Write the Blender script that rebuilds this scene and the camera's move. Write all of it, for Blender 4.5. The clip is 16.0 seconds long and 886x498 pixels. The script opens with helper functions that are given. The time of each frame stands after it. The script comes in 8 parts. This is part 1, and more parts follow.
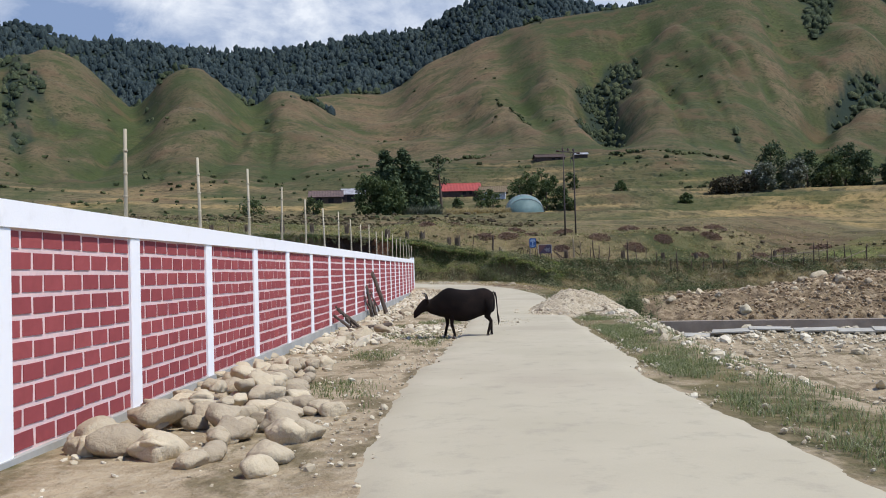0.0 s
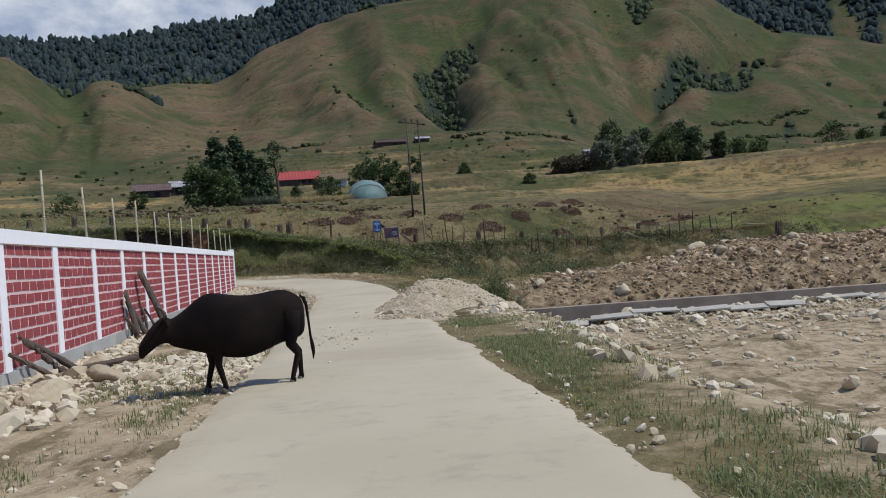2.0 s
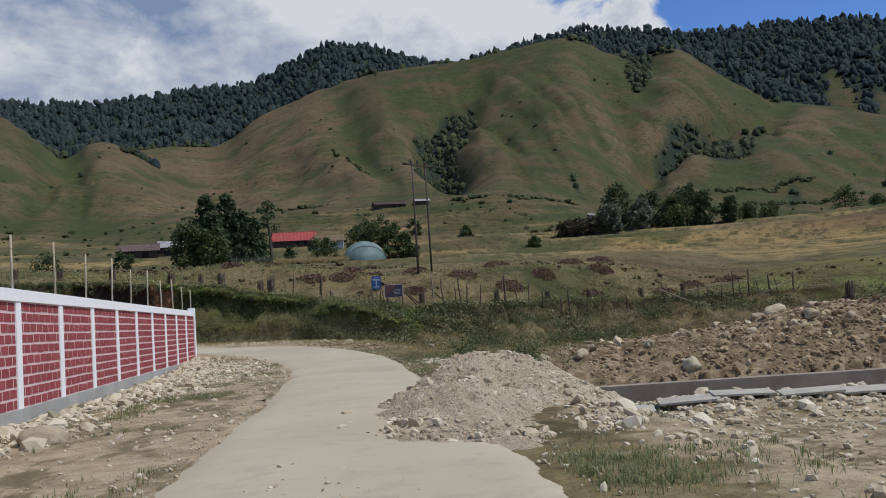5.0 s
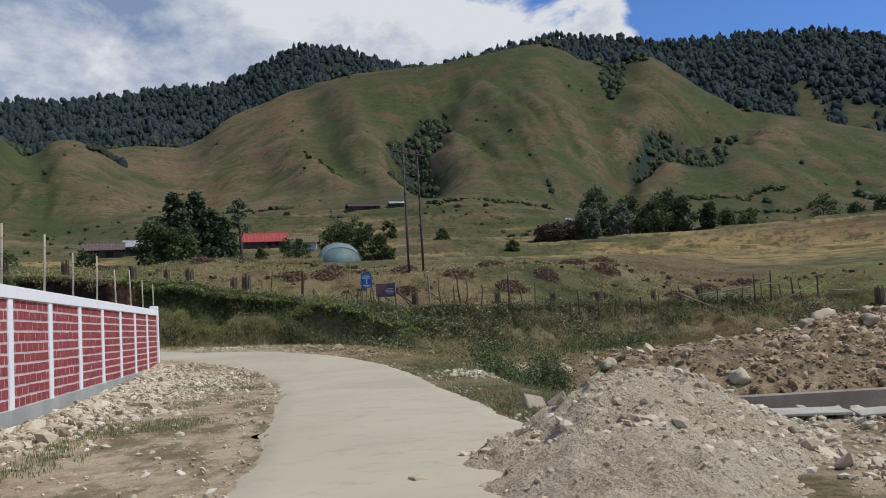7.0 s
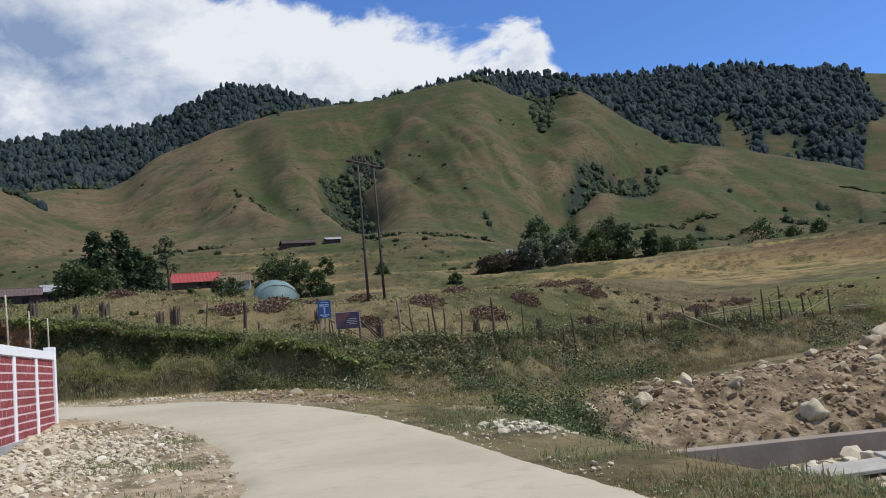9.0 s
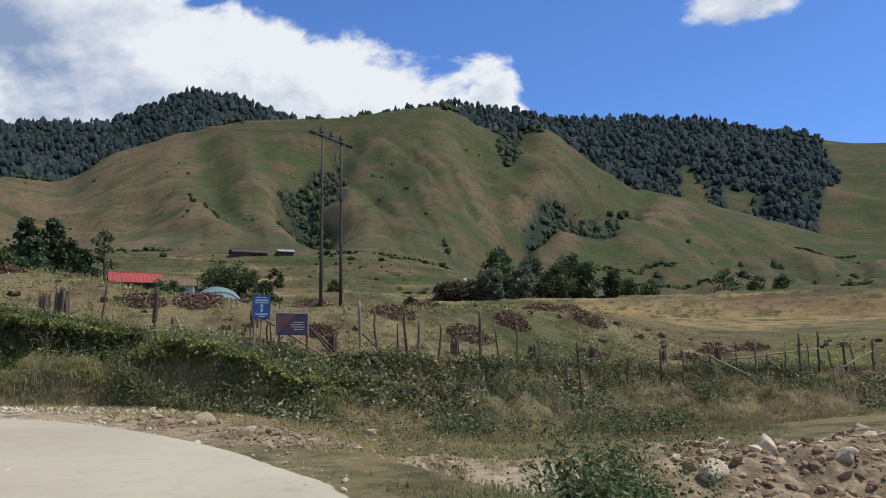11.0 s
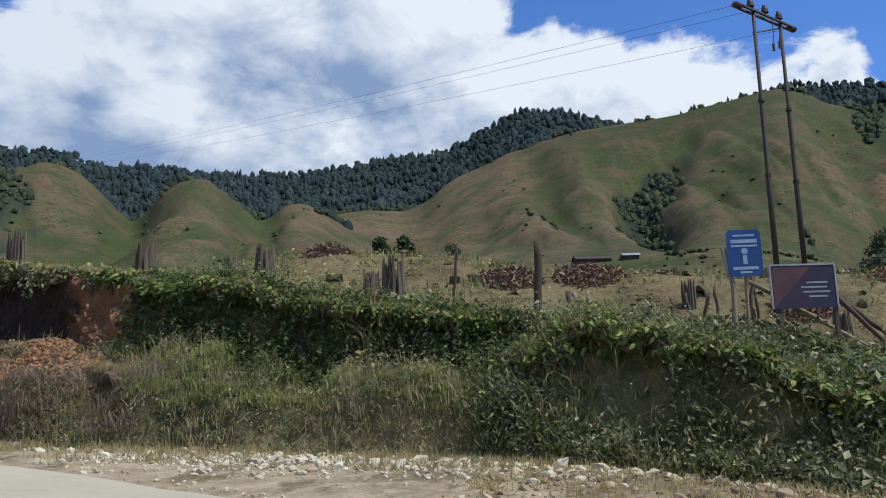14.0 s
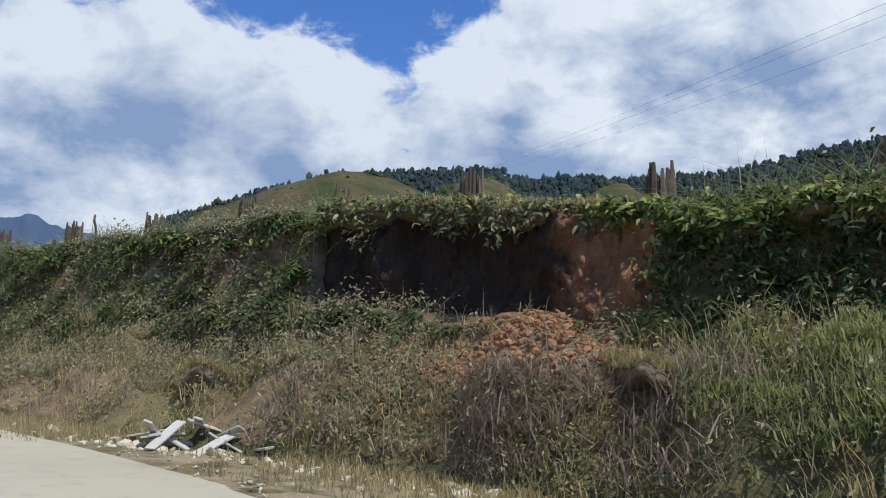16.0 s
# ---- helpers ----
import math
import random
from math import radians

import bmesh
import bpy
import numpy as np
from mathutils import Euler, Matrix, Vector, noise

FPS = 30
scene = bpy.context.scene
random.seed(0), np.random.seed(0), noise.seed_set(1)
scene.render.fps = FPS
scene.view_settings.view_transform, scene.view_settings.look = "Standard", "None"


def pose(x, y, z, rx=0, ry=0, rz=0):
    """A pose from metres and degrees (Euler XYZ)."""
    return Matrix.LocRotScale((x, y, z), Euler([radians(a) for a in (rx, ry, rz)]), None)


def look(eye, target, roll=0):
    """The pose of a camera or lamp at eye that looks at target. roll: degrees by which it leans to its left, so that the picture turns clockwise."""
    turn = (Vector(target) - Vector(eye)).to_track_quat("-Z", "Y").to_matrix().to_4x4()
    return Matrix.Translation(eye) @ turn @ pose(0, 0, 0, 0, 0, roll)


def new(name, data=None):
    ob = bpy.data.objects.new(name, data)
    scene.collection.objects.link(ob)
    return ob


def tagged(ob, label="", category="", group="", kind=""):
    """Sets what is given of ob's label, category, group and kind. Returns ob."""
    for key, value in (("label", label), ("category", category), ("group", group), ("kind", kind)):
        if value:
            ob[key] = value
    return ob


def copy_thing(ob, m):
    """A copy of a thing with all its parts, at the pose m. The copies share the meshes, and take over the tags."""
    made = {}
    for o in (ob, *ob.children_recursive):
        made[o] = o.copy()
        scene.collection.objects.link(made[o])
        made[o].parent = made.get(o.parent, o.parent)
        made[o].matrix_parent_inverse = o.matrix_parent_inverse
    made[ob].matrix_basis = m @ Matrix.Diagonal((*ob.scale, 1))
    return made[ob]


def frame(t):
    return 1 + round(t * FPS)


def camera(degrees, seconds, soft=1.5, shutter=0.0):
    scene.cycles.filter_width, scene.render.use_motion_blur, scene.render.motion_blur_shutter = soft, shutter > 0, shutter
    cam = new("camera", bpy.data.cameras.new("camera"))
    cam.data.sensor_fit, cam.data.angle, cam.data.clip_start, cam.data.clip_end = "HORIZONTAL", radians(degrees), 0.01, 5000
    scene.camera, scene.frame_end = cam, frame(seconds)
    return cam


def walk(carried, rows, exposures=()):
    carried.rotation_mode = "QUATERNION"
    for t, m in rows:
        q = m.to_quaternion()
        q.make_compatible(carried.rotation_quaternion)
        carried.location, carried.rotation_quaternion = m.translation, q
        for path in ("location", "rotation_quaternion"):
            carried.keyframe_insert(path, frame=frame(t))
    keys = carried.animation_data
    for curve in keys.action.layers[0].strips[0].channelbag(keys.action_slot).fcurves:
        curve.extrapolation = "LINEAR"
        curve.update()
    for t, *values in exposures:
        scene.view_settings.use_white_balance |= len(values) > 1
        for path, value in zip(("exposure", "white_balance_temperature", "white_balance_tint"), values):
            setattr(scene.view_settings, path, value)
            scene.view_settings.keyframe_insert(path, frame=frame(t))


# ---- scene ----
cam = camera(54.2, 16.0, 1.0)
METRES, EYE, TILT, LEAN, TURN = 70.0, 1.4, 0.0, 0.0, 0.0
ROWS = [
    (0.0, 0.0, 0.0, 0.0, 0.04, 1.55, 1.65),
    (0.5, 0.0059, 0.0412, -0.0008, -6.46, 1.13, 1.81),
    (1.0, 0.0108, 0.0791, -0.0014, -9.77, 0.67, 3.36),
    (1.5, 0.0136, 0.1139, -0.0015, -10.31, 0.35, 4.24),
    (2.0, 0.0159, 0.1469, -0.0018, -10.1, 0.32, 4.55),
    (2.5, 0.0194, 0.1769, -0.0017, -9.99, 3.16, 4.38),
    (3.0, 0.022, 0.2056, -0.0026, -10.41, 4.2, 5.44),
    (3.5, 0.0245, 0.233, -0.0032, -10.25, 4.66, 5.42),
    (4.0, 0.0273, 0.2588, -0.0036, -9.82, 4.72, 4.58),
    (4.5, 0.0299, 0.2834, -0.004, -9.93, 4.71, 4.27),
    (7.0, 0.0226, 0.3944, -0.004, -12.36, 4.94, 3.51),
    (7.5, 0.0207, 0.4214, -0.0039, -12.35, 6.38, 3.06),
    (8.0, 0.0203, 0.4503, -0.0042, -17.59, 6.31, 3.75),
    (8.5, 0.0197, 0.4807, -0.0041, -16.36, 6.34, 5.09),
    (9.0, 0.0221, 0.5125, -0.0041, -16.58, 7.08, 5.57),
    (9.5, 0.0276, 0.5453, -0.0041, -17.93, 7.95, 2.77),
    (12.0, 0.0575, 0.7176, -0.0038, -20.46, 8.92, 0.82),
    (12.5, 0.0586, 0.7514, -0.0029, -13.23, 9.3, 0.27),
    (13.0, 0.0577, 0.7858, -0.0024, -9.39, 9.55, 2.6),
    (13.5, 0.0526, 0.8206, -0.0015, -1.85, 9.8, 1.28),
    (14.0, 0.0444, 0.8561, 0.0001, 2.11, 10.02, 1.88),
    (14.5, 0.0316, 0.8895, 0.0009, 9.82, 10.57, 1.09),
    (15.0, 0.0162, 0.9193, 0.0022, 16.95, 10.55, -0.87),
    (15.5, -0.0021, 0.948, 0.0034, 22.91, 10.42, -1.95),
    (16.0, -0.0235, 0.9738, 0.0046, 29.13, 10.53, -1.17),
]
walk(cam, [(t, pose(0, 0, EYE, TILT, LEAN, TURN) @ pose(METRES * x, METRES * y, METRES * z, 90 + pitch, roll, yaw)) for t, x, y, z, yaw, pitch, roll in ROWS], [(0.0, 0.08, 6250, 10), (1.0, -0.02, 6250, 10), (1.5, -0.06, 6250, 10), (2.0, -0.24, 6300, 10), (3.0, -0.38, 6400, 10), (4.5, -0.37, 6450, 10), (7.0, -0.26, 6450, 10), (9.0, -0.04, 6400, 9), (12.5, 0.02, 6500, 10), (14.0, 0.0, 6150, 8), (16.0, 0.0, 6150, 8)])

# ---------------------------------------------------------------- world, sun
SUN_AZ, SUN_EL = radians(112), radians(58)


class Nodes:
    """A short way to write node trees."""

    def __init__(self, tree):
        self.t = tree
        tree.nodes.clear()

    def node(self, kind, **settings):
        n = self.t.nodes.new(kind)
        for key, value in settings.items():
            if key == "operation":
                n.operation = value
            elif key == "blend_type":
                n.blend_type = value
            elif key == "data_type":
                n.data_type = value
            elif key == "attribute_name":
                n.attribute_name = value
            elif key == "noise_dimensions":
                n.noise_dimensions = value
            elif key == "feature":
                n.feature = value
            elif key == "sky_type":
                n.sky_type = value
        return n

    def put(self, socket, value):
        if isinstance(value, bpy.types.NodeSocket):
            self.t.links.new(value, socket)
        elif value is not None:
            socket.default_value = value

    def math(self, op, a, b=None, c=None, clamp=False):
        n = self.node("ShaderNodeMath", operation=op)
        n.use_clamp = clamp
        for s, v in zip(n.inputs, (a, b, c)):
            self.put(s, v)
        return n.outputs[0]

    def ramp(self, value, *stops):
        n = self.node("ShaderNodeValToRGB")
        self.put(n.inputs[0], value)
        els = n.color_ramp.elements
        while len(els) < len(stops):
            els.new(0.5)
        for el, (pos, col) in zip(els, stops):
            el.position = pos
            el.color = (col, col, col, 1) if isinstance(col, (int, float)) else (*col, 1)
        return n.outputs[0]

    def mix(self, fac, a, b, mode="MIX"):
        n = self.node("ShaderNodeMix", data_type="RGBA", blend_type=mode)
        self.put(n.inputs[0], fac)
        for s, v in ((n.inputs[6], a), (n.inputs[7], b)):
            self.put(s, (*v, 1) if isinstance(v, tuple) and len(v) == 3 else v)
        return n.outputs[2]

    def noise(self, where, scale, detail=4, rough=0.55, dist=0.0):
        n = self.node("ShaderNodeTexNoise")
        self.put(n.inputs["Vector"], where)
        n.inputs["Scale"].default_value = scale
        n.inputs["Detail"].default_value = detail
        n.inputs["Roughness"].default_value = rough
        n.inputs["Distortion"].default_value = dist
        return n.outputs[0]

    def smooth(self, value, lo, hi):
        n = self.node("ShaderNodeMapRange")
        n.interpolation_type = "SMOOTHSTEP"
        self.put(n.inputs[0], value)
        n.inputs[1].default_value, n.inputs[2].default_value = lo, hi
        return n.outputs[0]


def build_world():
    world = bpy.data.worlds.new("sky")
    world.use_nodes = True
    scene.world = world
    n = Nodes(world.node_tree)
    out = n.node("ShaderNodeOutputWorld")
    sky = n.node("ShaderNodeTexSky", sky_type="NISHITA")
    sky.sun_disc = False
    sky.sun_elevation, sky.sun_rotation = SUN_EL, SUN_AZ
    sky.altitude, sky.air_density, sky.dust_density, sky.ozone_density = 1500, 1.0, 0.25, 3.0
    blue = n.mix(1.0, sky.outputs[0], (0.090, 0.122, 0.172), "MULTIPLY")
    co = n.node("ShaderNodeTexCoord").outputs["Generated"]
    sep = n.node("ShaderNodeSeparateXYZ")
    n.put(sep.inputs[0], co)
    x, y, z = sep.outputs
    az = n.math("MULTIPLY", n.math("ARCTAN2", x, y), 57.2958)
    el = n.math("MULTIPLY", n.math("ARCSINE", z), 57.2958)
    # cumulus: billows of two sizes, flattened a little; the same field a step towards the sun gives their shading
    def billow(shift):
        add = n.node("ShaderNodeVectorMath", operation="ADD")
        n.put(add.inputs[0], co)
        add.inputs[1].default_value = shift
        squash = n.node("ShaderNodeVectorMath", operation="MULTIPLY")
        n.put(squash.inputs[0], add.outputs[0])
        squash.inputs[1].default_value = (1, 1, 1.6)
        v = squash.outputs[0]
        return n.math("ADD", n.math("MULTIPLY", n.noise(v, 4.2, 2, 0.5), 0.55), n.math("MULTIPLY", n.noise(v, 11.0, 9, 0.62, 0.35), 0.45)), v

    body, v = billow((0, 0, 0))
    ahead, _ = billow((0.035, -0.01, 0.045))
    # upper rim of the bank of cloud, by bearing; it ends over the right-hand ridge
    rim = n.ramp(n.math("MULTIPLY_ADD", az, 1 / 120, 0.5), (0.0, 0.50), (0.10, 0.55), (0.13, 0.51), (0.20, 0.48), (0.235, 0.46), (0.262, 0.51), (0.285, 0.57), (0.30, 0.66), (0.42, 0.66), (0.50, 0.58), (0.54, 0.49), (0.585, 0.475), (0.635, 0.43), (0.675, 0.40), (0.700, 0.43), (0.711, 0.41), (0.720, 0.33), (0.731, 0.20), (0.75, 0.0), (1.0, 0.0))
    top = n.math("MULTIPLY", rim, 50.0)
    over = n.math("SUBTRACT", top, el)
    puff = n.math("MULTIPLY", n.math("SUBTRACT", body, 0.5), 26.0)
    edge = n.math("ADD", over, puff)
    # scattered cloud higher up
    scatter = n.math("MULTIPLY", n.math("SUBTRACT", n.math("ADD", body, n.math("MULTIPLY", n.smooth(el, 20.0, 42.0), 0.06)), 0.60), 60.0)
    hole = n.math("MULTIPLY", n.math("SUBTRACT", 0.385, body), 40.0)
    # one loose cloud over the right-hand ridge
    da, de = n.math("MULTIPLY_ADD", az, 1 / 5.0, -40.0 / 5.0), n.math("MULTIPLY_ADD", el, 1 / 1.8, -22.8 / 1.8)
    away = n.math("SQRT", n.math("ADD", n.math("MULTIPLY", da, da), n.math("MULTIPLY", de, de)))
    loose = n.math("ADD", n.math("MULTIPLY_ADD", away, -6.0, 5.0), n.math("MULTIPLY", puff, 0.8))
    edge = n.math("MAXIMUM", edge, loose)
    dens = n.math("SUBTRACT", n.math("MAXIMUM", edge, scatter), n.math("MAXIMUM", hole, 0.0))
    mask = n.smooth(dens, -0.7, 1.5)
    relief = n.math("MULTIPLY", n.math("SUBTRACT", body, ahead), 4.4)
    deep = n.smooth(dens, 1.0, 12.0)
    under = n.smooth(n.math("ADD", n.noise(v, 2.6, 4, 0.55, 0.4), n.math("MULTIPLY_ADD", n.smooth(az, -10.0, -34.0), 0.07, n.math("MULTIPLY", n.smooth(az, -6.0, 6.0), -0.07))), 0.38, 0.64)
    bright = n.math("ADD", n.math("SUBTRACT", n.math("MULTIPLY_ADD", n.math("SUBTRACT", 1.0, deep), 0.20, 0.80), n.math("MULTIPLY", n.math("MULTIPLY", under, deep), 0.66)), relief, clamp=True)
    cloud = n.mix(n.math("MULTIPLY", bright, n.math("MULTIPLY_ADD", n.smooth(az, -8.0, -32.0), -0.16, 1.0)), (0.25, 0.34, 0.53), (0.82, 0.85, 0.90))
    col = n.mix(mask, blue, cloud)
    bg = n.node("ShaderNodeBackground")
    n.put(bg.inputs[0], col)
    bg.inputs[1].default_value = 1.0
    n.put(out.inputs[0], bg.outputs[0])


build_world()
sun = new("sun", bpy.data.lights.new("sun", "SUN"))
sun.data.energy, sun.data.angle, sun.data.color = 4.0, radians(0.6), (1.0, 0.95, 0.87)
sun.matrix_world = look((math.sin(SUN_AZ) * math.cos(SUN_EL) * 50, math.cos(SUN_AZ) * math.cos(SUN_EL) * 50, math.sin(SUN_EL) * 50), (0, 0, 0))

# ---------------------------------------------------------------- materials
def material(name, build, rough=0.9, bump=0.0, bump_dist=0.02, metal=0.0, spec=0.3, through_light=0.0):
    """build(n, where) gives a colour socket and a height socket or None."""
    m = bpy.data.materials.new(name)
    m.use_nodes = True
    n = Nodes(m.node_tree)
    out = n.node("ShaderNodeOutputMaterial")
    bsdf = n.node("ShaderNodeBsdfPrincipled")
    n.put(out.inputs[0], bsdf.outputs[0])
    where = n.node("ShaderNodeNewGeometry").outputs["Position"]
    made = build(n, where)
    col, height = made[0], made[1]
    n.put(bsdf.inputs["Base Color"], (*col, 1) if isinstance(col, tuple) else col)
    n.put(bsdf.inputs["Roughness"], made[2] if len(made) > 2 else rough)
    bsdf.inputs["Metallic"].default_value = metal
    bsdf.inputs["Specular IOR Level"].default_value = spec
    if height is not None and bump:
        b = n.node("ShaderNodeBump")
        b.inputs["Strength"].default_value = bump
        b.inputs["Distance"].default_value = bump_dist
        n.put(b.inputs["Height"], height)
        n.put(bsdf.inputs["Normal"], b.outputs[0])
    if through_light:
        tr = n.node("ShaderNodeBsdfTranslucent")
        n.put(tr.inputs[0], (*col, 1) if isinstance(col, tuple) else col)
        mx = n.node("ShaderNodeMixShader")
        mx.inputs[0].default_value = through_light
        n.put(mx.inputs[1], bsdf.outputs[0])
        n.put(mx.inputs[2], tr.outputs[0])
        n.put(out.inputs[0], mx.outputs[0])
    return m


def two_tone(a, b, scale, fine=8.0, speck=0.25):
    """Patches of two colours with a finer grain over them."""
    def build(n, w):
        f = n.smooth(n.noise(w, scale, 4), 0.35, 0.65)
        g = n.noise(w, scale * fine, 3)
        col = n.mix(f, a, b)
        return n.mix(n.math("MULTIPLY", g, speck * 2), col, tuple(c * 0.55 for c in a)), g
    return build


def island_tone(a, b, c=None, scale=0.0):
    """A colour that varies from piece to piece of one mesh."""
    def build(n, w):
        rnd = n.node("ShaderNodeNewGeometry").outputs["Random Per Island"]
        col = n.ramp(rnd, (0.0, a), (0.55, b), (1.0, c or b))
        h = None
        if scale:
            h = n.noise(w, scale, 4)
            col = n.mix(n.math("MULTIPLY", h, 0.5), col, tuple(v * 0.5 for v in a))
        return col, h
    return build


def object_tone(a, b, scale=6.0):
    def build(n, w):
        rnd = n.node("ShaderNodeObjectInfo").outputs["Random"]
        g = n.noise(w, scale, 5)
        col = n.mix(rnd, a, b)
        return n.mix(n.math("MULTIPLY", g, 0.55), col, tuple(v * 0.5 for v in a)), g
    return build


def cover_material():
    """Open land: grass, dry grass, bare earth and the floor of the woods, by the share painted on the ground."""
    def build(n, w):
        at = n.node("ShaderNodeAttribute", attribute_name="cover")
        sep = n.node("ShaderNodeSeparateColor")
        n.put(sep.inputs[0], at.outputs["Color"])
        wood, bare, dry = sep.outputs
        far = n.noise(w, 0.012, 6, 0.6)
        mid = n.noise(w, 0.11, 6, 0.65)
        near = n.noise(w, 1.6, 5, 0.65)
        fine = n.noise(w, 9.0, 4, 0.7)
        green = n.mix(n.smooth(mid, 0.35, 0.68), (0.052, 0.062, 0.025), (0.080, 0.084, 0.038))
        straw = n.mix(n.smooth(near, 0.3, 0.7), (0.180, 0.142, 0.072), (0.235, 0.185, 0.094))
        grass = n.mix(n.math("ADD", n.math("MULTIPLY", n.smooth(far, 0.35, 0.7), 0.35), dry, clamp=True), green, straw)
        grass = n.mix(n.smooth(dry, 0.62, 0.95), grass, n.mix(n.smooth(mid, 0.4, 0.6), (0.33, 0.235, 0.10), (0.27, 0.20, 0.09)))
        grass = n.mix(n.smooth(dry, 0.14, 0.02), grass, n.mix(n.smooth(mid, 0.4, 0.6), (0.125, 0.145, 0.040), (0.165, 0.160, 0.055)))
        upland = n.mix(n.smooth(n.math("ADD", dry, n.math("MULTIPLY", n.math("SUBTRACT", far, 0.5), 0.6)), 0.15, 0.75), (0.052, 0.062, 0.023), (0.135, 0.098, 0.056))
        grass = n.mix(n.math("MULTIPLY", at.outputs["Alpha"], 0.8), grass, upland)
        grass = n.mix(n.math("MULTIPLY", n.smooth(fine, 0.5, 0.75), 0.5), grass, (0.045, 0.042, 0.016))
        grass = n.mix(n.math("MULTIPLY", n.smooth(mid, 0.54, 0.72), 0.55), grass, (0.048, 0.054, 0.020))
        scrub = n.noise(w, 0.16, 8, 0.7)
        grass = n.mix(n.math("MULTIPLY", n.smooth(scrub, 0.53, 0.63), 0.7), grass, (0.032, 0.040, 0.017))
        wide = n.noise(w, 0.035, 7, 0.62)
        tuft = n.noise(w, 0.45, 6, 0.75)
        grass = n.mix(n.math("MULTIPLY", n.smooth(tuft, 0.48, 0.60), 0.6), grass, (0.034, 0.036, 0.017))
        grass = n.mix(n.math("MULTIPLY", n.smooth(tuft, 0.46, 0.34), 0.35), grass, (0.135, 0.118, 0.066))
        grass = n.mix(n.math("MULTIPLY", n.smooth(wide, 0.50, 0.66), 0.55), grass, (0.125, 0.078, 0.045))
        grass = n.mix(n.math("MULTIPLY", n.smooth(wide, 0.50, 0.38), 0.60), grass, (0.044, 0.062, 0.020))
        soil = n.mix(n.smooth(near, 0.35, 0.65), (0.41, 0.33, 0.212), (0.275, 0.212, 0.128))
        soil = n.mix(n.math("MULTIPLY", n.smooth(fine, 0.45, 0.7), 0.5), soil, (0.46, 0.395, 0.285))
        streak = n.node("ShaderNodeVectorMath", operation="MULTIPLY")
        n.put(streak.inputs[0], w)
        streak.inputs[1].default_value = (1.0, 0.45, 1.0)
        mud = n.noise(streak.outputs[0], 1.15, 7, 0.68)
        soil = n.mix(n.math("MULTIPLY", n.smooth(mud, 0.49, 0.60), 0.80), soil, (0.135, 0.108, 0.056))
        edge = n.smooth(n.math("ADD", bare, n.math("MULTIPLY", n.math("SUBTRACT", near, 0.5), 0.9)), 0.38, 0.60)
        col = n.mix(edge, grass, soil)
        red = n.node("ShaderNodeAttribute", attribute_name="earth").outputs["Fac"]
        clay = n.mix(n.smooth(near, 0.35, 0.65), (0.235, 0.165, 0.095), (0.125, 0.092, 0.056))
        clay = n.mix(n.math("MULTIPLY", n.smooth(fine, 0.45, 0.7), 0.5), clay, (0.30, 0.21, 0.125))
        col = n.mix(n.smooth(n.math("ADD", red, n.math("MULTIPLY", n.math("SUBTRACT", near, 0.5), 0.7)), 0.3, 0.6), col, clay)
        col = n.mix(wood, col, (0.028, 0.040, 0.028))
        h = n.math("ADD", n.math("ADD", n.math("MULTIPLY", near, 1.0), n.math("MULTIPLY", fine, 0.5)), n.math("ADD", n.math("MULTIPLY", mid, 7.0), n.math("MULTIPLY", wide, 14.0)))
        return col, h
    return material("open_land", build, 0.95, 0.8, 0.12, spec=0.1)


MAT_LAND = cover_material()


def road_build(n, w):
    a = n.smooth(n.noise(w, 0.35, 4), 0.3, 0.7)
    b = n.noise(w, 2.5, 6, 0.7)
    c = n.noise(w, 45.0, 3, 0.7)
    col = n.mix(a, (0.495, 0.44, 0.31), (0.435, 0.385, 0.265))
    stain = n.noise(w, 0.12, 5, 0.6)
    col = n.mix(n.math("MULTIPLY", n.smooth(stain, 0.50, 0.66), 0.5), col, (0.36, 0.30, 0.21))
    col = n.mix(n.math("MULTIPLY", n.smooth(b, 0.5, 0.72), 0.55), col, (0.32, 0.28, 0.205))
    col = n.mix(n.math("MULTIPLY", c, 0.3), col, (0.30, 0.27, 0.22))
    return col, c


MAT_ROAD = material("worn_concrete", road_build, 0.92, 0.25, 0.01)
MAT_PAINT = material("white_paint", lambda n, w: (n.mix(n.math("MULTIPLY", n.smooth(n.noise(w, 2.2, 6, 0.7), 0.52, 0.8), 0.35), (0.87, 0.86, 0.83), (0.58, 0.55, 0.50)), n.noise(w, 30, 3)), 0.8, 0.15, 0.01)
MAT_PLINTH = material("cement_plinth", two_tone((0.46, 0.455, 0.41), (0.36, 0.355, 0.32), 0.9, 12), 0.9, 0.4, 0.01)
MAT_MORTAR = material("pink_mortar", two_tone((0.82, 0.60, 0.55), (0.74, 0.54, 0.50), 2.0, 9), 0.95, 0.2, 0.01)
MAT_BRICK = material("red_painted_block", object_tone((0.38, 0.085, 0.082), (0.30, 0.062, 0.064), 9.0), 0.85, 0.3, 0.006)
MAT_BRICKS = material("red_painted_blocks", island_tone((0.30, 0.062, 0.064), (0.34, 0.072, 0.072), (0.38, 0.085, 0.082), 9.0), 0.85, 0.3, 0.006)
MAT_ROD = material("bamboo_rod", object_tone((0.55, 0.48, 0.34), (0.42, 0.36, 0.25), 4.0), 0.7)
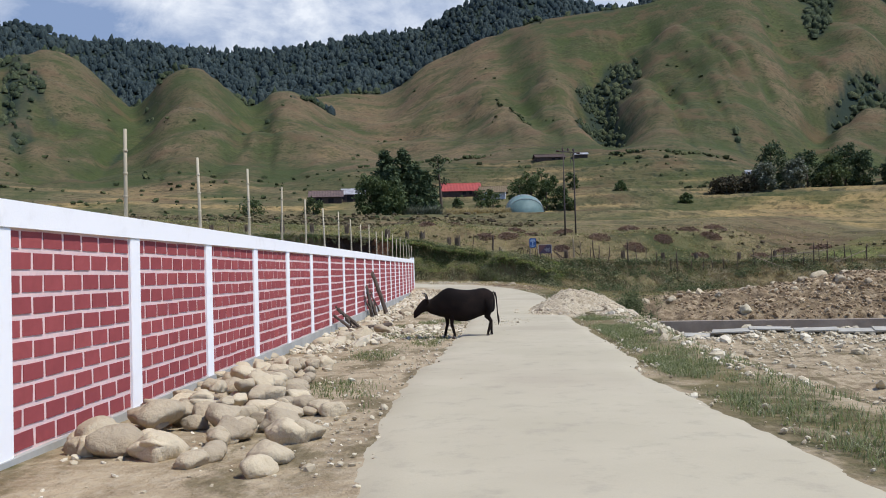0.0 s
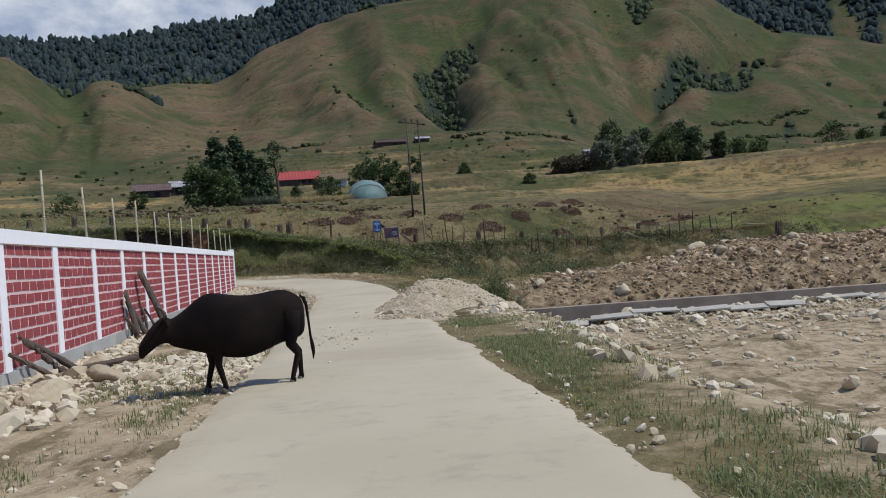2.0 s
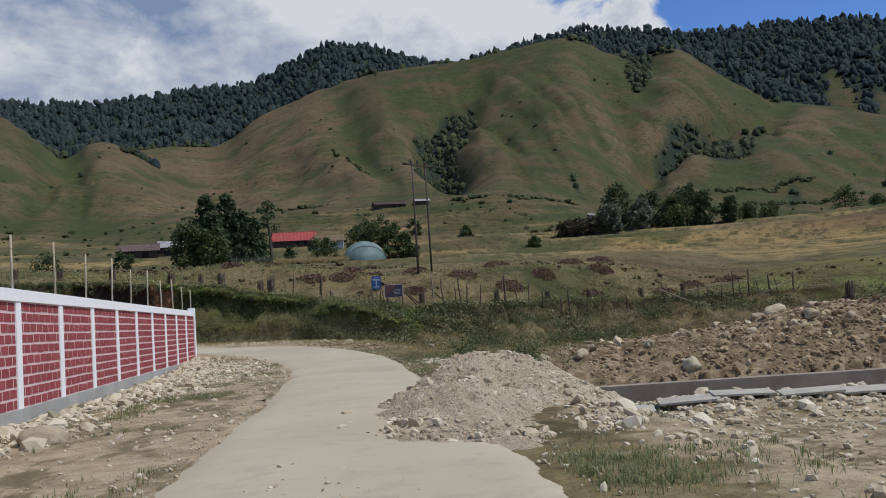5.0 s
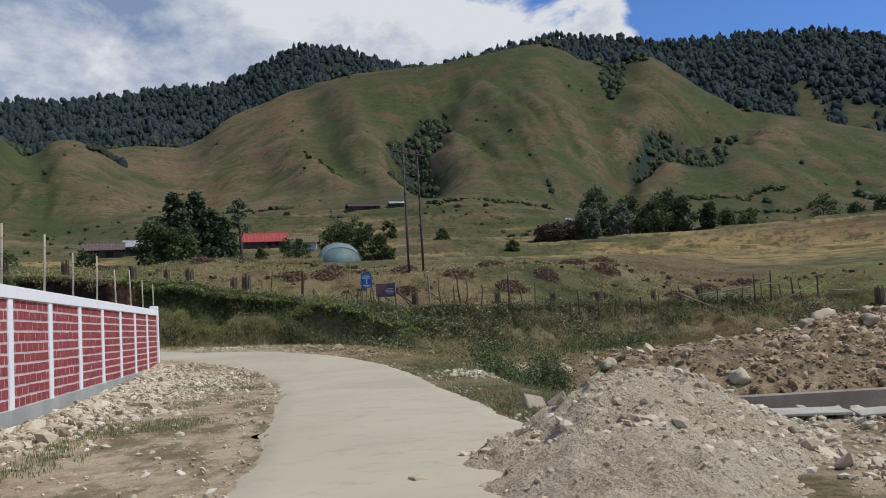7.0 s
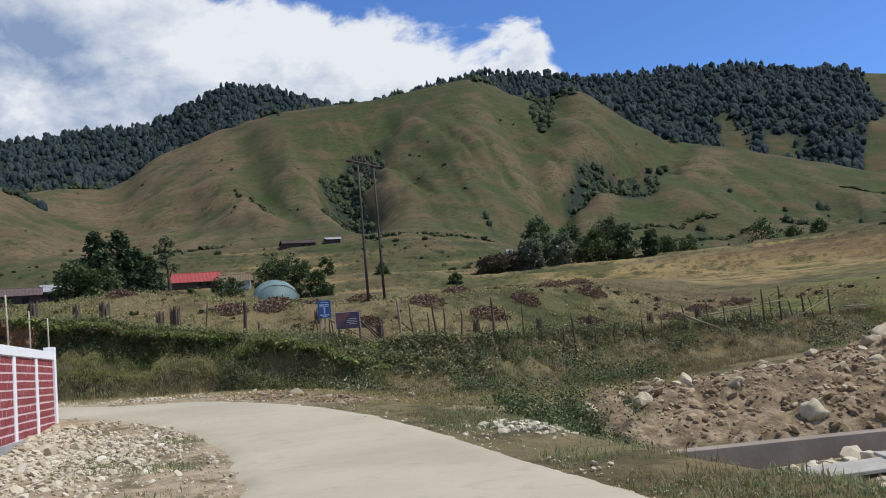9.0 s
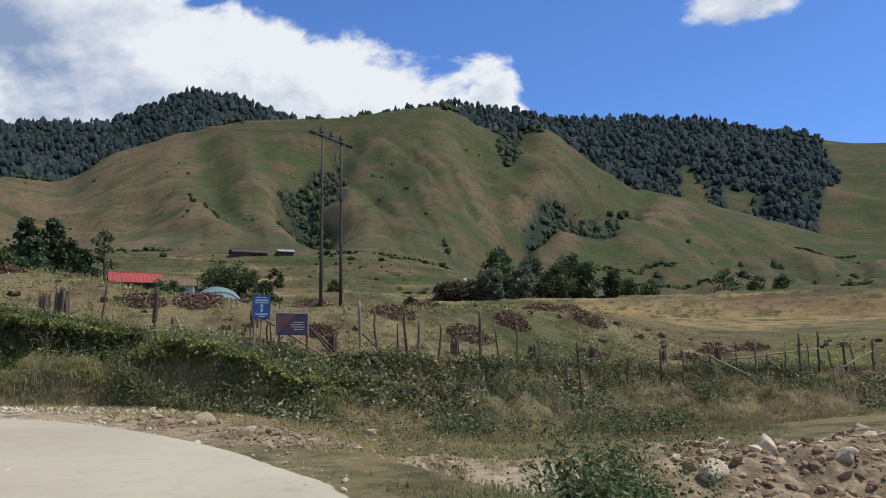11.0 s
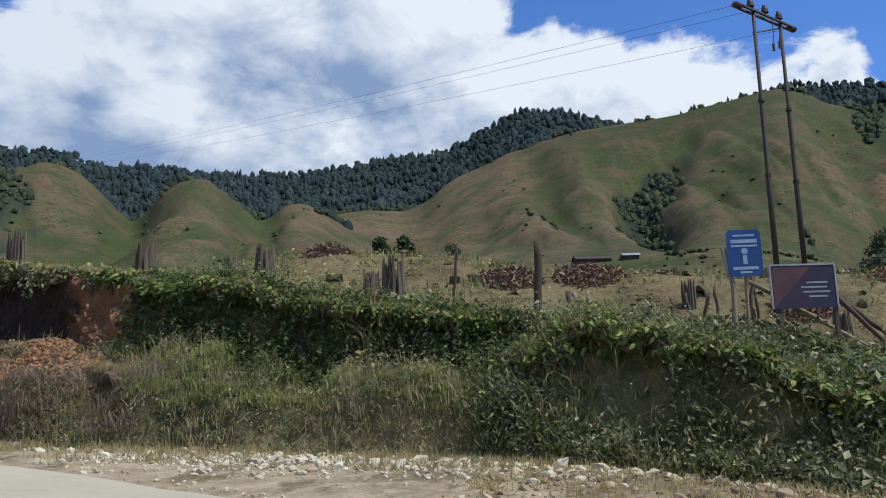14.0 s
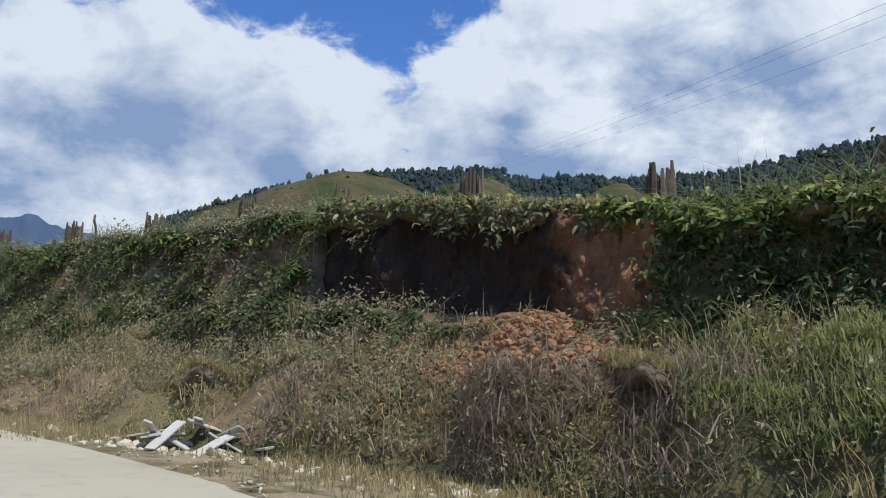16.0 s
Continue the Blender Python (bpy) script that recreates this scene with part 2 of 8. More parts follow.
def gravel_build(n, w):
    a, b, c = n.noise(w, 1.1, 5, 0.6), n.noise(w, 9.0, 5, 0.7), n.noise(w, 34.0, 4, 0.7)
    col = n.mix(n.smooth(a, 0.35, 0.65), (0.60, 0.51, 0.355), (0.50, 0.405, 0.265))
    col = n.mix(n.math("MULTIPLY", n.smooth(b, 0.5, 0.66), 0.5), col, (0.31, 0.24, 0.155))
    col = n.mix(n.math("MULTIPLY", n.smooth(c, 0.52, 0.64), 0.7), col, (0.66, 0.585, 0.44))
    col = n.mix(n.math("MULTIPLY", n.smooth(c, 0.47, 0.36), 0.5), col, (0.22, 0.165, 0.10))
    return col, n.math("ADD", b, n.math("MULTIPLY", c, 0.6))


MAT_GRAVEL = material("gravel", gravel_build, 0.95, 1.0, 0.09)
MAT_STONE = material("river_stone", island_tone((0.64, 0.565, 0.40), (0.46, 0.38, 0.25), (0.76, 0.69, 0.53), 5.0), 0.85, 0.4, 0.02)
MAT_GRAVELSTONE = material("gravel_stone", island_tone((0.60, 0.51, 0.36), (0.42, 0.335, 0.22), (0.72, 0.64, 0.48), 6.0), 0.85, 0.4, 0.02)
MAT_BOULDER = material("boulder", object_tone((0.62, 0.52, 0.35), (0.34, 0.275, 0.185), 7.0), 0.85, 1.0, 0.05)
MAT_DARKSOIL = material("rubble_soil", two_tone((0.27, 0.20, 0.135), (0.17, 0.125, 0.085), 0.8, 10, 0.4), 0.95, 0.9, 0.06)
MAT_CANAL = material("dark_concrete", two_tone((0.36, 0.30, 0.235), (0.26, 0.215, 0.165), 0.8, 10, 0.3), 0.85, 0.4, 0.01)
MAT_CONC = material("pale_concrete", two_tone((0.50, 0.475, 0.40), (0.39, 0.365, 0.30), 1.2, 10, 0.3), 0.9, 0.4, 0.01)
def hazy_forest_build(n, w):
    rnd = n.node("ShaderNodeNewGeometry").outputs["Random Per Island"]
    # the blue in these greens stands in for haze over the ridges
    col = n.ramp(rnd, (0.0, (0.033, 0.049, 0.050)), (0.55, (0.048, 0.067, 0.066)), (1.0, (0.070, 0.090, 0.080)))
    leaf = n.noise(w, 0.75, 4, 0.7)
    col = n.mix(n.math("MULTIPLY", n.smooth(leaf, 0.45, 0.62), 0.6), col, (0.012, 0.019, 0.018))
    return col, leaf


def gully_build(n, w):
    rnd = n.node("ShaderNodeNewGeometry").outputs["Random Per Island"]
    col = n.ramp(rnd, (0.0, (0.050, 0.066, 0.036)), (0.6, (0.075, 0.092, 0.046)), (1.0, (0.11, 0.122, 0.060)))
    leaf = n.noise(w, 1.1, 4, 0.7)
    return n.mix(n.math("MULTIPLY", n.smooth(leaf, 0.45, 0.62), 0.5), col, (0.020, 0.028, 0.018)), leaf


MAT_GULLY = material("gully_thicket", gully_build, 0.9, 1.0, 1.0, spec=0.1)
MAT_HAZYWOOD = material("far_wood", hazy_forest_build, 0.9, 1.0, 1.5, spec=0.1)
# slate blue puts the haze of distance into the range's colour
MAT_HAZE_RANGE = material("haze_blue_range", two_tone((0.085, 0.115, 0.175), (0.070, 0.10, 0.155), 0.01, 6, 0.1), 0.95, spec=0.05)
MAT_WOOD = material("weathered_wood", object_tone((0.13, 0.10, 0.070), (0.20, 0.165, 0.12), 7.0), 0.9, 0.5, 0.01)
MAT_POLE = material("steel_pole", object_tone((0.055, 0.043, 0.038), (0.075, 0.058, 0.048), 3.0), 0.7)
MAT_HIDE = material("black_hide", two_tone((0.010, 0.008, 0.007), (0.022, 0.015, 0.012), 2.0, 20), 0.9, 0.5, 0.01, spec=0.08)
MAT_BUSH = material("bush", island_tone((0.045, 0.056, 0.024), (0.065, 0.078, 0.032), (0.095, 0.095, 0.042)), 0.9, spec=0.1)
MAT_SCRUB = material("scrub", island_tone((0.090, 0.082, 0.038), (0.135, 0.110, 0.056), (0.085, 0.066, 0.042)), 0.95, spec=0.1)

# ---------------------------------------------------------------- helpers for meshes
def part(name, bm, material_, parent=None, label="", smooth=False):
    me = bpy.data.meshes.new(name)
    bm.to_mesh(me)
    bm.free()
    if smooth:
        me.polygons.foreach_set("use_smooth", [True] * len(me.polygons))
    me.materials.append(material_)
    ob = new(name, me)
    if parent is not None:
        ob.parent = parent
    if label:
        ob["label"] = label
    return ob


def mesh_from(name, verts, faces, material_, parent=None, smooth=False):
    """One mesh object from arrays: faces is an (n, 3) or (n, 4) array."""
    me = bpy.data.meshes.new(name)
    verts, faces = np.asarray(verts, np.float32), np.asarray(faces, np.int32)
    k = faces.shape[1]
    me.vertices.add(len(verts))
    me.vertices.foreach_set("co", verts.ravel())
    me.loops.add(faces.size)
    me.loops.foreach_set("vertex_index", faces.ravel())
    me.polygons.add(len(faces))
    me.polygons.foreach_set("loop_start", np.arange(len(faces), dtype=np.int32) * k)
    me.polygons.foreach_set("use_smooth", np.full(len(faces), smooth))
    me.update(calc_edges=True)
    me.materials.append(material_)
    ob = new(name, me)
    if parent is not None:
        ob.parent = parent
    return ob


def sstep(v, lo, hi):
    t = np.clip((np.asarray(v, float) - lo) / (hi - lo), 0, 1)
    return t * t * (3 - 2 * t)


def vnoise(x, y, seed=0):
    """Smooth value noise on a lattice of unit cells, from -1 to 1."""
    x, y = np.broadcast_arrays(np.asarray(x, float), np.asarray(y, float))
    xi, yi = np.floor(x).astype(np.int64), np.floor(y).astype(np.int64)
    fx, fy = x - xi, y - yi
    fx, fy = fx * fx * fx * (fx * (fx * 6 - 15) + 10), fy * fy * fy * (fy * (fy * 6 - 15) + 10)

    def h(i, j):
        k = (i * 374761393 + j * 668265263 + seed * 974634541) & 0xFFFFFFFF
        k = ((k ^ (k >> 13)) * 1274126177) & 0xFFFFFFFF
        k = ((k ^ (k >> 16)) * 2246822519) & 0xFFFFFFFF
        return ((k ^ (k >> 15)) & 0xFFFFFF) / 0x7FFFFF - 1.0

    a = h(xi, yi) * (1 - fx) + h(xi + 1, yi) * fx
    b = h(xi, yi + 1) * (1 - fx) + h(xi + 1, yi + 1) * fx
    return a * (1 - fy) + b * fy


def fbm(x, y, octaves=4, seed=0, gain=0.5):
    total, amp = 0.0, 1.0
    for k in range(octaves):
        total = total + amp * vnoise(np.asarray(x) * 2**k, np.asarray(y) * 2**k, seed + k)
        amp *= gain
    return total


# ---------------------------------------------------------------- the lie of the land
def table(x, *pairs):
    return np.interp(x, [p[0] for p in pairs], [p[1] for p in pairs])


def road_level(x, y):
    z = table(y, (-20, 0.05), (0, 0.0), (14, -0.19), (28, -0.28), (50, -0.26), (56, -0.18), (61.6, 0.05), (68, 0.33), (76.5, 0.51))
    return z + np.maximum(0, -x - 0.93) * 0.06 * np.clip((y - 61.6) / 7.5, 0, 1)


def foot_y(x):
    return table(x, (-80, 84), (-40, 80), (-16.1, 78), (-11.2, 77.4), (-7, 77.3), (-3.2, 76.3), (1, 75.2), (5.3, 73.2), (8.4, 71.6), (13, 71.4), (18.7, 71.8), (20.5, 72.6), (33, 74.2), (42, 74.7), (80, 78))


def foot_z(x):
    return table(x, (-40, 2.6), (-16, 1.4), (-11, 1.12), (-7, 0.87), (-3, 0.66), (1, 0.5), (5, 0.35), (8, 0.0), (13, -0.6), (20, -0.9), (30, -0.5), (42, 0.0), (80, 1.0))


def top_z(x):
    return table(x, (-60, 6.6), (-16, 5.45), (-9, 5.15), (-5, 4.65), (-2, 4.25), (0, 3.8), (5, 2.75), (10, 2.05), (15, 1.9), (20, 1.75), (30, 1.5), (42, 1.5), (80, 2.5))


def bank_w(x):
    return table(x, (-20, 4.2), (-9, 3.6), (-2, 3.4), (3, 3.3), (8, 4.0), (20, 5.0), (40, 5.0))


def canal_y(x):
    return 59.5 - 0.262 * (x - 15.5)


def road_right(y):
    return table(y, (-20, 3.0), (11, 3.0), (27, 4.3), (45, 5.5), (55, 6.5), (62, 5.6), (66.6, 3.6), (73, 0.4))


def skyline(az, *pairs, ease=0.8):
    """Heights between the given bearings, rounded at each."""
    xs, zs = np.array([p[0] for p in pairs], float), np.array([p[1] for p in pairs], float)
    total = 0
    for k in (-1.0, -0.5, 0.0, 0.5, 1.0):
        a = np.clip(az + k * ease, xs[0], xs[-1] - 1e-6)
        i = np.clip(np.searchsorted(xs, a, side="right") - 1, 0, len(xs) - 2)
        t = (a - xs[i]) / (xs[i + 1] - xs[i])
        t = 0.5 * t + 0.5 * t * t * (3 - 2 * t)
        total = total + 0.2 * (zs[i] + (zs[i + 1] - zs[i]) * t)
    return total


def hills(x, y):
    """Height of the hills and the woods' share, from bearing and distance."""
    az, r = np.degrees(np.arctan2(x - 2, y - 40)), np.hypot(x - 2, y - 40)
    field = table(r, (0, 0), (36, 2.0), (46, 3.0), (86, 7.0), (140, 12.5), (190, 17.8), (260, 26), (340, 37), (600, 60)) * (1 - 0.24 * sstep(az, 8, 40) * sstep(r, 50, 150))
    jig = fbm(x / 95, y / 95, 4, 11)
    wx, wy = x + 45 * vnoise(x / 170, y / 170, 91), y + 45 * vnoise(x / 170, y / 170, 92)
    rib = 1 - np.abs(vnoise(wx / 190 + wy / 700, wy / 380, 31))
    # rounded spurs parted by sharp gullies that run down the slopes
    bend = az - 11.0 * np.tanh((10 - az) / 7) * np.clip((r - 240) / 600, 0, 1.2) + 3.0 * vnoise(r / 210, az / 13, 93) + 1.2 * vnoise(r / 70, az / 5, 94)
    fold = np.sqrt(np.minimum(vnoise(bend / 5.2, r / 520, 33) ** 2, 0.3) + 0.006)
    fold2 = np.sqrt(np.minimum(vnoise(bend / 2.4 + r / 240, r / 200, 48) ** 2, 0.36) + 0.01)
    fold3 = np.sqrt(np.minimum(vnoise(bend / 0.9 - r / 110, r / 80, 54) ** 2, 0.36) + 0.02)
    lumps = 13 * (np.abs(vnoise(wx / 85, wy / 85, 95)) - 0.3) + 6 * (np.abs(vnoise(wx / 36, wy / 36, 96)) - 0.3) + 2.2 * vnoise(wx / 15, wy / 15, 97)
    # main grass hill
    crest = skyline(az, (-90, 60), (-60, 70), (-30, 110), (-20, 140), (-13, 165), (-8.5, 184), (-3.6, 192), (-0.7, 228), (2.8, 247), (6.5, 254), (12, 259), (16.5, 264), (20.8, 272), (23.2, 254), (25.1, 246), (26.4, 254), (27.4, 259), (28.8, 240), (31, 210), (33.5, 190), (36.5, 178), (40, 160), (47, 122), (60, 90), (90, 60))
    rc = 850 + 60 * vnoise(az / 9, 0.3, 5)
    rf = 240 + 95 * sstep(az, 12, 38)
    s = np.clip((r - rf) / (rc - rf), 0, 1)
    p = 0.24 * s + 0.76 * s**1.55
    bell = 4 * s * (1 - s)
    main = 22 + (crest - 22) * p
    g1 = np.exp(-(((az - table(s, (0, 14.5), (0.3, 12.5), (0.5, 10.8), (0.7, 11.8), (1, 15.5))) / (1.5 + 1.2 * s)) ** 2))
    # the wooded hollow on the right with its two arms, the dip behind the near ridge, and the spurs between
    v1 = np.exp(-(((az - table(s, (0, 24.5), (0.33, 25.8), (0.42, 25.6), (0.5, 26.5), (0.6, 28.5), (0.7, 30.8), (0.8, 32.4), (1, 34))) / 1.5) ** 2))
    v2 = np.exp(-(((az - table(s, (0, 26), (0.42, 25.2), (0.55, 24.1), (0.65, 23.4), (0.8, 22.6), (1, 21))) / 0.9) ** 2))
    v3 = np.exp(-(((az - table(s, (0.6, 34), (0.72, 32), (0.76, 30), (0.86, 27.4), (1, 25.2))) / 1.0) ** 2)) * sstep(s, 0.62, 0.74)
    near_ridge = np.exp(-(((az - table(s, (0.55, 31.5), (0.68, 30.2), (0.71, 28.6), (0.78, 25.8), (0.88, 23.4), (1, 20.8))) / 1.1) ** 2)) * sstep(s, 0.5, 0.66)
    spur = np.exp(-(((az - table(s, (0, 10.5), (0.2, 9.5), (0.28, 6.6), (0.4, 4.6), (0.55, 3.2), (1, 2.6))) / 1.5) ** 2))
    spur2 = np.exp(-(((az - table(s, (0, 32), (0.25, 33), (0.5, 34.2), (0.75, 33.8), (1, 34.8))) / 2.6) ** 2))
    spur3 = np.exp(-(((az - table(s, (0, 11), (0.3, 9.7), (0.5, 9.0), (0.61, 7.9), (0.84, 7.0), (1, 6.4))) / 1.2) ** 2))
    dip = np.exp(-(((az - table(s, (0, 9), (0.3, 7.9), (0.45, 6.3), (0.6, 5.2), (1, 4.8))) / 0.8) ** 2))
    main = main - bell * sstep(s, 0.10, 0.50) * (24 * g1 + 26 * v1 * (0.45 + 0.55 * sstep(s, 0.35, 0.55)) + 9 * v2 + 15 * v3 + 4 * dip - 8 * near_ridge - 6 * spur - 13 * spur2 - 7 * spur3)
    main = main + bell * sstep(s, 0.02, 0.5) * ((0.35 + 0.65 * sstep(az, 7, 15)) * (13 * (fold - 0.28) + 8 * (fold2 - 0.28) + 3.4 * (fold3 - 0.28)) + 3.0 * jig + 0.7 * lumps)
    behind = np.clip((r - rc) / 260, 0, 1)
    main = main - crest * 0.45 * behind * behind
    # grass hills to the left
    left = skyline(az, (-90, 60), (-60, 70), (-48.8, 104), (-46, 118), (-43, 136), (-38, 153), (-34.5, 163), (-32, 163), (-30, 157), (-29.1, 147), (-28.1, 161), (-25.6, 173), (-24, 165), (-22.6, 150), (-21.4, 130), (-20.6, 126), (-19.8, 139), (-18.4, 150), (-17, 154), (-15.4, 147), (-14, 138), (-12.9, 132), (-12.4, 142), (-11.4, 148), (-10, 146), (-8.6, 137), (-7.4, 124), (-5, 100), (0, 60), (90, 40), ease=0.6)
    foot = skyline(az, (-90, 60), (-48.8, 104), (-43, 128), (-34, 146), (-25.6, 146), (-18, 140), (-11, 136), (-7.4, 118), (-5, 98), (0, 60), (90, 40), ease=3.0)
    rl = 600 + 40 * vnoise(az / 6, 0.7, 8)
    sl = np.clip((r - 250) / (rl - 250), 0, 1)
    left = foot + (left - foot) * sstep(sl, 0.35, 0.95)
    hl = 24 + (left - 24) * (0.25 * sl + 0.75 * sl**1.4) + 4 * sl * (1 - sl) * (8 * (fold - 0.28) + 5 * (fold2 - 0.28) + 2.4 * (fold3 - 0.28) + 3 * jig + 0.8 * lumps)
    bl = np.clip((r - rl) / 220, 0, 1)
    hl = hl - left * 0.5 * bl * bl
    # wooded ridge behind, and a far blue range
    ridge = 16 * sstep(az, 2, -6) + 18 * sstep(az, 9, 17) + skyline(az, (-90, 120), (-60, 140), (-50, 215), (-46, 300), (-39, 366), (-31.6, 398), (-26, 406), (-23, 383), (-20, 391), (-16.3, 381), (-12.3, 383), (-8.5, 396), (-4.9, 414), (-0.9, 438), (2.1, 488), (4.1, 510), (6.5, 501), (9.1, 478), (12.2, 450), (16, 459), (17.5, 470), (21, 479), (23.7, 473), (25.6, 462), (28.6, 444), (32.3, 438), (37.7, 422), (41.6, 390), (47, 354), (60, 300), (90, 150))
    sr = np.clip((r - 560) / (1500 - 560), 0, 1)
    hr = 30 + (ridge - 30) * (0.45 * sr + 0.55 * sr**1.5) + 4 * sr * (1 - sr) * (26 * (rib - 0.6) + 8 * jig) * sstep(np.abs(az), 80, 60)
    hr = hr - ridge * 0.6 * np.clip((r - 1500) / 500, 0, 1) ** 2
    hf = 40 + 0 * az
    k = 9.0
    low = -150.0
    stack = np.stack([field + 0 * az, main + low * sstep(r, 235, 120), hl + low * sstep(r, 250, 120), hr + low * sstep(r, 560, 300), hf + low * sstep(r, 1500, 900)])
    m = stack.max(0)
    z = m + k * np.log(np.exp((stack - m) / k).sum(0))
    z = z - 6.0 * sstep(r, 150, 300)
    # the farm's shelf, the terraces rising behind it, and the low ground towards the grove
    shelf = np.exp(-(((r - 238) / 30) ** 2))
    z = z - shelf * (1.9 + 1.5 * sstep(az, -3, -9) + 2.5 * sstep(az, 12, 20) * sstep(az, 60, 40))
    z = z + 9.5 * sstep(r, 258, 306) * sstep(r, 540, 400) * sstep(az, -14, -4) * sstep(az, 26, 16)
    z = z - 3.8 * sstep(r, 270, 330) * sstep(r, 520, 420) * sstep(az, 26, 36) * sstep(az, 75, 60)
    lift = (z + 1.2 * vnoise(x / 40, y / 40, 57)) / 1.7
    stair = (np.floor(lift) + sstep(lift - np.floor(lift), 0.80, 1.0)) * 1.7 - 1.2 * vnoise(x / 40, y / 40, 57)
    z = z + (stair - z) * 0.75 * sstep(az, -9, 1) * sstep(r, 105, 125) * sstep(r, 340, 270)
    which = stack.argmax(0)
    knob = np.exp(-(((az - 36.7 - 0.004 * (1150 - r)) / table(r, (1000, 1.0), (1130, 0.8), (1215, 0.3))) ** 2)) * sstep(r, 880, 930) * sstep(r, 1225, 1200)
    knob = np.maximum(knob, np.exp(-(((az - 39.6) / 0.8) ** 2)) * sstep(r, 1000, 1060) * sstep(r, 1145, 1120))
    knob = np.maximum(knob, sstep(az - table(r, (800, 43.2), (1010, 44.0), (1260, 45.6), (1480, 44.6)), -0.3, 0.3))
    glade = np.clip(knob * 1.6, 0, 1)
    ragged = vnoise(az / 0.9, r / 60.0, 71)
    wood = (((which == 3) & (r > 600)) | (which == 4)).astype(float) * (1 - glade)
    wood = np.where((which == 1) & (r > rc + 10 + 30 * ragged) & (az < 36), 1 - glade, wood)
    notch = np.exp(-(((az - 25.1 + 0.4 * ragged) / 0.75) ** 2)) * sstep(s, 0.72, 0.85)
    wood = np.where(which == 1, np.maximum(wood, sstep(notch, 0.3, 0.6)), wood)
    wood = np.where((which == 2) & (r > rl + 15 + 30 * ragged), 1, wood)
    brake = sstep(s, 0.40, 0.48) * sstep(0.50 + 0.034 * (az - 24.3) - s, -0.04, 0.05) * sstep(az, 24.8, 26.2) * sstep(az, 33.8, 31.5) * (0.5 + 0.5 * sstep(vnoise(az / 1.3, r / 40, 72), -0.5, 0.2))
    gully = np.clip(1.6 * brake + bell**0.5 * sstep(s, 0.93, 0.8) * (g1 * 1.5 * sstep(s, 0.26, 0.40) * sstep(s, 0.86, 0.70) + 0.6 * v1 * sstep(s, 0.44, 0.52) * sstep(s, 0.84, 0.72) + 0.35 * v2 * sstep(s, 0.46, 0.54) * sstep(s, 0.66, 0.52) + 0.3 * v3) + 0.55 * ragged - 0.66, 0, 1) * 2.4
    wood = np.maximum(wood, np.where(which == 1, np.clip(gully, 0, 1), 0))
    crease = sstep(fold + 0.10 * ragged, 0.10, 0.03) * sstep(sl, 0.35, 0.6)
    wood = np.maximum(wood, np.where((which == 2) & (az < -8), crease, 0))
    copse = sstep(fold2 + 0.16 * ragged, 0.06, 0.0) * sstep(s, 0.12, 0.25) * sstep(s, 0.75, 0.5) * sstep(az, 8, 14) * (1 - sstep(az, 21.5, 22.5) * sstep(az, 29, 28))
    wood = np.maximum(wood, np.where(which == 1, 0.7 * copse, 0))
    return z, np.clip(wood, 0, 1), az, r, which


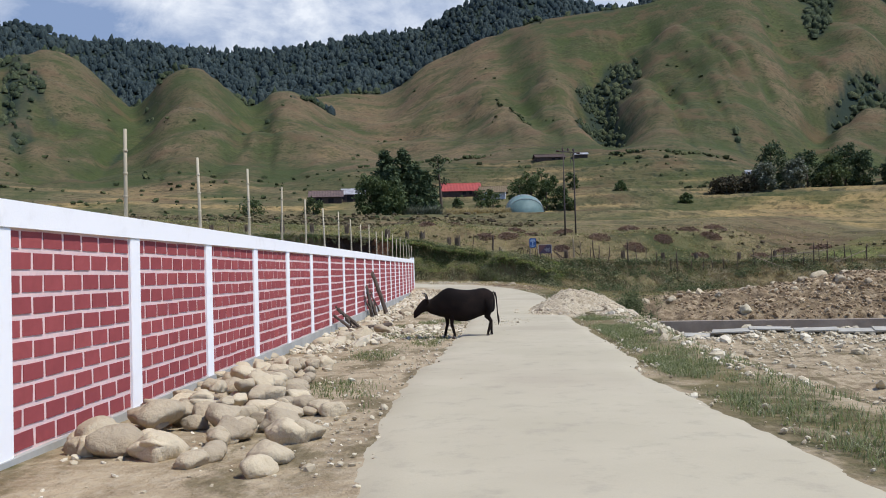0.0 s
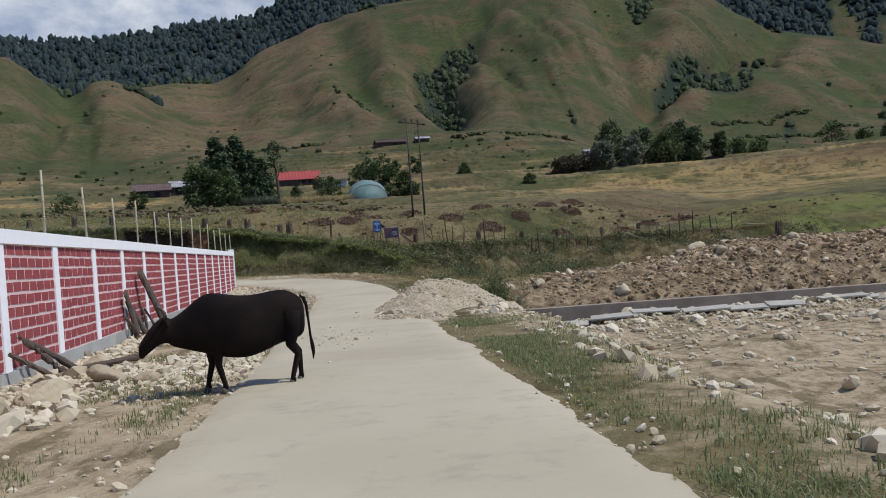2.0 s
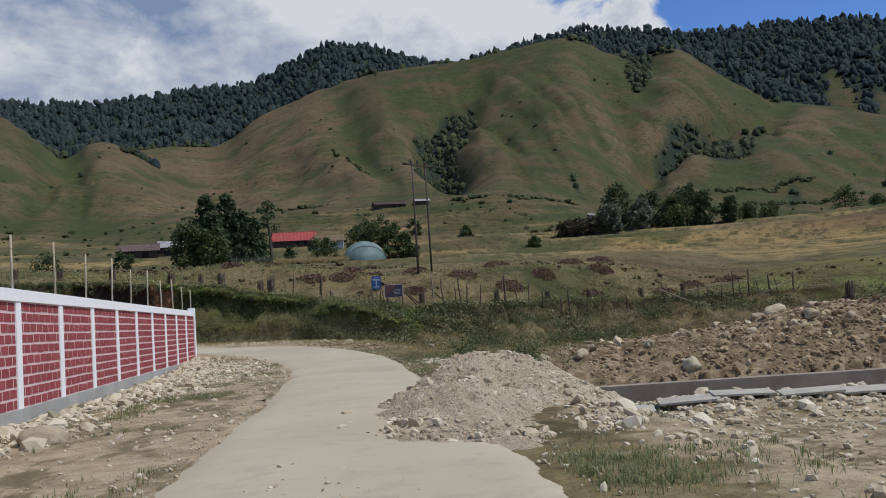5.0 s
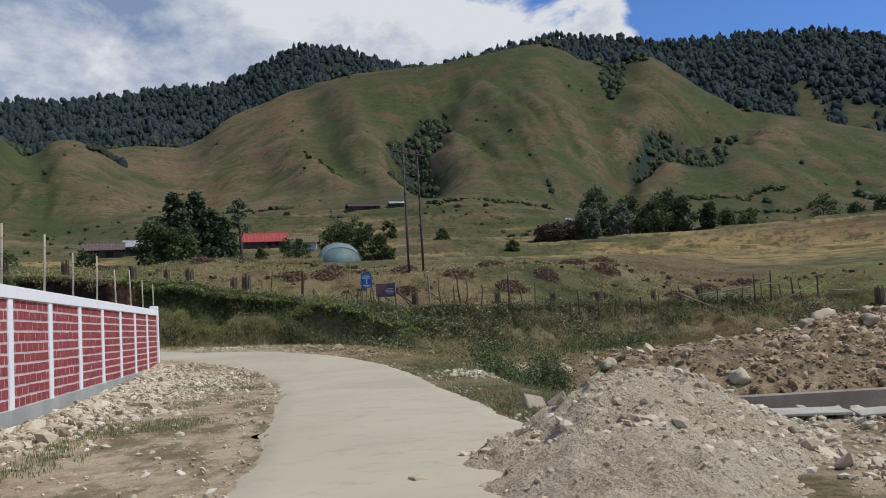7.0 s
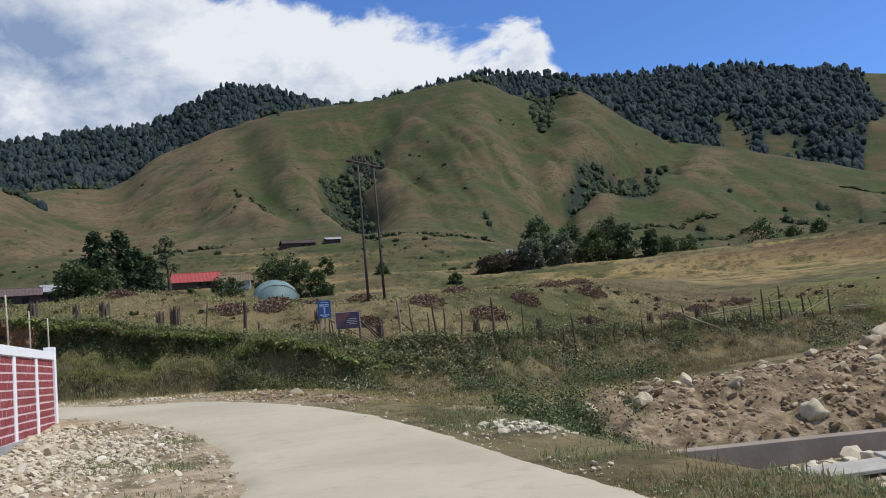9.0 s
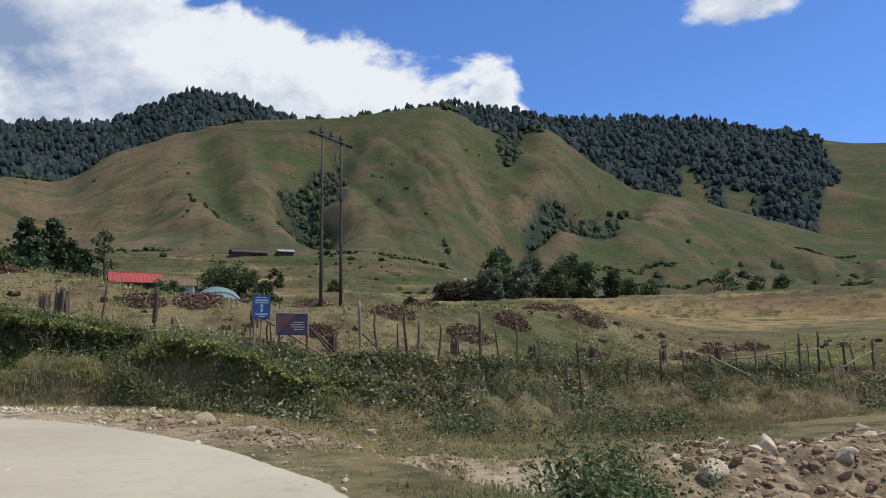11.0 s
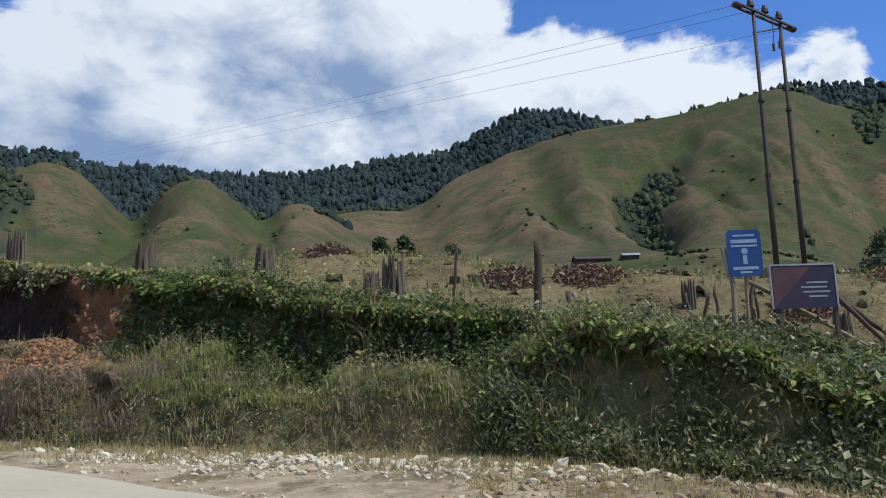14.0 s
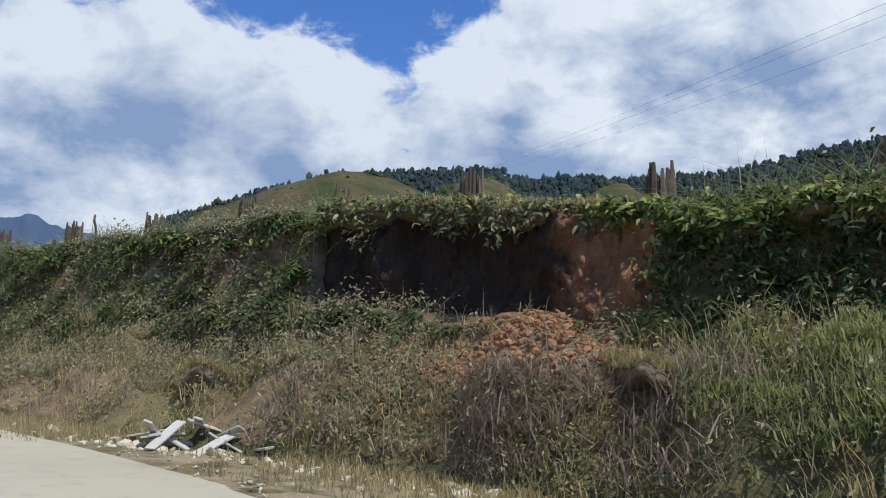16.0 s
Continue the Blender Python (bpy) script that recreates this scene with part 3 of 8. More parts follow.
def land(x, y):
    """Height of the ground at x, y, with the shares of wood, bare soil and dry grass."""
    x, y = np.asarray(x, float), np.asarray(y, float)
    big, wood, az, r, which = hills(x, y)
    yf, w, zt, zf = foot_y(x), bank_w(x), top_z(x), foot_z(x)
    # south of the bank: the road's shelf, then the river bed on the right
    shelf = road_level(x, y)
    wide = table(y, (0, 1.3), (20, 1.3), (30, 2.0), (45, 1.2), (60, 1.2), (70, 3))
    drop = sstep(x - road_right(y) - wide, 0, 4.6)
    bed = -3.1 + 0.25 * fbm(x / 5, y / 5, 3, 3)
    yc = canal_y(x)
    crest = table(x, (11, -1.6), (13, -1.15), (16, -0.85), (19, -0.6), (23, -0.35), (26, 0.1), (29, 0.65), (36, 0.55), (50, 1.0))
    q = (y - yc) / 4.6
    heap = np.where(q < 1, -3.05 + sstep(q, 0.03, 0.08) * (0.6 + (crest + 2.45) * sstep(q, -0.15, 1.05)), crest + (zf - crest) * sstep(q, 1.0, 2.2))
    heap = heap + 0.16 * fbm(x / 0.8, y / 0.8, 3, 17) * sstep(q, 0, 0.3) * sstep(q, 2.2, 1.2)
    low = np.where(y > yc, heap, bed)
    low = np.where((y > 66) & (x < 13), zf + (low - zf) * sstep(y, 72, 64), low)
    south = shelf + (low - shelf) * drop
    blend = sstep(y, yf - 3.5, yf)
    south = south + (zf - south) * blend
    # the bank
    t = np.clip((y - yf) / w, 0, 1)
    steep = 0.62 * sstep(x, 46, 34) + 0.38 * sstep(x, 9, 2)
    prof = (1 - steep) * (t * t * (3 - 2 * t)) + steep * (0.54 * np.clip(t / 0.74, 0, 1) ** 0.9 + 0.40 * sstep(t, 0.72, 0.86) + 0.06 * sstep(t, 0.84, 1.0))
    early = sstep(x, 2.8, 5.2) * sstep(x, 9.5, 7.0)
    prof = prof + early * (0.14 * np.clip(t / 0.22, 0, 1) + 0.72 * sstep(t, 0.20, 0.46) + 0.14 * sstep(t, 0.40, 1.0) - prof)
    bench = sstep(x, -4.9, -4.2) * sstep(x, 5.0, 2.6)
    prof = prof + bench * (0.34 * sstep(t, 0.0, 0.24) + 0.16 * np.clip((t - 0.2) / 0.46, 0, 1) + 0.44 * sstep(t, 0.66, 0.78) + 0.06 * sstep(t, 0.76, 1.0) - prof)
    lump = (0.38 * fbm(x / 1.3, y / 1.3, 3, 23) + 0.20 * fbm(x / 0.55, y / 0.55, 3, 24)) * np.sin(math.pi * np.clip(t, 0, 1))
    bank = zf + (zt - zf) * prof + lump
    # scarp in the bank where earth has slipped
    slip = sstep(x, -11.5, -10.6) * sstep(x, -4.3, -4.9)
    scarp = zf + (zt - zf) * (0.56 * np.clip(t / 0.72, 0, 1) ** 0.9 + 0.44 * sstep(t, 0.93, 0.97)) + lump * 0.5
    bank = bank + (scarp - bank) * slip
    bank = bank + 0.42 * np.exp(-(((x + 6.2) / 1.0) ** 2) - ((t - 0.50) / 0.20) ** 2) - 0.75 * np.exp(-(((x + 12.2) / 0.45) ** 4) - ((t - 0.20) / 0.13) ** 4) - 0.55 * np.exp(-(((x + 4.3) / 0.45) ** 4) - ((t - 0.24) / 0.13) ** 4) - 0.40 * np.exp(-(((x + 6.3) / 0.4) ** 4) - ((t - 0.06) / 0.06) ** 4) - 0.30 * np.exp(-(((x + 8.9) / 0.35) ** 4) - ((t - 0.26) / 0.09) ** 4)
    back = y - yf - w
    field = big + (zt - 2.0) * np.exp(-np.maximum(back, 0) / 55) + 0.10 * fbm(x / 2.2, y / 2.2, 4, 41)
    field = field + (1.6 * sstep(az, 36, 24) - 1.2 * sstep(az, 28, 38)) * sstep(x, -9, 1) * sstep(back, 0.5, 9) * sstep(back, 85, 16)
    field = zt + (field - zt) * sstep(back, -1, 9)
    z = np.where(y < yf, south, np.where(t < 1, bank, field))
    side = sstep(np.abs(az), 62, 90)
    z = np.where(r > 60, z * (1 - side) + side * np.minimum(z, 0.5 + 0.03 * r), z)
    # what grows where
    near_wall = sstep(x, -3.8 + 0.0243 * y - 0.3, -3.4 + 0.0243 * y) * sstep(y, 68, 62)
    bare = np.where(y < yf, 0.30 + 0.45 * near_wall * sstep(x, 4.5, 1.5), 0.0)
    bare = np.where((y < yf) & (x > road_right(y) + 0.2), 0.40 + 0.25 * sstep(x - road_right(y), 0.8, 1.8) * sstep(y, 40, 34) + 0.60 * drop, bare)
    bare = np.where((y < yf) & (y > yf - 4.5) & (x < 9), 0.52, bare)
    bare = bare - 0.28 * (y < yf) * (x > road_right(y) + 0.2) * (x < road_right(y) + 4) * sstep(y, 38, 42) * sstep(y, 60, 56)
    strip = sstep(y, 58, 63) * (y < yf - 0.3) * sstep(x, 2.2, 4.5) * sstep(x, 12, 9.5)
    edge = (y < yf - 0.1) * sstep(y, 60, 63) * sstep(x, -6, -3)
    bare = bare + (0.80 - bare) * edge * sstep(x, 5.0, 2.6)
    bare = bare + (0.60 - bare) * edge * sstep(x, 2.6, 5.0) * sstep(x, 13, 10)
    bare = bare * sstep(r, 140, 90)
    terr = vnoise(az / 5, r / 14.0, 61)
    level = np.floor((big + 6.0 + 1.2 * vnoise(x / 40, y / 40, 57)) / 1.7)
    step = vnoise(az / 6 + level * 0.37, level * 2.7, 62)
    dry = np.where(r < 66, np.where((t > 0) & (t < 0.75), 0.66, 0.68), 0.30 + 0.25 * terr + 0.3 * sstep(r, 200, 120))
    near_gold = 118 - 40 * sstep(az, 26, 38)
    gold = sstep(az, 10, 24) * sstep(r - near_gold, 0, 12) * sstep(r, 236, 228)
    dry = dry + (0.92 + 0.12 * terr - dry) * gold
    lush = sstep(az, 33, 40) * sstep(r, 50, 55) * sstep(r, 84, 70)
    dry = dry * (1 - lush)
    dry = np.where((r > 160) & (r < 380), dry + (0.42 + 1.0 * step - dry) * sstep(r, 150, 200) * sstep(r, 340, 270) * (1 - gold), dry)
    bare = np.where((q > 0.0) & (q <= 1.5) & (y < yf - 1) & (x > 15.8), 0.66, bare)
    bare = bare * np.where((q > 1.5) & (y < yf) & (x > 9), 0.3, 1.0)
    dry = dry + 0.25 * sstep(r, 300, 500) * vnoise(az / 3.5, r / 140.0, 67)
    dry = np.where(r > 140, np.maximum(dry, 0.17), dry)
    dry = dry + 0.44 * sstep(az, 10, 0) * sstep(r, 280, 380) * sstep(az, -13, -7) - 0.10 * sstep(az, 3, 9) * sstep(r, 380, 520)
    dry = np.where(r > 140, np.maximum(dry, 0.16), dry)
    tread = (big + 6.0 + 1.2 * vnoise(x / 40, y / 40, 57)) / 1.7
    tread = tread - np.floor(tread)
    # terrace risers are darkened through the wood share, with no trees on them
    ledge = sstep(tread, 0.74, 0.84) * sstep(az, -9, 1) * sstep(r, 118, 140) * sstep(r, 345, 290) * sstep(vnoise(az / 4 + level * 0.6, level * 1.9, 63), -0.35, 0.1)
    wood = np.maximum(wood, 0.55 * ledge * (1 - gold))
    slope_earth = np.exp(-(((x + 6.2) / 1.9) ** 2)) * sstep(t, 0.22, 0.40) * (t < 0.999) + slip * sstep(t, 0.70, 0.76) * (t < 0.99)
    slope_earth = slope_earth + 1.4 * np.exp(-(((x + 10.2) / 0.7) ** 2)) * sstep(t, 0.02, 0.1) * sstep(t, 0.45, 0.3) + 0.8 * np.exp(-(((x + 15.5) / 2.2) ** 2)) * sstep(t, 0.0, 0.1) * sstep(t, 0.4, 0.25)
    slope_earth = slope_earth + 0.62 * steep * sstep(t, 0.64, 0.76) * sstep(t, 0.95, 0.86) * (1 - bench) + 0.20 * (t > 0.02) * sstep(t, 0.7, 0.6) + 0.46 * strip
    slope_earth = slope_earth + 0.34 * drop * (y < yc) * (y < yf - 4)
    slope_earth = slope_earth + (q > 0.02) * (q < 1.6) * (y < yf - 1) * (x > 14) * 0.50
    slope_earth = slope_earth + 0.14 * sstep(x, 11, 15) * sstep(x, 44, 36) * (y > yf - 5) * sstep(t, 0.55, 0.4) * (q > 1.4)
    return z, wood, np.clip(bare, 0, 1), np.clip(dry, 0, 1), np.clip(slope_earth, 0, 1)


def spot(x, y):
    return float(land(np.array([x]), np.array([y]))[0][0])


def build_ground():
    fine = np.arange(-66, 53, 0.25)
    rest = np.arange(54, 294, 1.25)
    az = np.radians(np.concatenate([fine, rest]))
    rr = [0.0]
    while rr[-1] < 3000:
        step = 0.5 if rr[-1] < 28 else 0.17 if rr[-1] < 43 else 1.3 if 160 < rr[-1] < 330 else max(0.3, rr[-1] * (0.0145 if rr[-1] < 160 else 0.0175 if rr[-1] < 1600 else 0.06))
        rr.append(rr[-1] + step)
    rr = np.array(rr[1:])
    A, R = np.meshgrid(az, rr)
    x, y = 2 + R * np.sin(A), 40 + R * np.cos(A)
    z, wood, bare, dry, earth = land(x, y)
    # the dry tone is raised on the slopes' crests and lowered in the hollows
    mean = sum(np.roll(z, k, 1) for k in range(-7, 8)) / 15
    hump = np.clip((z - mean) / (0.0035 * R), -1, 1) * sstep(R, 220, 360) * (np.abs(A) < 1.1)
    dry = dry + 0.26 * hump
    dry = np.clip(dry, 0, 1)
    na, nr = len(az), len(rr)
    verts = np.stack([x, y, z], -1).reshape(-1, 3)
    centre = np.array([[2, 40, spot(2, 40)]])
    i = np.arange(nr - 1)[:, None] * na + np.arange(na)[None]
    j = np.arange(nr - 1)[:, None] * na + (np.arange(na)[None] + 1) % na
    faces = np.stack([i, j, j + na, i + na], -1).reshape(-1, 4)[:, ::-1]
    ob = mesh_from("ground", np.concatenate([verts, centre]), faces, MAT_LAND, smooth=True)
    hub = len(verts)
    cap = bpy.data.meshes.new("cap")
    cap.from_pydata([tuple(v) for v in verts[:na]] + [tuple(centre[0])], [], [(k, na, (k + 1) % na) for k in range(na)])
    bm = bmesh.new()
    bm.from_mesh(ob.data)
    bm.verts.ensure_lookup_table()
    for k in range(na):
        f = bm.faces.new((bm.verts[hub], bm.verts[(k + 1) % na], bm.verts[k]))
        f.smooth = True
    bm.to_mesh(ob.data)
    bm.free()
    bpy.data.meshes.remove(cap)
    col = ob.data.color_attributes.new("cover", "FLOAT_COLOR", "POINT")
    rgba = np.ones((hub + 1, 4), np.float32)
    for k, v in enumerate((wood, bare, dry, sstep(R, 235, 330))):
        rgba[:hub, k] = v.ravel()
    col.data.foreach_set("color", rgba.ravel())
    red = ob.data.attributes.new("earth", "FLOAT", "POINT")
    red.data.foreach_set("value", np.r_[earth.ravel(), 0].astype(np.float32))
    return tagged(ob, "grassy valley floor rising to green and brown hills", "ground", kind="structure")


ground = build_ground()

CENTRE = [(1.1, -15), (1.1, 11), (1.6, 16), (2.6, 30), (3.25, 38), (3.8, 46), (4.05, 52), (3.75, 57), (2.5, 62.3), (0.3, 66.8), (-2.9, 70.2), (-7, 72.4), (-12, 74.0), (-20, 75.4), (-34, 77.2)]


def smooth_line(points, step=0.35):
    """A Catmull-Rom curve through the points, at even steps."""
    p = np.array(points, float)
    p = np.concatenate([[2 * p[0] - p[1]], p, [2 * p[-1] - p[-2]]])
    out = []
    for a, b, c, d in zip(p, p[1:], p[2:], p[3:]):
        for t in np.linspace(0, 1, max(2, int(np.linalg.norm(c - b) / step)), endpoint=False):
            out.append(0.5 * (2 * b + (c - a) * t + (2 * a - 5 * b + 4 * c - d) * t**2 + (3 * b - a - 3 * c + d) * t**3))
    return np.array(out)


def build_road():
    line = smooth_line(CENTRE, 0.14)
    way = np.gradient(line, axis=0)
    way /= np.linalg.norm(way, axis=1)[:, None]
    side = np.stack([way[:, 1], -way[:, 0]], -1)
    s = np.cumsum(np.r_[0, np.linalg.norm(np.diff(line, axis=0), axis=1)])
    half = table(line[:, 1], (10, 1.85), (30, 1.85), (46, 1.85), (53, 2.05), (60, 2.35), (68, 2.3), (76, 2.2))
    across = np.linspace(-1, 1, 15)
    rows = []
    for k, u in enumerate(across):
        rag = (0.10 * fbm(s / 2.3, s * 0 + 9 * (u > 0), 2, 77) + 0.09 * fbm(s / 0.5, s * 0 + 5 * (u > 0), 3, 78)) * (abs(u) > 0.95)
        p = line + side * (u * half + rag)[:, None]
        z = land(p[:, 0], p[:, 1])[0]
        lift = 0.045 if abs(u) < 0.97 else -0.05
        rows.append(np.c_[p, np.maximum(z, road_level(p[:, 0], p[:, 1])) + lift + 0.008 * (1 - u * u)])
    v = np.stack(rows, 1)
    n, m = v.shape[:2]
    i = np.arange(n - 1)[:, None] * m + np.arange(m - 1)[None]
    faces = np.stack([i, i + 1, i + m + 1, i + m], -1).reshape(-1, 4)
    return tagged(mesh_from("road", v.reshape(-1, 3), faces, MAT_ROAD, smooth=True), "pale dusty concrete road with ragged edges", "road", kind="structure")


build_road()


# ---------------------------------------------------------------- far woods
def blob_shape():
    """A rough low crown: an icosahedron without its hidden foot."""
    bm = bmesh.new()
    bmesh.ops.create_icosphere(bm, subdivisions=1, radius=1.0)
    v = np.array([x.co[:] for x in bm.verts])
    f = np.array([[x.index for x in face.verts] for face in bm.faces if face.calc_center_median().z > -0.4])
    bm.free()
    return v, f


BLOB_V, BLOB_F = blob_shape()


def scatter_blobs(name, pts, radii, heights, material_, rng, rough=0.28, smooth=False):
    """Many small crowns in one mesh. pts are their feet."""
    n, k = len(pts), len(BLOB_V)
    v = BLOB_V[None] * (1 + rough * rng.standard_normal((n, k, 1)).clip(-1.6, 1.6))
    a = rng.uniform(0, 6.283, n)
    c, s = np.cos(a)[:, None], np.sin(a)[:, None]
    x, y = v[..., 0] * c - v[..., 1] * s, v[..., 0] * s + v[..., 1] * c
    v = np.stack([x * radii[:, None], y * radii[:, None], v[..., 2] * heights[:, None] * 0.5], -1)
    v = v + pts[:, None] + np.stack([0 * heights, 0 * heights, heights * 0.42], -1)[:, None]
    f = BLOB_F[None] + (np.arange(n) * k)[:, None, None]
    return mesh_from(name, v.reshape(-1, 3), f.reshape(-1, 3), material_, smooth=smooth)


def build_hill_bushes():
    rng = np.random.default_rng(6)
    n = 16000
    az = np.radians(rng.uniform(-60, 50, n))
    r = 120 + 720 * rng.random(n) ** 1.15
    x, y = 2 + r * np.sin(az), 40 + r * np.cos(az)
    z, wood, _, _, which = hills(x, y)
    clump = vnoise(x / 35, y / 35, 83)
    lift = (z + 6.0 + 1.2 * vnoise(x / 40, y / 40, 57)) / 1.7
    edge = ((lift - np.floor(lift)) > 0.7) & (vnoise(x / 28, y / 28, 85) > 0.0)
    keep = (wood < 0.3) & (rng.random(n) < np.where(r < 340, sstep(clump, 0.35, 0.75) * 0.35 + 0.40 * edge, sstep(clump, 0.35, 0.8) * 0.11)) & ((np.degrees(az) < 8) | (r > 262))
    x, y = x[keep], y[keep]
    # hedges and cut banks that run along the slopes
    for a0, a1, r0, r1, k in ((29.6, 35.6, 462, 520, 150), (41.8, 46.0, 735, 790, 120), (31.6, 38.4, 445, 498, 90), (3.9, 6.2, 560, 470, 70), (-3, 3.5, 330, 352, 60), (12, 21, 300, 318, 70), (17, 24, 262, 275, 40)):
        u = rng.random(k)
        a = np.radians(a0 + (a1 - a0) * u)
        d = r0 + (r1 - r0) * u + 5 * vnoise(u * 9, 0 * u, 12) + rng.normal(0, 1.0, k)
        x, y = np.r_[x, 2 + d * np.sin(a)], np.r_[y, 40 + d * np.cos(a)]
    z = land(x, y)[0]
    h = rng.uniform(0.5, 1.9, len(x)) * np.clip(np.hypot(x, y - 40) / 300, 0.6, 1.3)
    ob = scatter_blobs("hill_bush", np.stack([x, y, z - 0.2], -1), h * rng.uniform(0.45, 0.75, len(x)), h, MAT_BUSH, rng, 0.3)
    return tagged(ob, "scattered dark bushes on the slopes", "bushes", kind="stuff")


def build_field_scrub():
    rng = np.random.default_rng(16)
    n = 8000
    x = rng.uniform(-60, 130, n)
    y = foot_y(x) + bank_w(x) + 4 + rng.gamma(1.5, 32, n)
    ok = (y < 250) & ((x < 15) | (y < 125)) & (vnoise(x / 9, y / 9, 43) + 0.7 * vnoise(x / 40, y / 25, 44) > -0.15) & ((x < 0.2 * (y - 40)) | (y < 96 - 0.15 * x))
    x, y = x[ok], y[ok]
    z = land(x, y)[0]
    h = rng.uniform(0.15, 0.6, len(x)) * np.clip((y - 60) / 60, 0.6, 1.5)
    ob = scatter_blobs("field_scrub", np.stack([x, y, z - 0.05], -1), h * rng.uniform(0.45, 0.95, len(x)), h, MAT_SCRUB, rng, 0.35)
    return tagged(ob, "low tufts of brown and green scrub on the field", "scrub", kind="stuff")


def build_woods():
    rng = np.random.default_rng(5)
    n = 190000
    az = np.radians(rng.uniform(-62, 52, n))
    r = np.sqrt(rng.uniform(330**2, 1515**2, n))
    x, y = 2 + r * np.sin(az), 40 + r * np.cos(az)
    z, wood, _, _, which = hills(x, y)
    near = ((which == 1) & (r < 840)) | ((which == 2) & (r < 640))
    keep = rng.random(n) < wood * np.where(near, 1.0 * wood, 0.21)
    x, y, z, r, near = x[keep], y[keep], z[keep], r[keep], near[keep]
    for name, pick, mat, label in (("far_wood", ~near, MAT_HAZYWOOD, "dark green woodland along the ridges, tinted blue for haze"), ("gully_wood", near, MAT_GULLY, "low trees and thicket in the gullies of the hills")):
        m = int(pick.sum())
        h = rng.gamma(9, 1.13, m).clip(4.5, 17) if mat is MAT_HAZYWOOD else rng.gamma(4, 1.0, m).clip(1.4, 8) * np.clip(r[pick] / 700, 0.6, 1)
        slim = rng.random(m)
        wide = 0.22 + 0.18 * slim if mat is MAT_HAZYWOOD else 0.32 + 0.22 * slim
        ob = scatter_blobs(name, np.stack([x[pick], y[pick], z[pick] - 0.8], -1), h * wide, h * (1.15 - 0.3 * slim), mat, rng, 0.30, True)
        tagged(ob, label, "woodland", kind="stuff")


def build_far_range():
    """The distant range closing the valley; its blue is painted haze."""
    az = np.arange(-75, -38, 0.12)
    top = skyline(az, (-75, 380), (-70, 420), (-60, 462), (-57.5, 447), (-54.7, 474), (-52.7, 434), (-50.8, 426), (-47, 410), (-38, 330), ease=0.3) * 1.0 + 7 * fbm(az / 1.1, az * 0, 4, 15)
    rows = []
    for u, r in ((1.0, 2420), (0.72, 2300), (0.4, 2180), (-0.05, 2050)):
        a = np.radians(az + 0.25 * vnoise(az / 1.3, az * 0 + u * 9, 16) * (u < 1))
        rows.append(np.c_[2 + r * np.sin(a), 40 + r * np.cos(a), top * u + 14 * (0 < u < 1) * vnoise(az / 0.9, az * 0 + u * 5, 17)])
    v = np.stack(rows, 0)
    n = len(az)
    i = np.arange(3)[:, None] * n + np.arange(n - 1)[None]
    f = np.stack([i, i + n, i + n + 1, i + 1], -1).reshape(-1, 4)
    ob = mesh_from("backdrop_range", v.reshape(-1, 3), f, MAT_HAZE_RANGE, smooth=True)
    return tagged(ob, "distant mountain range, blue with painted haze", "mountains", kind="structure")


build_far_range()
build_woods()
build_hill_bushes()
build_field_scrub()

# ---------------------------------------------------------------- boundary wall
def box(bm, x0, y0, z0, x1, y1, z1):
    vs = [bm.verts.new((x, y, z)) for x in (x0, x1) for y in (y0, y1) for z in (z0, z1)]
    for q in ((0, 1, 3, 2), (4, 6, 7, 5), (0, 4, 5, 1), (2, 3, 7, 6), (0, 2, 6, 4), (1, 5, 7, 3)):
        bm.faces.new([vs[i] for i in q])
    return vs


def wall_x(y):
    return -3.845 + 0.0243 * y


def wall_top(y):
    return 2.078 + 0.0051 * y


BAY, FIRST, BAYS_BACK, BAYS = 2.9, 12.95, 7, 18
WALL_DIP = 0.0243


def wall_pose(y):
    """Wall's own frame at y: +x out to the road, +y along it."""
    return Matrix.Translation((wall_x(y), y, 0)) @ Matrix.Rotation(-math.atan(WALL_DIP), 4, "Z")


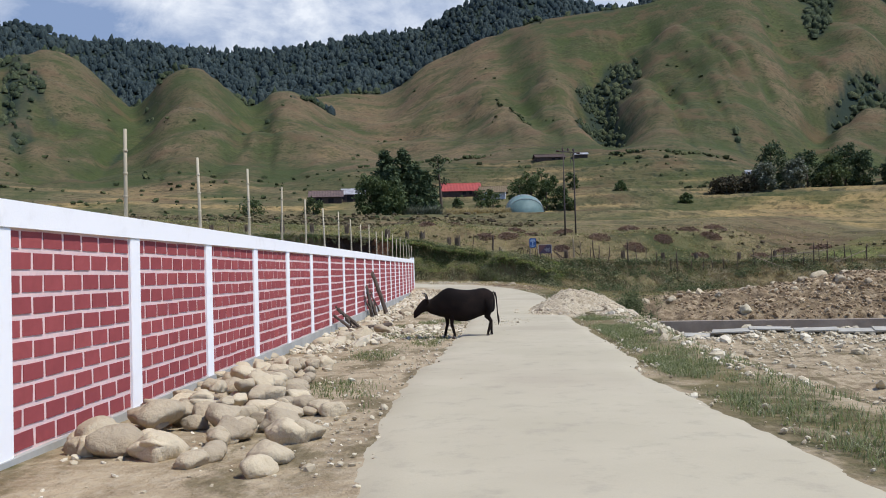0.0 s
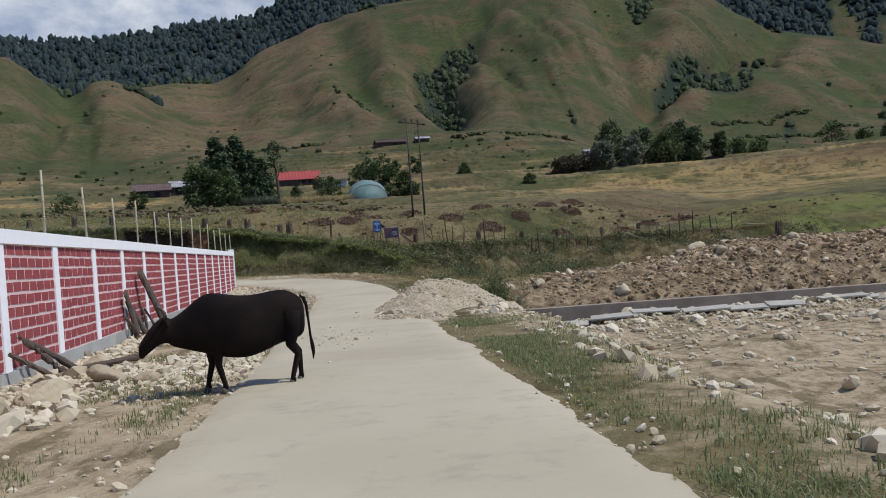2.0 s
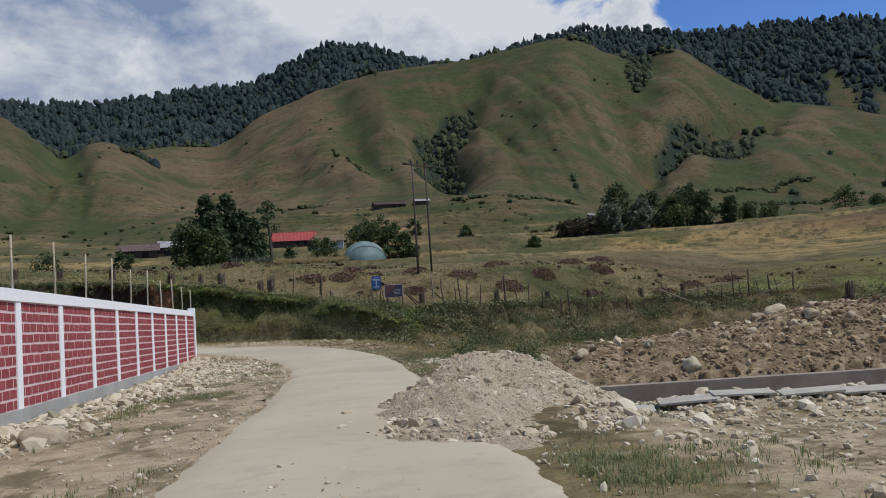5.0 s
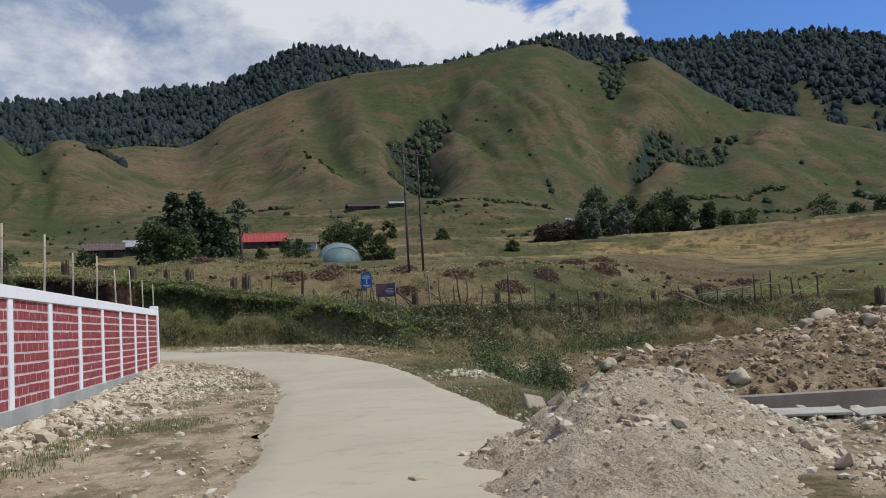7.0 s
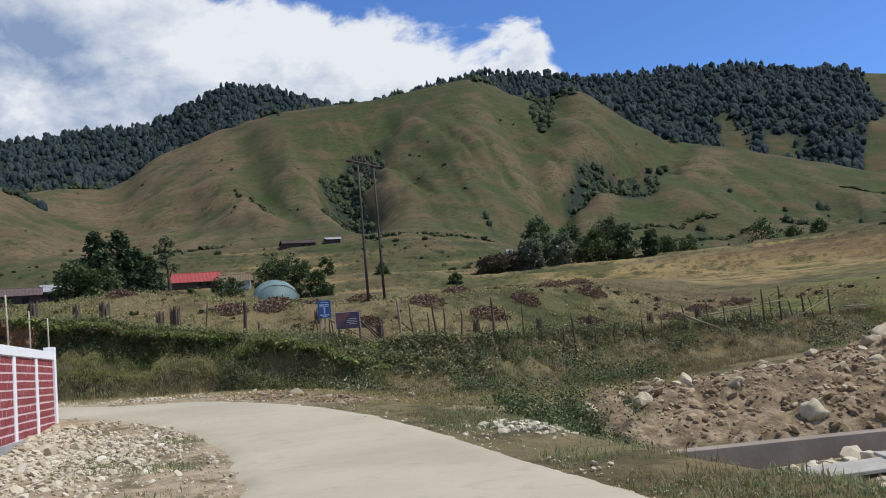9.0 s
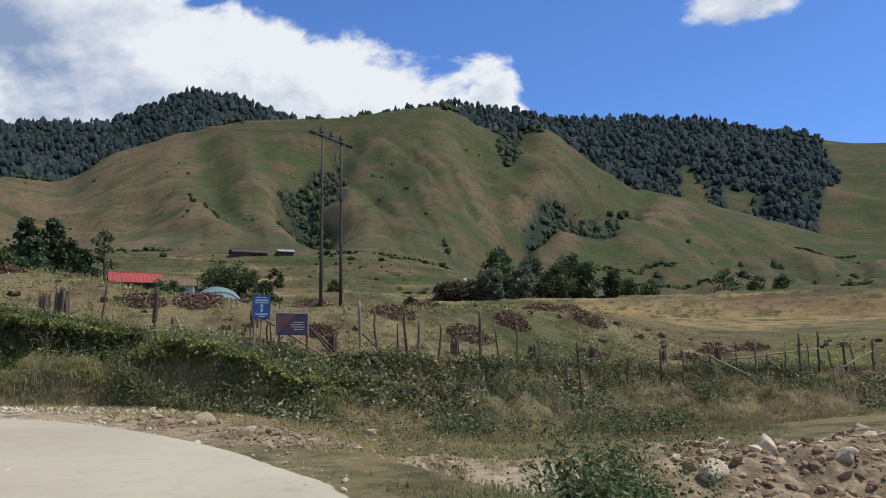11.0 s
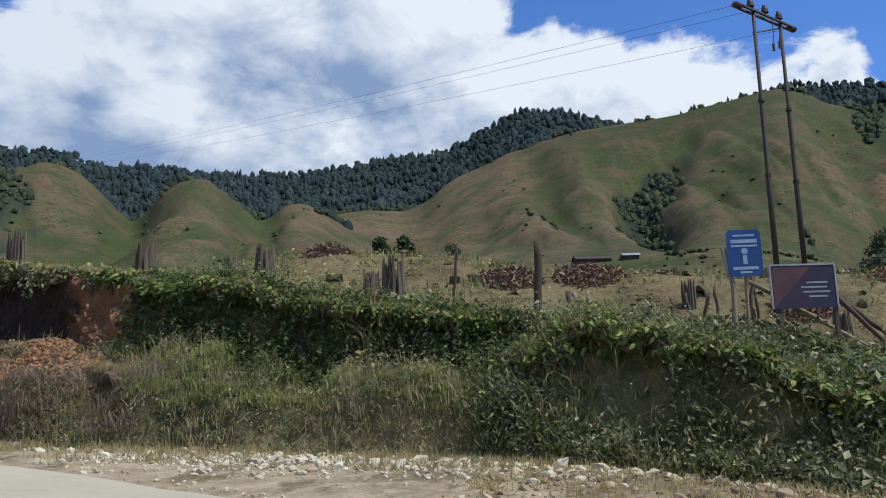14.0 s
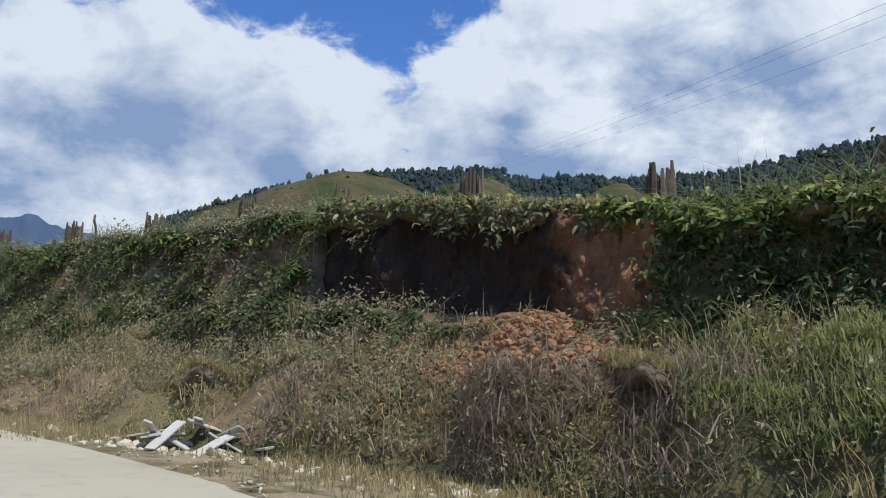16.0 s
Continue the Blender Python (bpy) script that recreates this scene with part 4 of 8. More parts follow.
def build_wall():
    wall = tagged(new("wall_boundary"), "compound wall of red painted blocks in a white frame", "wall", kind="structure")
    y0, y1 = FIRST - BAYS_BACK * BAY, FIRST + BAYS * BAY

    def strip(name, mat, out0, out1, lo, hi, bevel=0.0, ya=y0, yb=y1, label=""):
        bm = bmesh.new()
        n = 12
        ring = []
        for k in range(n + 1):
            y = ya + (yb - ya) * k / n
            base, t = wall_x(y), wall_top(y)
            ring.append([bm.verts.new((base + o, y, lo(y) if c < 0 else hi(y))) for o, c in ((out0, -1), (out1, -1), (out1, 1), (out0, 1))])
        for a, b in zip(ring, ring[1:]):
            for k in range(4):
                bm.faces.new((a[k], a[(k + 1) % 4], b[(k + 1) % 4], b[k]))
        bm.faces.new(ring[0][::-1])
        bm.faces.new(ring[-1])
        bmesh.ops.recalc_face_normals(bm, faces=bm.faces)
        return part(name, bm, mat, wall, label)

    strip("plinth", MAT_PLINTH, -0.24, 0.06, lambda y: -1.0, lambda y: -0.063 + 0.0023 * y, label="bare cement plinth")
    strip("panel_backing", MAT_MORTAR, -0.2, -0.003, lambda y: -0.07 + 0.0023 * y, lambda y: wall_top(y) - 0.2)
    strip("cap_beam", MAT_PAINT, -0.26, 0.05, lambda y: wall_top(y) - 0.23, wall_top, label="white painted cap beam")
    for k in range(-BAYS_BACK, BAYS + 1):
        y = FIRST + k * BAY
        end = k == BAYS
        bm = bmesh.new()
        lo, hi = -0.10 + 0.0023 * y, wall_top(y) - 0.228 if not end else wall_top(y) + 0.16
        vs = box(bm, -0.25 if end else -0.22, -0.14, -0.9 if end else lo, 0.068 if end else 0.035, 0.14, hi)
        bmesh.ops.bevel(bm, geom=[e for e in bm.edges], offset=0.012, segments=1, affect="EDGES")
        bm.transform(wall_pose(y))
        part("pilaster", bm, MAT_PAINT, wall)
    # thin canes stand along the top
    rng = random.Random(4)
    for k in range(-BAYS_BACK, BAYS + 1):
        y = FIRST + k * BAY + rng.uniform(-0.1, 0.1)
        h = rng.uniform(1.05, 1.3)
        bm = bmesh.new()
        bmesh.ops.create_cone(bm, cap_ends=True, segments=8, radius1=0.026, radius2=0.02, depth=h + 0.3)
        for knot in range(4):
            z = -h / 2 + h * (knot + 0.6) / 4
            bmesh.ops.create_cone(bm, cap_ends=True, segments=8, radius1=0.028, radius2=0.028, depth=0.025, matrix=Matrix.Translation((0, 0, z)))
        m = wall_pose(y) @ Matrix.Translation((-0.1, 0, wall_top(y) + h / 2 - 0.16)) @ Euler((rng.uniform(-0.03, 0.03), rng.uniform(-0.03, 0.03), 0)).to_matrix().to_4x4()
        bm.transform(m)
        part("cane", bm, MAT_ROD, wall, smooth=True)
    return wall


wall_boundary = build_wall()


def build_blocks(wall):
    """Red painted blocks in the bays, proud of the mortar."""
    rng = random.Random(8)
    courses, across = 10, 6.5
    shared = []
    for v in range(4):
        bm = bmesh.new()
        box(bm, -0.06, -0.5, -0.5, 0, 0.5, 0.5)
        bm.faces.ensure_lookup_table()
        front = max(bm.faces, key=lambda f: f.calc_center_median().x)
        for vert in front.verts:
            vert.co.y *= 0.965
            vert.co.z *= 0.96
            vert.co.x += rng.uniform(0.0, 0.006)
        me = bpy.data.meshes.new("brick")
        bm.to_mesh(me)
        bm.free()
        me.materials.append(MAT_BRICK)
        shared.append(me)
    rest_v, rest_f = [], []
    for bay in range(-BAYS_BACK, BAYS):
        y0 = FIRST + bay * BAY + 0.14
        length = BAY - 0.28
        for c in range(courses):
            ymid = y0 + length / 2
            lo, hi = -0.063 + 0.0023 * ymid, wall_top(ymid) - 0.23
            ch = (hi - lo) / courses
            z = lo + ch * (c + 0.5)
            w = length / across
            cut = 0.5 if c % 2 else 0.0
            edges = [0.0] + [u for u in np.arange(1 - cut, across + 0.01, 1.0) if u < across - 0.2] + [across]
            for a, b in zip(edges, edges[1:]):
                bw = (b - a) * w - 0.042
                y = y0 + (a + b) / 2 * w
                m = wall_pose(y) @ Matrix.Translation((0.0 + rng.uniform(0.0, 0.005), rng.uniform(-0.004, 0.004), z + rng.uniform(-0.005, 0.005))) @ Euler((rng.uniform(-0.012, 0.012), 0, 0)).to_matrix().to_4x4() @ Matrix.Diagonal((1, bw, ch - 0.042, 1))
                if 1 <= bay <= 4:
                    ob = new("brick", rng.choice(shared))
                    ob.parent = wall
                    ob.matrix_world = m
                else:
                    me = rng.choice(shared)
                    base = len(rest_v)
                    rest_v.extend(tuple(m @ vv.co) for vv in me.vertices)
                    rest_f.extend([base + i for i in p.vertices] for p in me.polygons)
    ob = mesh_from("block_courses", np.array(rest_v), np.array(rest_f), MAT_BRICKS, wall)
    tagged(ob, kind="stuff")


# ---------------------------------------------------------------- canal wall and heaps
def build_canal():
    bm = bmesh.new()
    ring = []
    for k in range(24):
        x = 14.6 + k * 1.6
        y = canal_y(x)
        t = -2.38 + 0.02 * noise.noise((x * 0.4, 0, 0))
        ring.append([bm.verts.new(p) for p in ((x, y - 0.36, -3.9), (x, y - 0.36, t - 0.015), (x, y - 0.34, t), (x, y + 0.36, t), (x, y + 0.36, -3.9))])
    for a, b in zip(ring, ring[1:]):
        for k in range(4):
            bm.faces.new((a[k], b[k], b[k + 1], a[k + 1]))
    bm.faces.new(ring[0])
    bm.faces.new(ring[-1][::-1])
    bmesh.ops.recalc_face_normals(bm, faces=bm.faces)
    ob = part("wall_canal", bm, MAT_CANAL)
    return tagged(ob, "dark concrete retaining wall along the stream", "wall", kind="structure")


build_canal()


def build_mound():
    """Heap of gravel at the road's edge."""
    n, m = 200, 240
    x, y = np.meshgrid(np.linspace(1.9, 11.0, n), np.linspace(28.6, 42.6, m))
    g, road = land(x, y)[0], road_level(x, y)
    rough = 0.11 * fbm(x / 0.9, y / 0.9, 4, 51) + 0.05 * fbm(x / 0.16, y / 0.16, 3, 52)
    z = np.full_like(x, -9.0)
    # two loads tipped one behind the other, and a low apron of stones before them
    for x0, y0, x1, y1, high, fall in ((5.15, 35.5, 5.75, 36.3, 0.74, 0.62), (4.45, 34.1, 4.8, 34.7, 0.40, 0.54), (6.0, 36.7, 6.5, 36.9, 0.44, 0.62), (4.15, 33.2, 4.5, 33.6, 0.20, 0.5)):
        u = np.clip(((x - x0) * (x1 - x0) + (y - y0) * (y1 - y0)) / ((x1 - x0) ** 2 + (y1 - y0) ** 2), 0, 1)
        d = np.hypot(x - x0 - u * (x1 - x0), y - y0 - u * (y1 - y0))
        z = np.maximum(z, high - fall * np.sqrt(d * d + 0.12) + rough - 0.25 * np.maximum(0, x - 8.0) - 0.3 * np.maximum(0, y - 39))
    z = np.maximum(z, road + 0.30 - 0.17 * np.hypot((x - 4.2) * 1.6, y - 32.4) + 0.6 * rough - 1.2 * np.maximum(0, x - 5.4))
    i = np.arange(m - 1)[:, None] * n + np.arange(n - 1)[None]
    f = np.stack([i, i + 1, i + n + 1, i + n], -1).reshape(-1, 4)
    keep = (z > g - 0.12).ravel()[f].any(1)
    z = np.maximum(z, g - 0.25)
    ob = mesh_from("gravel_mound", np.stack([x, y, z], -1).reshape(-1, 3), f[keep], MAT_GRAVEL, smooth=True)
    return tagged(ob, "heap of pale sandy gravel dumped at the roadside", "gravel heap")


build_mound()

# ---------------------------------------------------------------- plants in masses
def tuft_mesh(name, pts, rng, blades, height, width, spread, material_, lean=0.45, normal_lift=None):
    """Tufts of bent blades joined in one mesh. pts: feet of the tufts; height and width: ranges."""
    n = len(pts) * blades
    foot = np.repeat(pts, blades, 0) + np.c_[rng.normal(0, spread, (n, 2)), np.zeros(n)]
    h = rng.uniform(*height, n)
    h = h * np.repeat(rng.uniform(0.6, 1.25, len(pts)), blades)
    w = rng.uniform(*width, n)
    a = rng.uniform(0, 6.283, n)
    bend = np.abs(rng.normal(lean, lean * 0.6, n))
    out = np.c_[np.cos(a), np.sin(a)]
    side = np.c_[-np.sin(a), np.cos(a)]
    v = np.empty((n, 5, 3))
    for k, (u, ww) in enumerate(((0.0, 1.0), (0.0, -1.0), (0.55, -0.75), (0.55, 0.75), (1.0, 0.0))):
        v[:, k, :2] = foot[:, :2] + out * (bend * h * u**1.7)[:, None] + side * (w * ww * 0.5)[:, None]
        v[:, k, 2] = foot[:, 2] + h * u * (1 - 0.25 * bend * u) - 0.03 * (u == 0)
    base = (np.arange(n) * 5)[:, None]
    f = np.concatenate([base + [0, 1, 2], base + [0, 2, 3], base + [3, 2, 4]], 0)
    return mesh_from(name, v.reshape(-1, 3), f, material_)


def leaf_mesh(name, pts, rng, size, material_, face=(0, -0.6, 0.8), scatter=0.6, long=1.7, broad=False):
    """Single leaves folded along the midrib, in one mesh; broad ones have a rounder, drooping blade."""
    n = len(pts)
    nrm = np.array(face)[None] + rng.normal(0, scatter, (n, 3))
    nrm /= np.linalg.norm(nrm, axis=1)[:, None]
    t = rng.normal(0, 1, (n, 3)) + np.array([0, -0.6, -0.5])
    t -= (t * nrm).sum(1)[:, None] * nrm
    t /= np.linalg.norm(t, axis=1)[:, None]
    b = np.cross(nrm, t)
    s = rng.uniform(*size, n)[:, None]
    if broad:
        rib = [(0.0, 0.0, 0.0), (0.22, 0.42, 0.10), (0.60, 0.40, 0.06), (1.0, 0.0, -0.38), (0.60, -0.40, 0.06), (0.22, -0.42, 0.10), (0.45, 0.0, -0.02)]
        v = np.stack([pts + t * s * u * long + b * s * w + nrm * s * h for u, w, h in rib], 1)
        base = (np.arange(n) * 7)[:, None]
        f = np.concatenate([base + [0, 1, 6], base + [1, 2, 6], base + [2, 3, 6], base + [6, 3, 4], base + [6, 4, 5], base + [6, 5, 0]], 0)
        return mesh_from(name, v.reshape(-1, 3), f, material_)
    v = np.stack([pts, pts + t * s * 0.45 * long + b * s * 0.5 + nrm * s * 0.13, pts + t * s * long - nrm * s * 0.10, pts + t * s * 0.45 * long - b * s * 0.5 + nrm * s * 0.13], 1)
    base = (np.arange(n) * 4)[:, None]
    f = np.concatenate([base + [0, 1, 2], base + [0, 2, 3]], 0)
    return mesh_from(name, v.reshape(-1, 3), f, material_)


def frond_mesh(name, pts, rng, size, material_, pairs=7, out=(0, -1)):
    """Arching fern fronds with leaflets along them, in one mesh."""
    n = len(pts)
    a = math.atan2(out[1], out[0]) + rng.normal(0, 0.9, n)
    d = np.c_[np.cos(a), np.sin(a), np.zeros(n)]
    sd = np.c_[-np.sin(a), np.cos(a), np.zeros(n)]
    L = rng.uniform(*size, n)[:, None]
    up = rng.uniform(0.25, 0.75, n)[:, None]
    vs, fs = [], []
    for k in range(pairs):
        u, u2 = (k + 0.5) / pairs, (k + 1.25) / pairs
        def at(w):
            p = pts + d * L * w
            p[:, 2] += (L[:, 0] * (up[:, 0] * w - 0.85 * w * w))
            return p
        wide = L * 0.26 * math.sin(math.pi * min(1, 0.18 + 0.8 * u))
        for sg in (-1, 1):
            tip = at(u2) + sd * wide * sg - np.array([0, 0, 0.05]) * L
            vs.append(np.stack([at(u - 0.35 / pairs), at(u + 0.55 / pairs), tip], 1))
    v = np.concatenate(vs, 0)
    f = np.arange(len(v) * 3).reshape(-1, 3)
    return mesh_from(name, v.reshape(-1, 3), f, material_)


def on_land(x, y):
    return np.c_[x, y, land(x, y)[0]]


MAT_DRYGRASS = material("dry_grass", island_tone((0.48, 0.385, 0.20), (0.36, 0.29, 0.13), (0.56, 0.47, 0.27)), 0.7, spec=0.3, through_light=0.45)
MAT_GREENGRASS = material("green_grass", island_tone((0.13, 0.17, 0.056), (0.22, 0.25, 0.092), (0.40, 0.395, 0.215)), 0.5, spec=0.5, through_light=0.5)
MAT_FRESHGRASS = material("fresh_grass", island_tone((0.22, 0.28, 0.075), (0.33, 0.35, 0.12), (0.52, 0.47, 0.24)), 0.55, spec=0.4, through_light=0.5)
MAT_WEED = material("dry_weed", island_tone((0.36, 0.30, 0.19), (0.47, 0.40, 0.27), (0.27, 0.25, 0.125)), 0.9, spec=0.1, through_light=0.45)
MAT_LEAF = material("creeper_leaf", island_tone((0.050, 0.085, 0.018), (0.16, 0.21, 0.042), (0.35, 0.38, 0.09)), 0.55, spec=0.35, through_light=0.35)
MAT_FERN = material("fern", island_tone((0.040, 0.070, 0.020), (0.075, 0.10, 0.030), (0.13, 0.13, 0.045)), 0.7, spec=0.25, through_light=0.35)
MAT_HERB = material("grey_green_herb", island_tone((0.042, 0.054, 0.020), (0.11, 0.125, 0.050), (0.40, 0.37, 0.21)), 0.65, spec=0.25, through_light=0.2)
MAT_SHRUB = material("shrub_leaf", island_tone((0.040, 0.060, 0.020), (0.085, 0.115, 0.040), (0.22, 0.24, 0.10)), 0.65, spec=0.3, through_light=0.3)
MAT_FIELDGRASS = material("field_grass", island_tone((0.40, 0.325, 0.13), (0.29, 0.255, 0.09), (0.50, 0.41, 0.20)), 0.75, spec=0.25, through_light=0.45)
MAT_SLOPEGRASS = material("brown_grass", island_tone((0.25, 0.185, 0.095), (0.17, 0.135, 0.062), (0.33, 0.26, 0.14)), 0.8, spec=0.2, through_light=0.4)
MAT_BRUSH = material("dead_stalk", island_tone((0.28, 0.21, 0.15), (0.38, 0.31, 0.24), (0.17, 0.12, 0.085)), 0.9, spec=0.1, through_light=0.3)
MAT_YELLOWWEED = material("yellowing_weed", island_tone((0.10, 0.115, 0.035), (0.24, 0.235, 0.085), (0.47, 0.40, 0.20)), 0.7, spec=0.25, through_light=0.35)
MAT_DEADFERN = material("dead_bracken", island_tone((0.25, 0.165, 0.115), (0.18, 0.115, 0.08), (0.34, 0.245, 0.175)), 0.95, spec=0.1)


def bank_points(rng, n, x0, x1, t0, t1, gap=True):
    x, t = rng.uniform(x0, x1, n), rng.uniform(t0, t1, n)
    y = foot_y(x) + t * bank_w(x)
    if gap:
        # bare where the earth has slipped
        bare = ((x > -11.1) & (x < -4.6) & (t > 0.70) & (t < 0.97)) | (np.exp(-(((x + 6.2) / 1.7) ** 2)) * (t > 0.3) * (t < 0.75) > rng.random(n) * 1.0)
        bare |= (np.abs(x + 12.2) < 0.42) & (t > 0.07) & (t < 0.34)
        bare |= (np.abs(x + 4.3) < 0.48) & (t > 0.10) & (t < 0.38)
        bare |= (np.abs(x + 6.3) < 0.42) & (t < 0.13)
        bare |= (np.abs(x + 10.2) < 0.7) & (t < 0.35) & (rng.random(n) < 0.8)
        bare |= (np.abs(x + 15.5) < 1.5) & (t < 0.25) & (rng.random(n) < 0.6)
        x, y = x[~bare], y[~bare]
    return on_land(x, y)


def patchy(pts, rng, scale, seed, lo=-0.2, hi=0.3):
    k = vnoise(pts[:, 0] / scale, pts[:, 1] / scale, seed)
    return pts[rng.random(len(pts)) < sstep(k, lo, hi)]


def build_bank_plants():
    rng = np.random.default_rng(21)
    # dry and green grass over the lower slope
    p = bank_points(rng, 8500, -26, 10, -0.04, 0.76)
    tagged(tuft_mesh("bank_grass", patchy(p[::2], rng, 1.1, 3, -0.4, 0.3), rng, 8, (0.10, 0.34), (0.009, 0.022), 0.12, MAT_DRYGRASS, 1.1), "dry grass on the road bank", "grass", kind="stuff")
    tagged(tuft_mesh("bank_green_grass", patchy(p[::3], rng, 0.9, 9, 0.0, 0.4), rng, 8, (0.10, 0.32), (0.014, 0.034), 0.13, MAT_GREENGRASS, 1.2), "green grass on the road bank", "grass", kind="stuff")
    # leafy clumps with gaps between them, over the whole slope
    p = bank_points(rng, 5200, -26, 12, 0.0, 0.80)
    p = p[vnoise(p[:, 0] / 0.45, p[:, 2] / 0.35, 111) + 0.5 * vnoise(p[:, 0] / 1.6, p[:, 2] / 1.2, 112) > 0.05]
    q = np.repeat(p, 9, 0)
    q = q + rng.normal(0, 1, q.shape) * np.array([0.13, 0.13, 0.13]) + np.array([0, -0.04, 0.15])
    low = (q[:, 1] - foot_y(q[:, 0])) / bank_w(q[:, 0])
    half = vnoise(q[:, 0] / 1.3, q[:, 1] / 1.3, 113) > 0.35 - 0.6 * sstep(low, 0.3, 0.6)
    tagged(leaf_mesh("bank_leaf", q[half], rng, (0.016, 0.050), MAT_HERB, (0.3, -0.45, 0.8), 0.8, 2.0), "leafy grey-green weeds in clumps on the bank", "weeds", kind="stuff")
    tagged(leaf_mesh("bank_yellow_leaf", q[~half], rng, (0.016, 0.048), MAT_YELLOWWEED, (0.3, -0.45, 0.8), 0.8, 2.0), "yellowing leafy weeds in clumps on the bank", "weeds", kind="stuff")
    p = bank_points(rng, 2800, -26, 12, 0.02, 0.74)
    tagged(leaf_mesh("bank_weed", weed_points(p, rng), rng, (0.012, 0.040), MAT_WEED, (0.3, -0.3, 0.8), 0.9, 2.8), "grey-brown dry weeds on the road bank", "weeds", kind="stuff")
    p = bank_points(rng, 2600, -26, -8, 0.04, 0.72)
    tagged(leaf_mesh("bank_thistle", weed_points(p, rng), rng, (0.012, 0.036), MAT_WEED, (0.3, -0.4, 0.8), 0.9, 2.8), "tall grey-brown weeds on the road bank", "weeds", kind="stuff")
    x = rng.uniform(3.0, 12.0, 1300)
    y = rng.uniform(60, 73, 1300)
    k = (x > road_right(y) + 0.15) & (y < foot_y(x) - 0.2) & (vnoise(x / 1.1, y / 1.1, 98) > -0.25)
    tagged(tuft_mesh("strip_grass", on_land(x[k], y[k]), rng, 8, (0.05, 0.20), (0.008, 0.018), 0.10, MAT_FIELDGRASS, 1.1), "sparse dry grass in the soil beside the bend", "grass", kind="stuff")
    # the hollow between bend, bank and stream
    x, y = rng.uniform(7.5, 20, 3800), rng.uniform(60, 72.5, 3800)
    k = (y < foot_y(x) - 0.1) & (x > road_right(y) + 0.6) & (y > canal_y(x) + 5.0) & (vnoise(x / 1.4, y / 1.4, 99) > -0.45)
    p = on_land(x[k], y[k])
    tagged(tuft_mesh("hollow_grass", p, rng, 6, (0.06, 0.22), (0.008, 0.017), 0.10, MAT_FIELDGRASS, 1.1), "rough grass in the hollow below the bank", "grass", kind="stuff")
    q = np.repeat(p[::3], 8, 0)
    q = q + rng.normal(0, 1, q.shape) * np.array([0.16, 0.16, 0.10]) + np.array([0, 0, 0.14])
    tagged(leaf_mesh("hollow_weed", q, rng, (0.02, 0.06), MAT_HERB, (0.2, -0.3, 0.85), 0.8), "low weeds in the hollow below the bank", "weeds", kind="stuff")
    x = rng.uniform(8, 26, 1500)
    y = foot_y(x) + rng.uniform(-0.55, 0.35, 1500) * bank_w(x)
    tagged(tuft_mesh("foot_straw", on_land(x, y), rng, 6, (0.08, 0.28), (0.010, 0.022), 0.14, MAT_SLOPEGRASS, 1.1), "short brown grass along the foot of the low bank", "grass", kind="stuff")
    # thin upright stalks all along the slope
    p = patchy(bank_points(rng, 2400, -26, 40, 0.0, 0.8), rng, 0.9, 71, -0.15, 0.35)
    tagged(tuft_mesh("bank_stalk", p, rng, 6, (0.25, 0.7), (0.009, 0.018), 0.10, MAT_WEED, 0.6), "thin dry stalks standing on the bank", "weeds", kind="stuff")
    p = bank_points(rng, 2600, -26, 44, -0.02, 0.8)
    tagged(tuft_mesh("bank_stubble", p, rng, 5, (0.05, 0.16), (0.007, 0.014), 0.09, MAT_FIELDGRASS, 1.1), "short stubbly grass on the bank", "grass", kind="stuff")
    # turf that hangs over the broken edge
    x = rng.uniform(5, 44, 1500)
    y = foot_y(x) + rng.uniform(0.80, 1.0, 1500) * bank_w(x)
    tagged(tuft_mesh("edge_turf", on_land(x, y), rng, 7, (0.12, 0.36), (0.010, 0.020), 0.10, MAT_SLOPEGRASS, 1.5), "dry turf drooping over the edge of the bank", "grass", kind="stuff")
    # long stalks
    p = patchy(bank_points(rng, 450, -26, 10, 0.15, 0.92), rng, 1.3, 51, -0.2, 0.4)
    tagged(tuft_mesh("bank_reed", p, rng, 7, (0.4, 0.95), (0.007, 0.015), 0.10, MAT_GREENGRASS, 1.0), "long arching grass on the bank", "grass", kind="stuff")
    # creepers and ferns along the upper edge
    p = bank_points(rng, 3300, -28, 10, 0.83, 1.03)
    p = p[rng.random(len(p)) < np.where(p[:, 0] < -10, 0.10, 1.0)]
    k = vnoise(p[:, 0] / 0.9, p[:, 1] / 0.9, 61)
    p = p[k > -0.02]
    q = np.repeat(p, 9, 0)
    q = q + rng.normal(0, 1, q.shape) * np.array([0.20, 0.20, 0.10]) + np.array([0, -0.30, -0.16])
    tagged(leaf_mesh("creeper", q, rng, (0.035, 0.105), MAT_LEAF, (0.3, -0.3, 0.9), 0.6, 2.1, True), "broad-leaved green creeper hanging over the bank", "creeper", kind="stuff")
    p = bank_points(rng, 800, 3.2, 10.0, 0.36, 0.60)
    p = p[vnoise(p[:, 0] / 0.9, p[:, 1] / 0.9, 62) > -0.05]
    q = np.repeat(p, 7, 0)
    q = q + rng.normal(0, 1, q.shape) * np.array([0.20, 0.16, 0.10]) + np.array([0, -0.12, 0.02])
    tagged(leaf_mesh("crest_creeper", q, rng, (0.035, 0.10), MAT_LEAF, (0.3, -0.3, 0.9), 0.6, 2.1, True), "bright green creeper over the crest of the steep bank", "creeper", kind="stuff")
    # strands that hang down the steep face
    p = bank_points(rng, 4200, -28, 9, 0.64, 0.90)
    k = vnoise(p[:, 0] / 0.6, p[:, 2] / 0.6, 63)
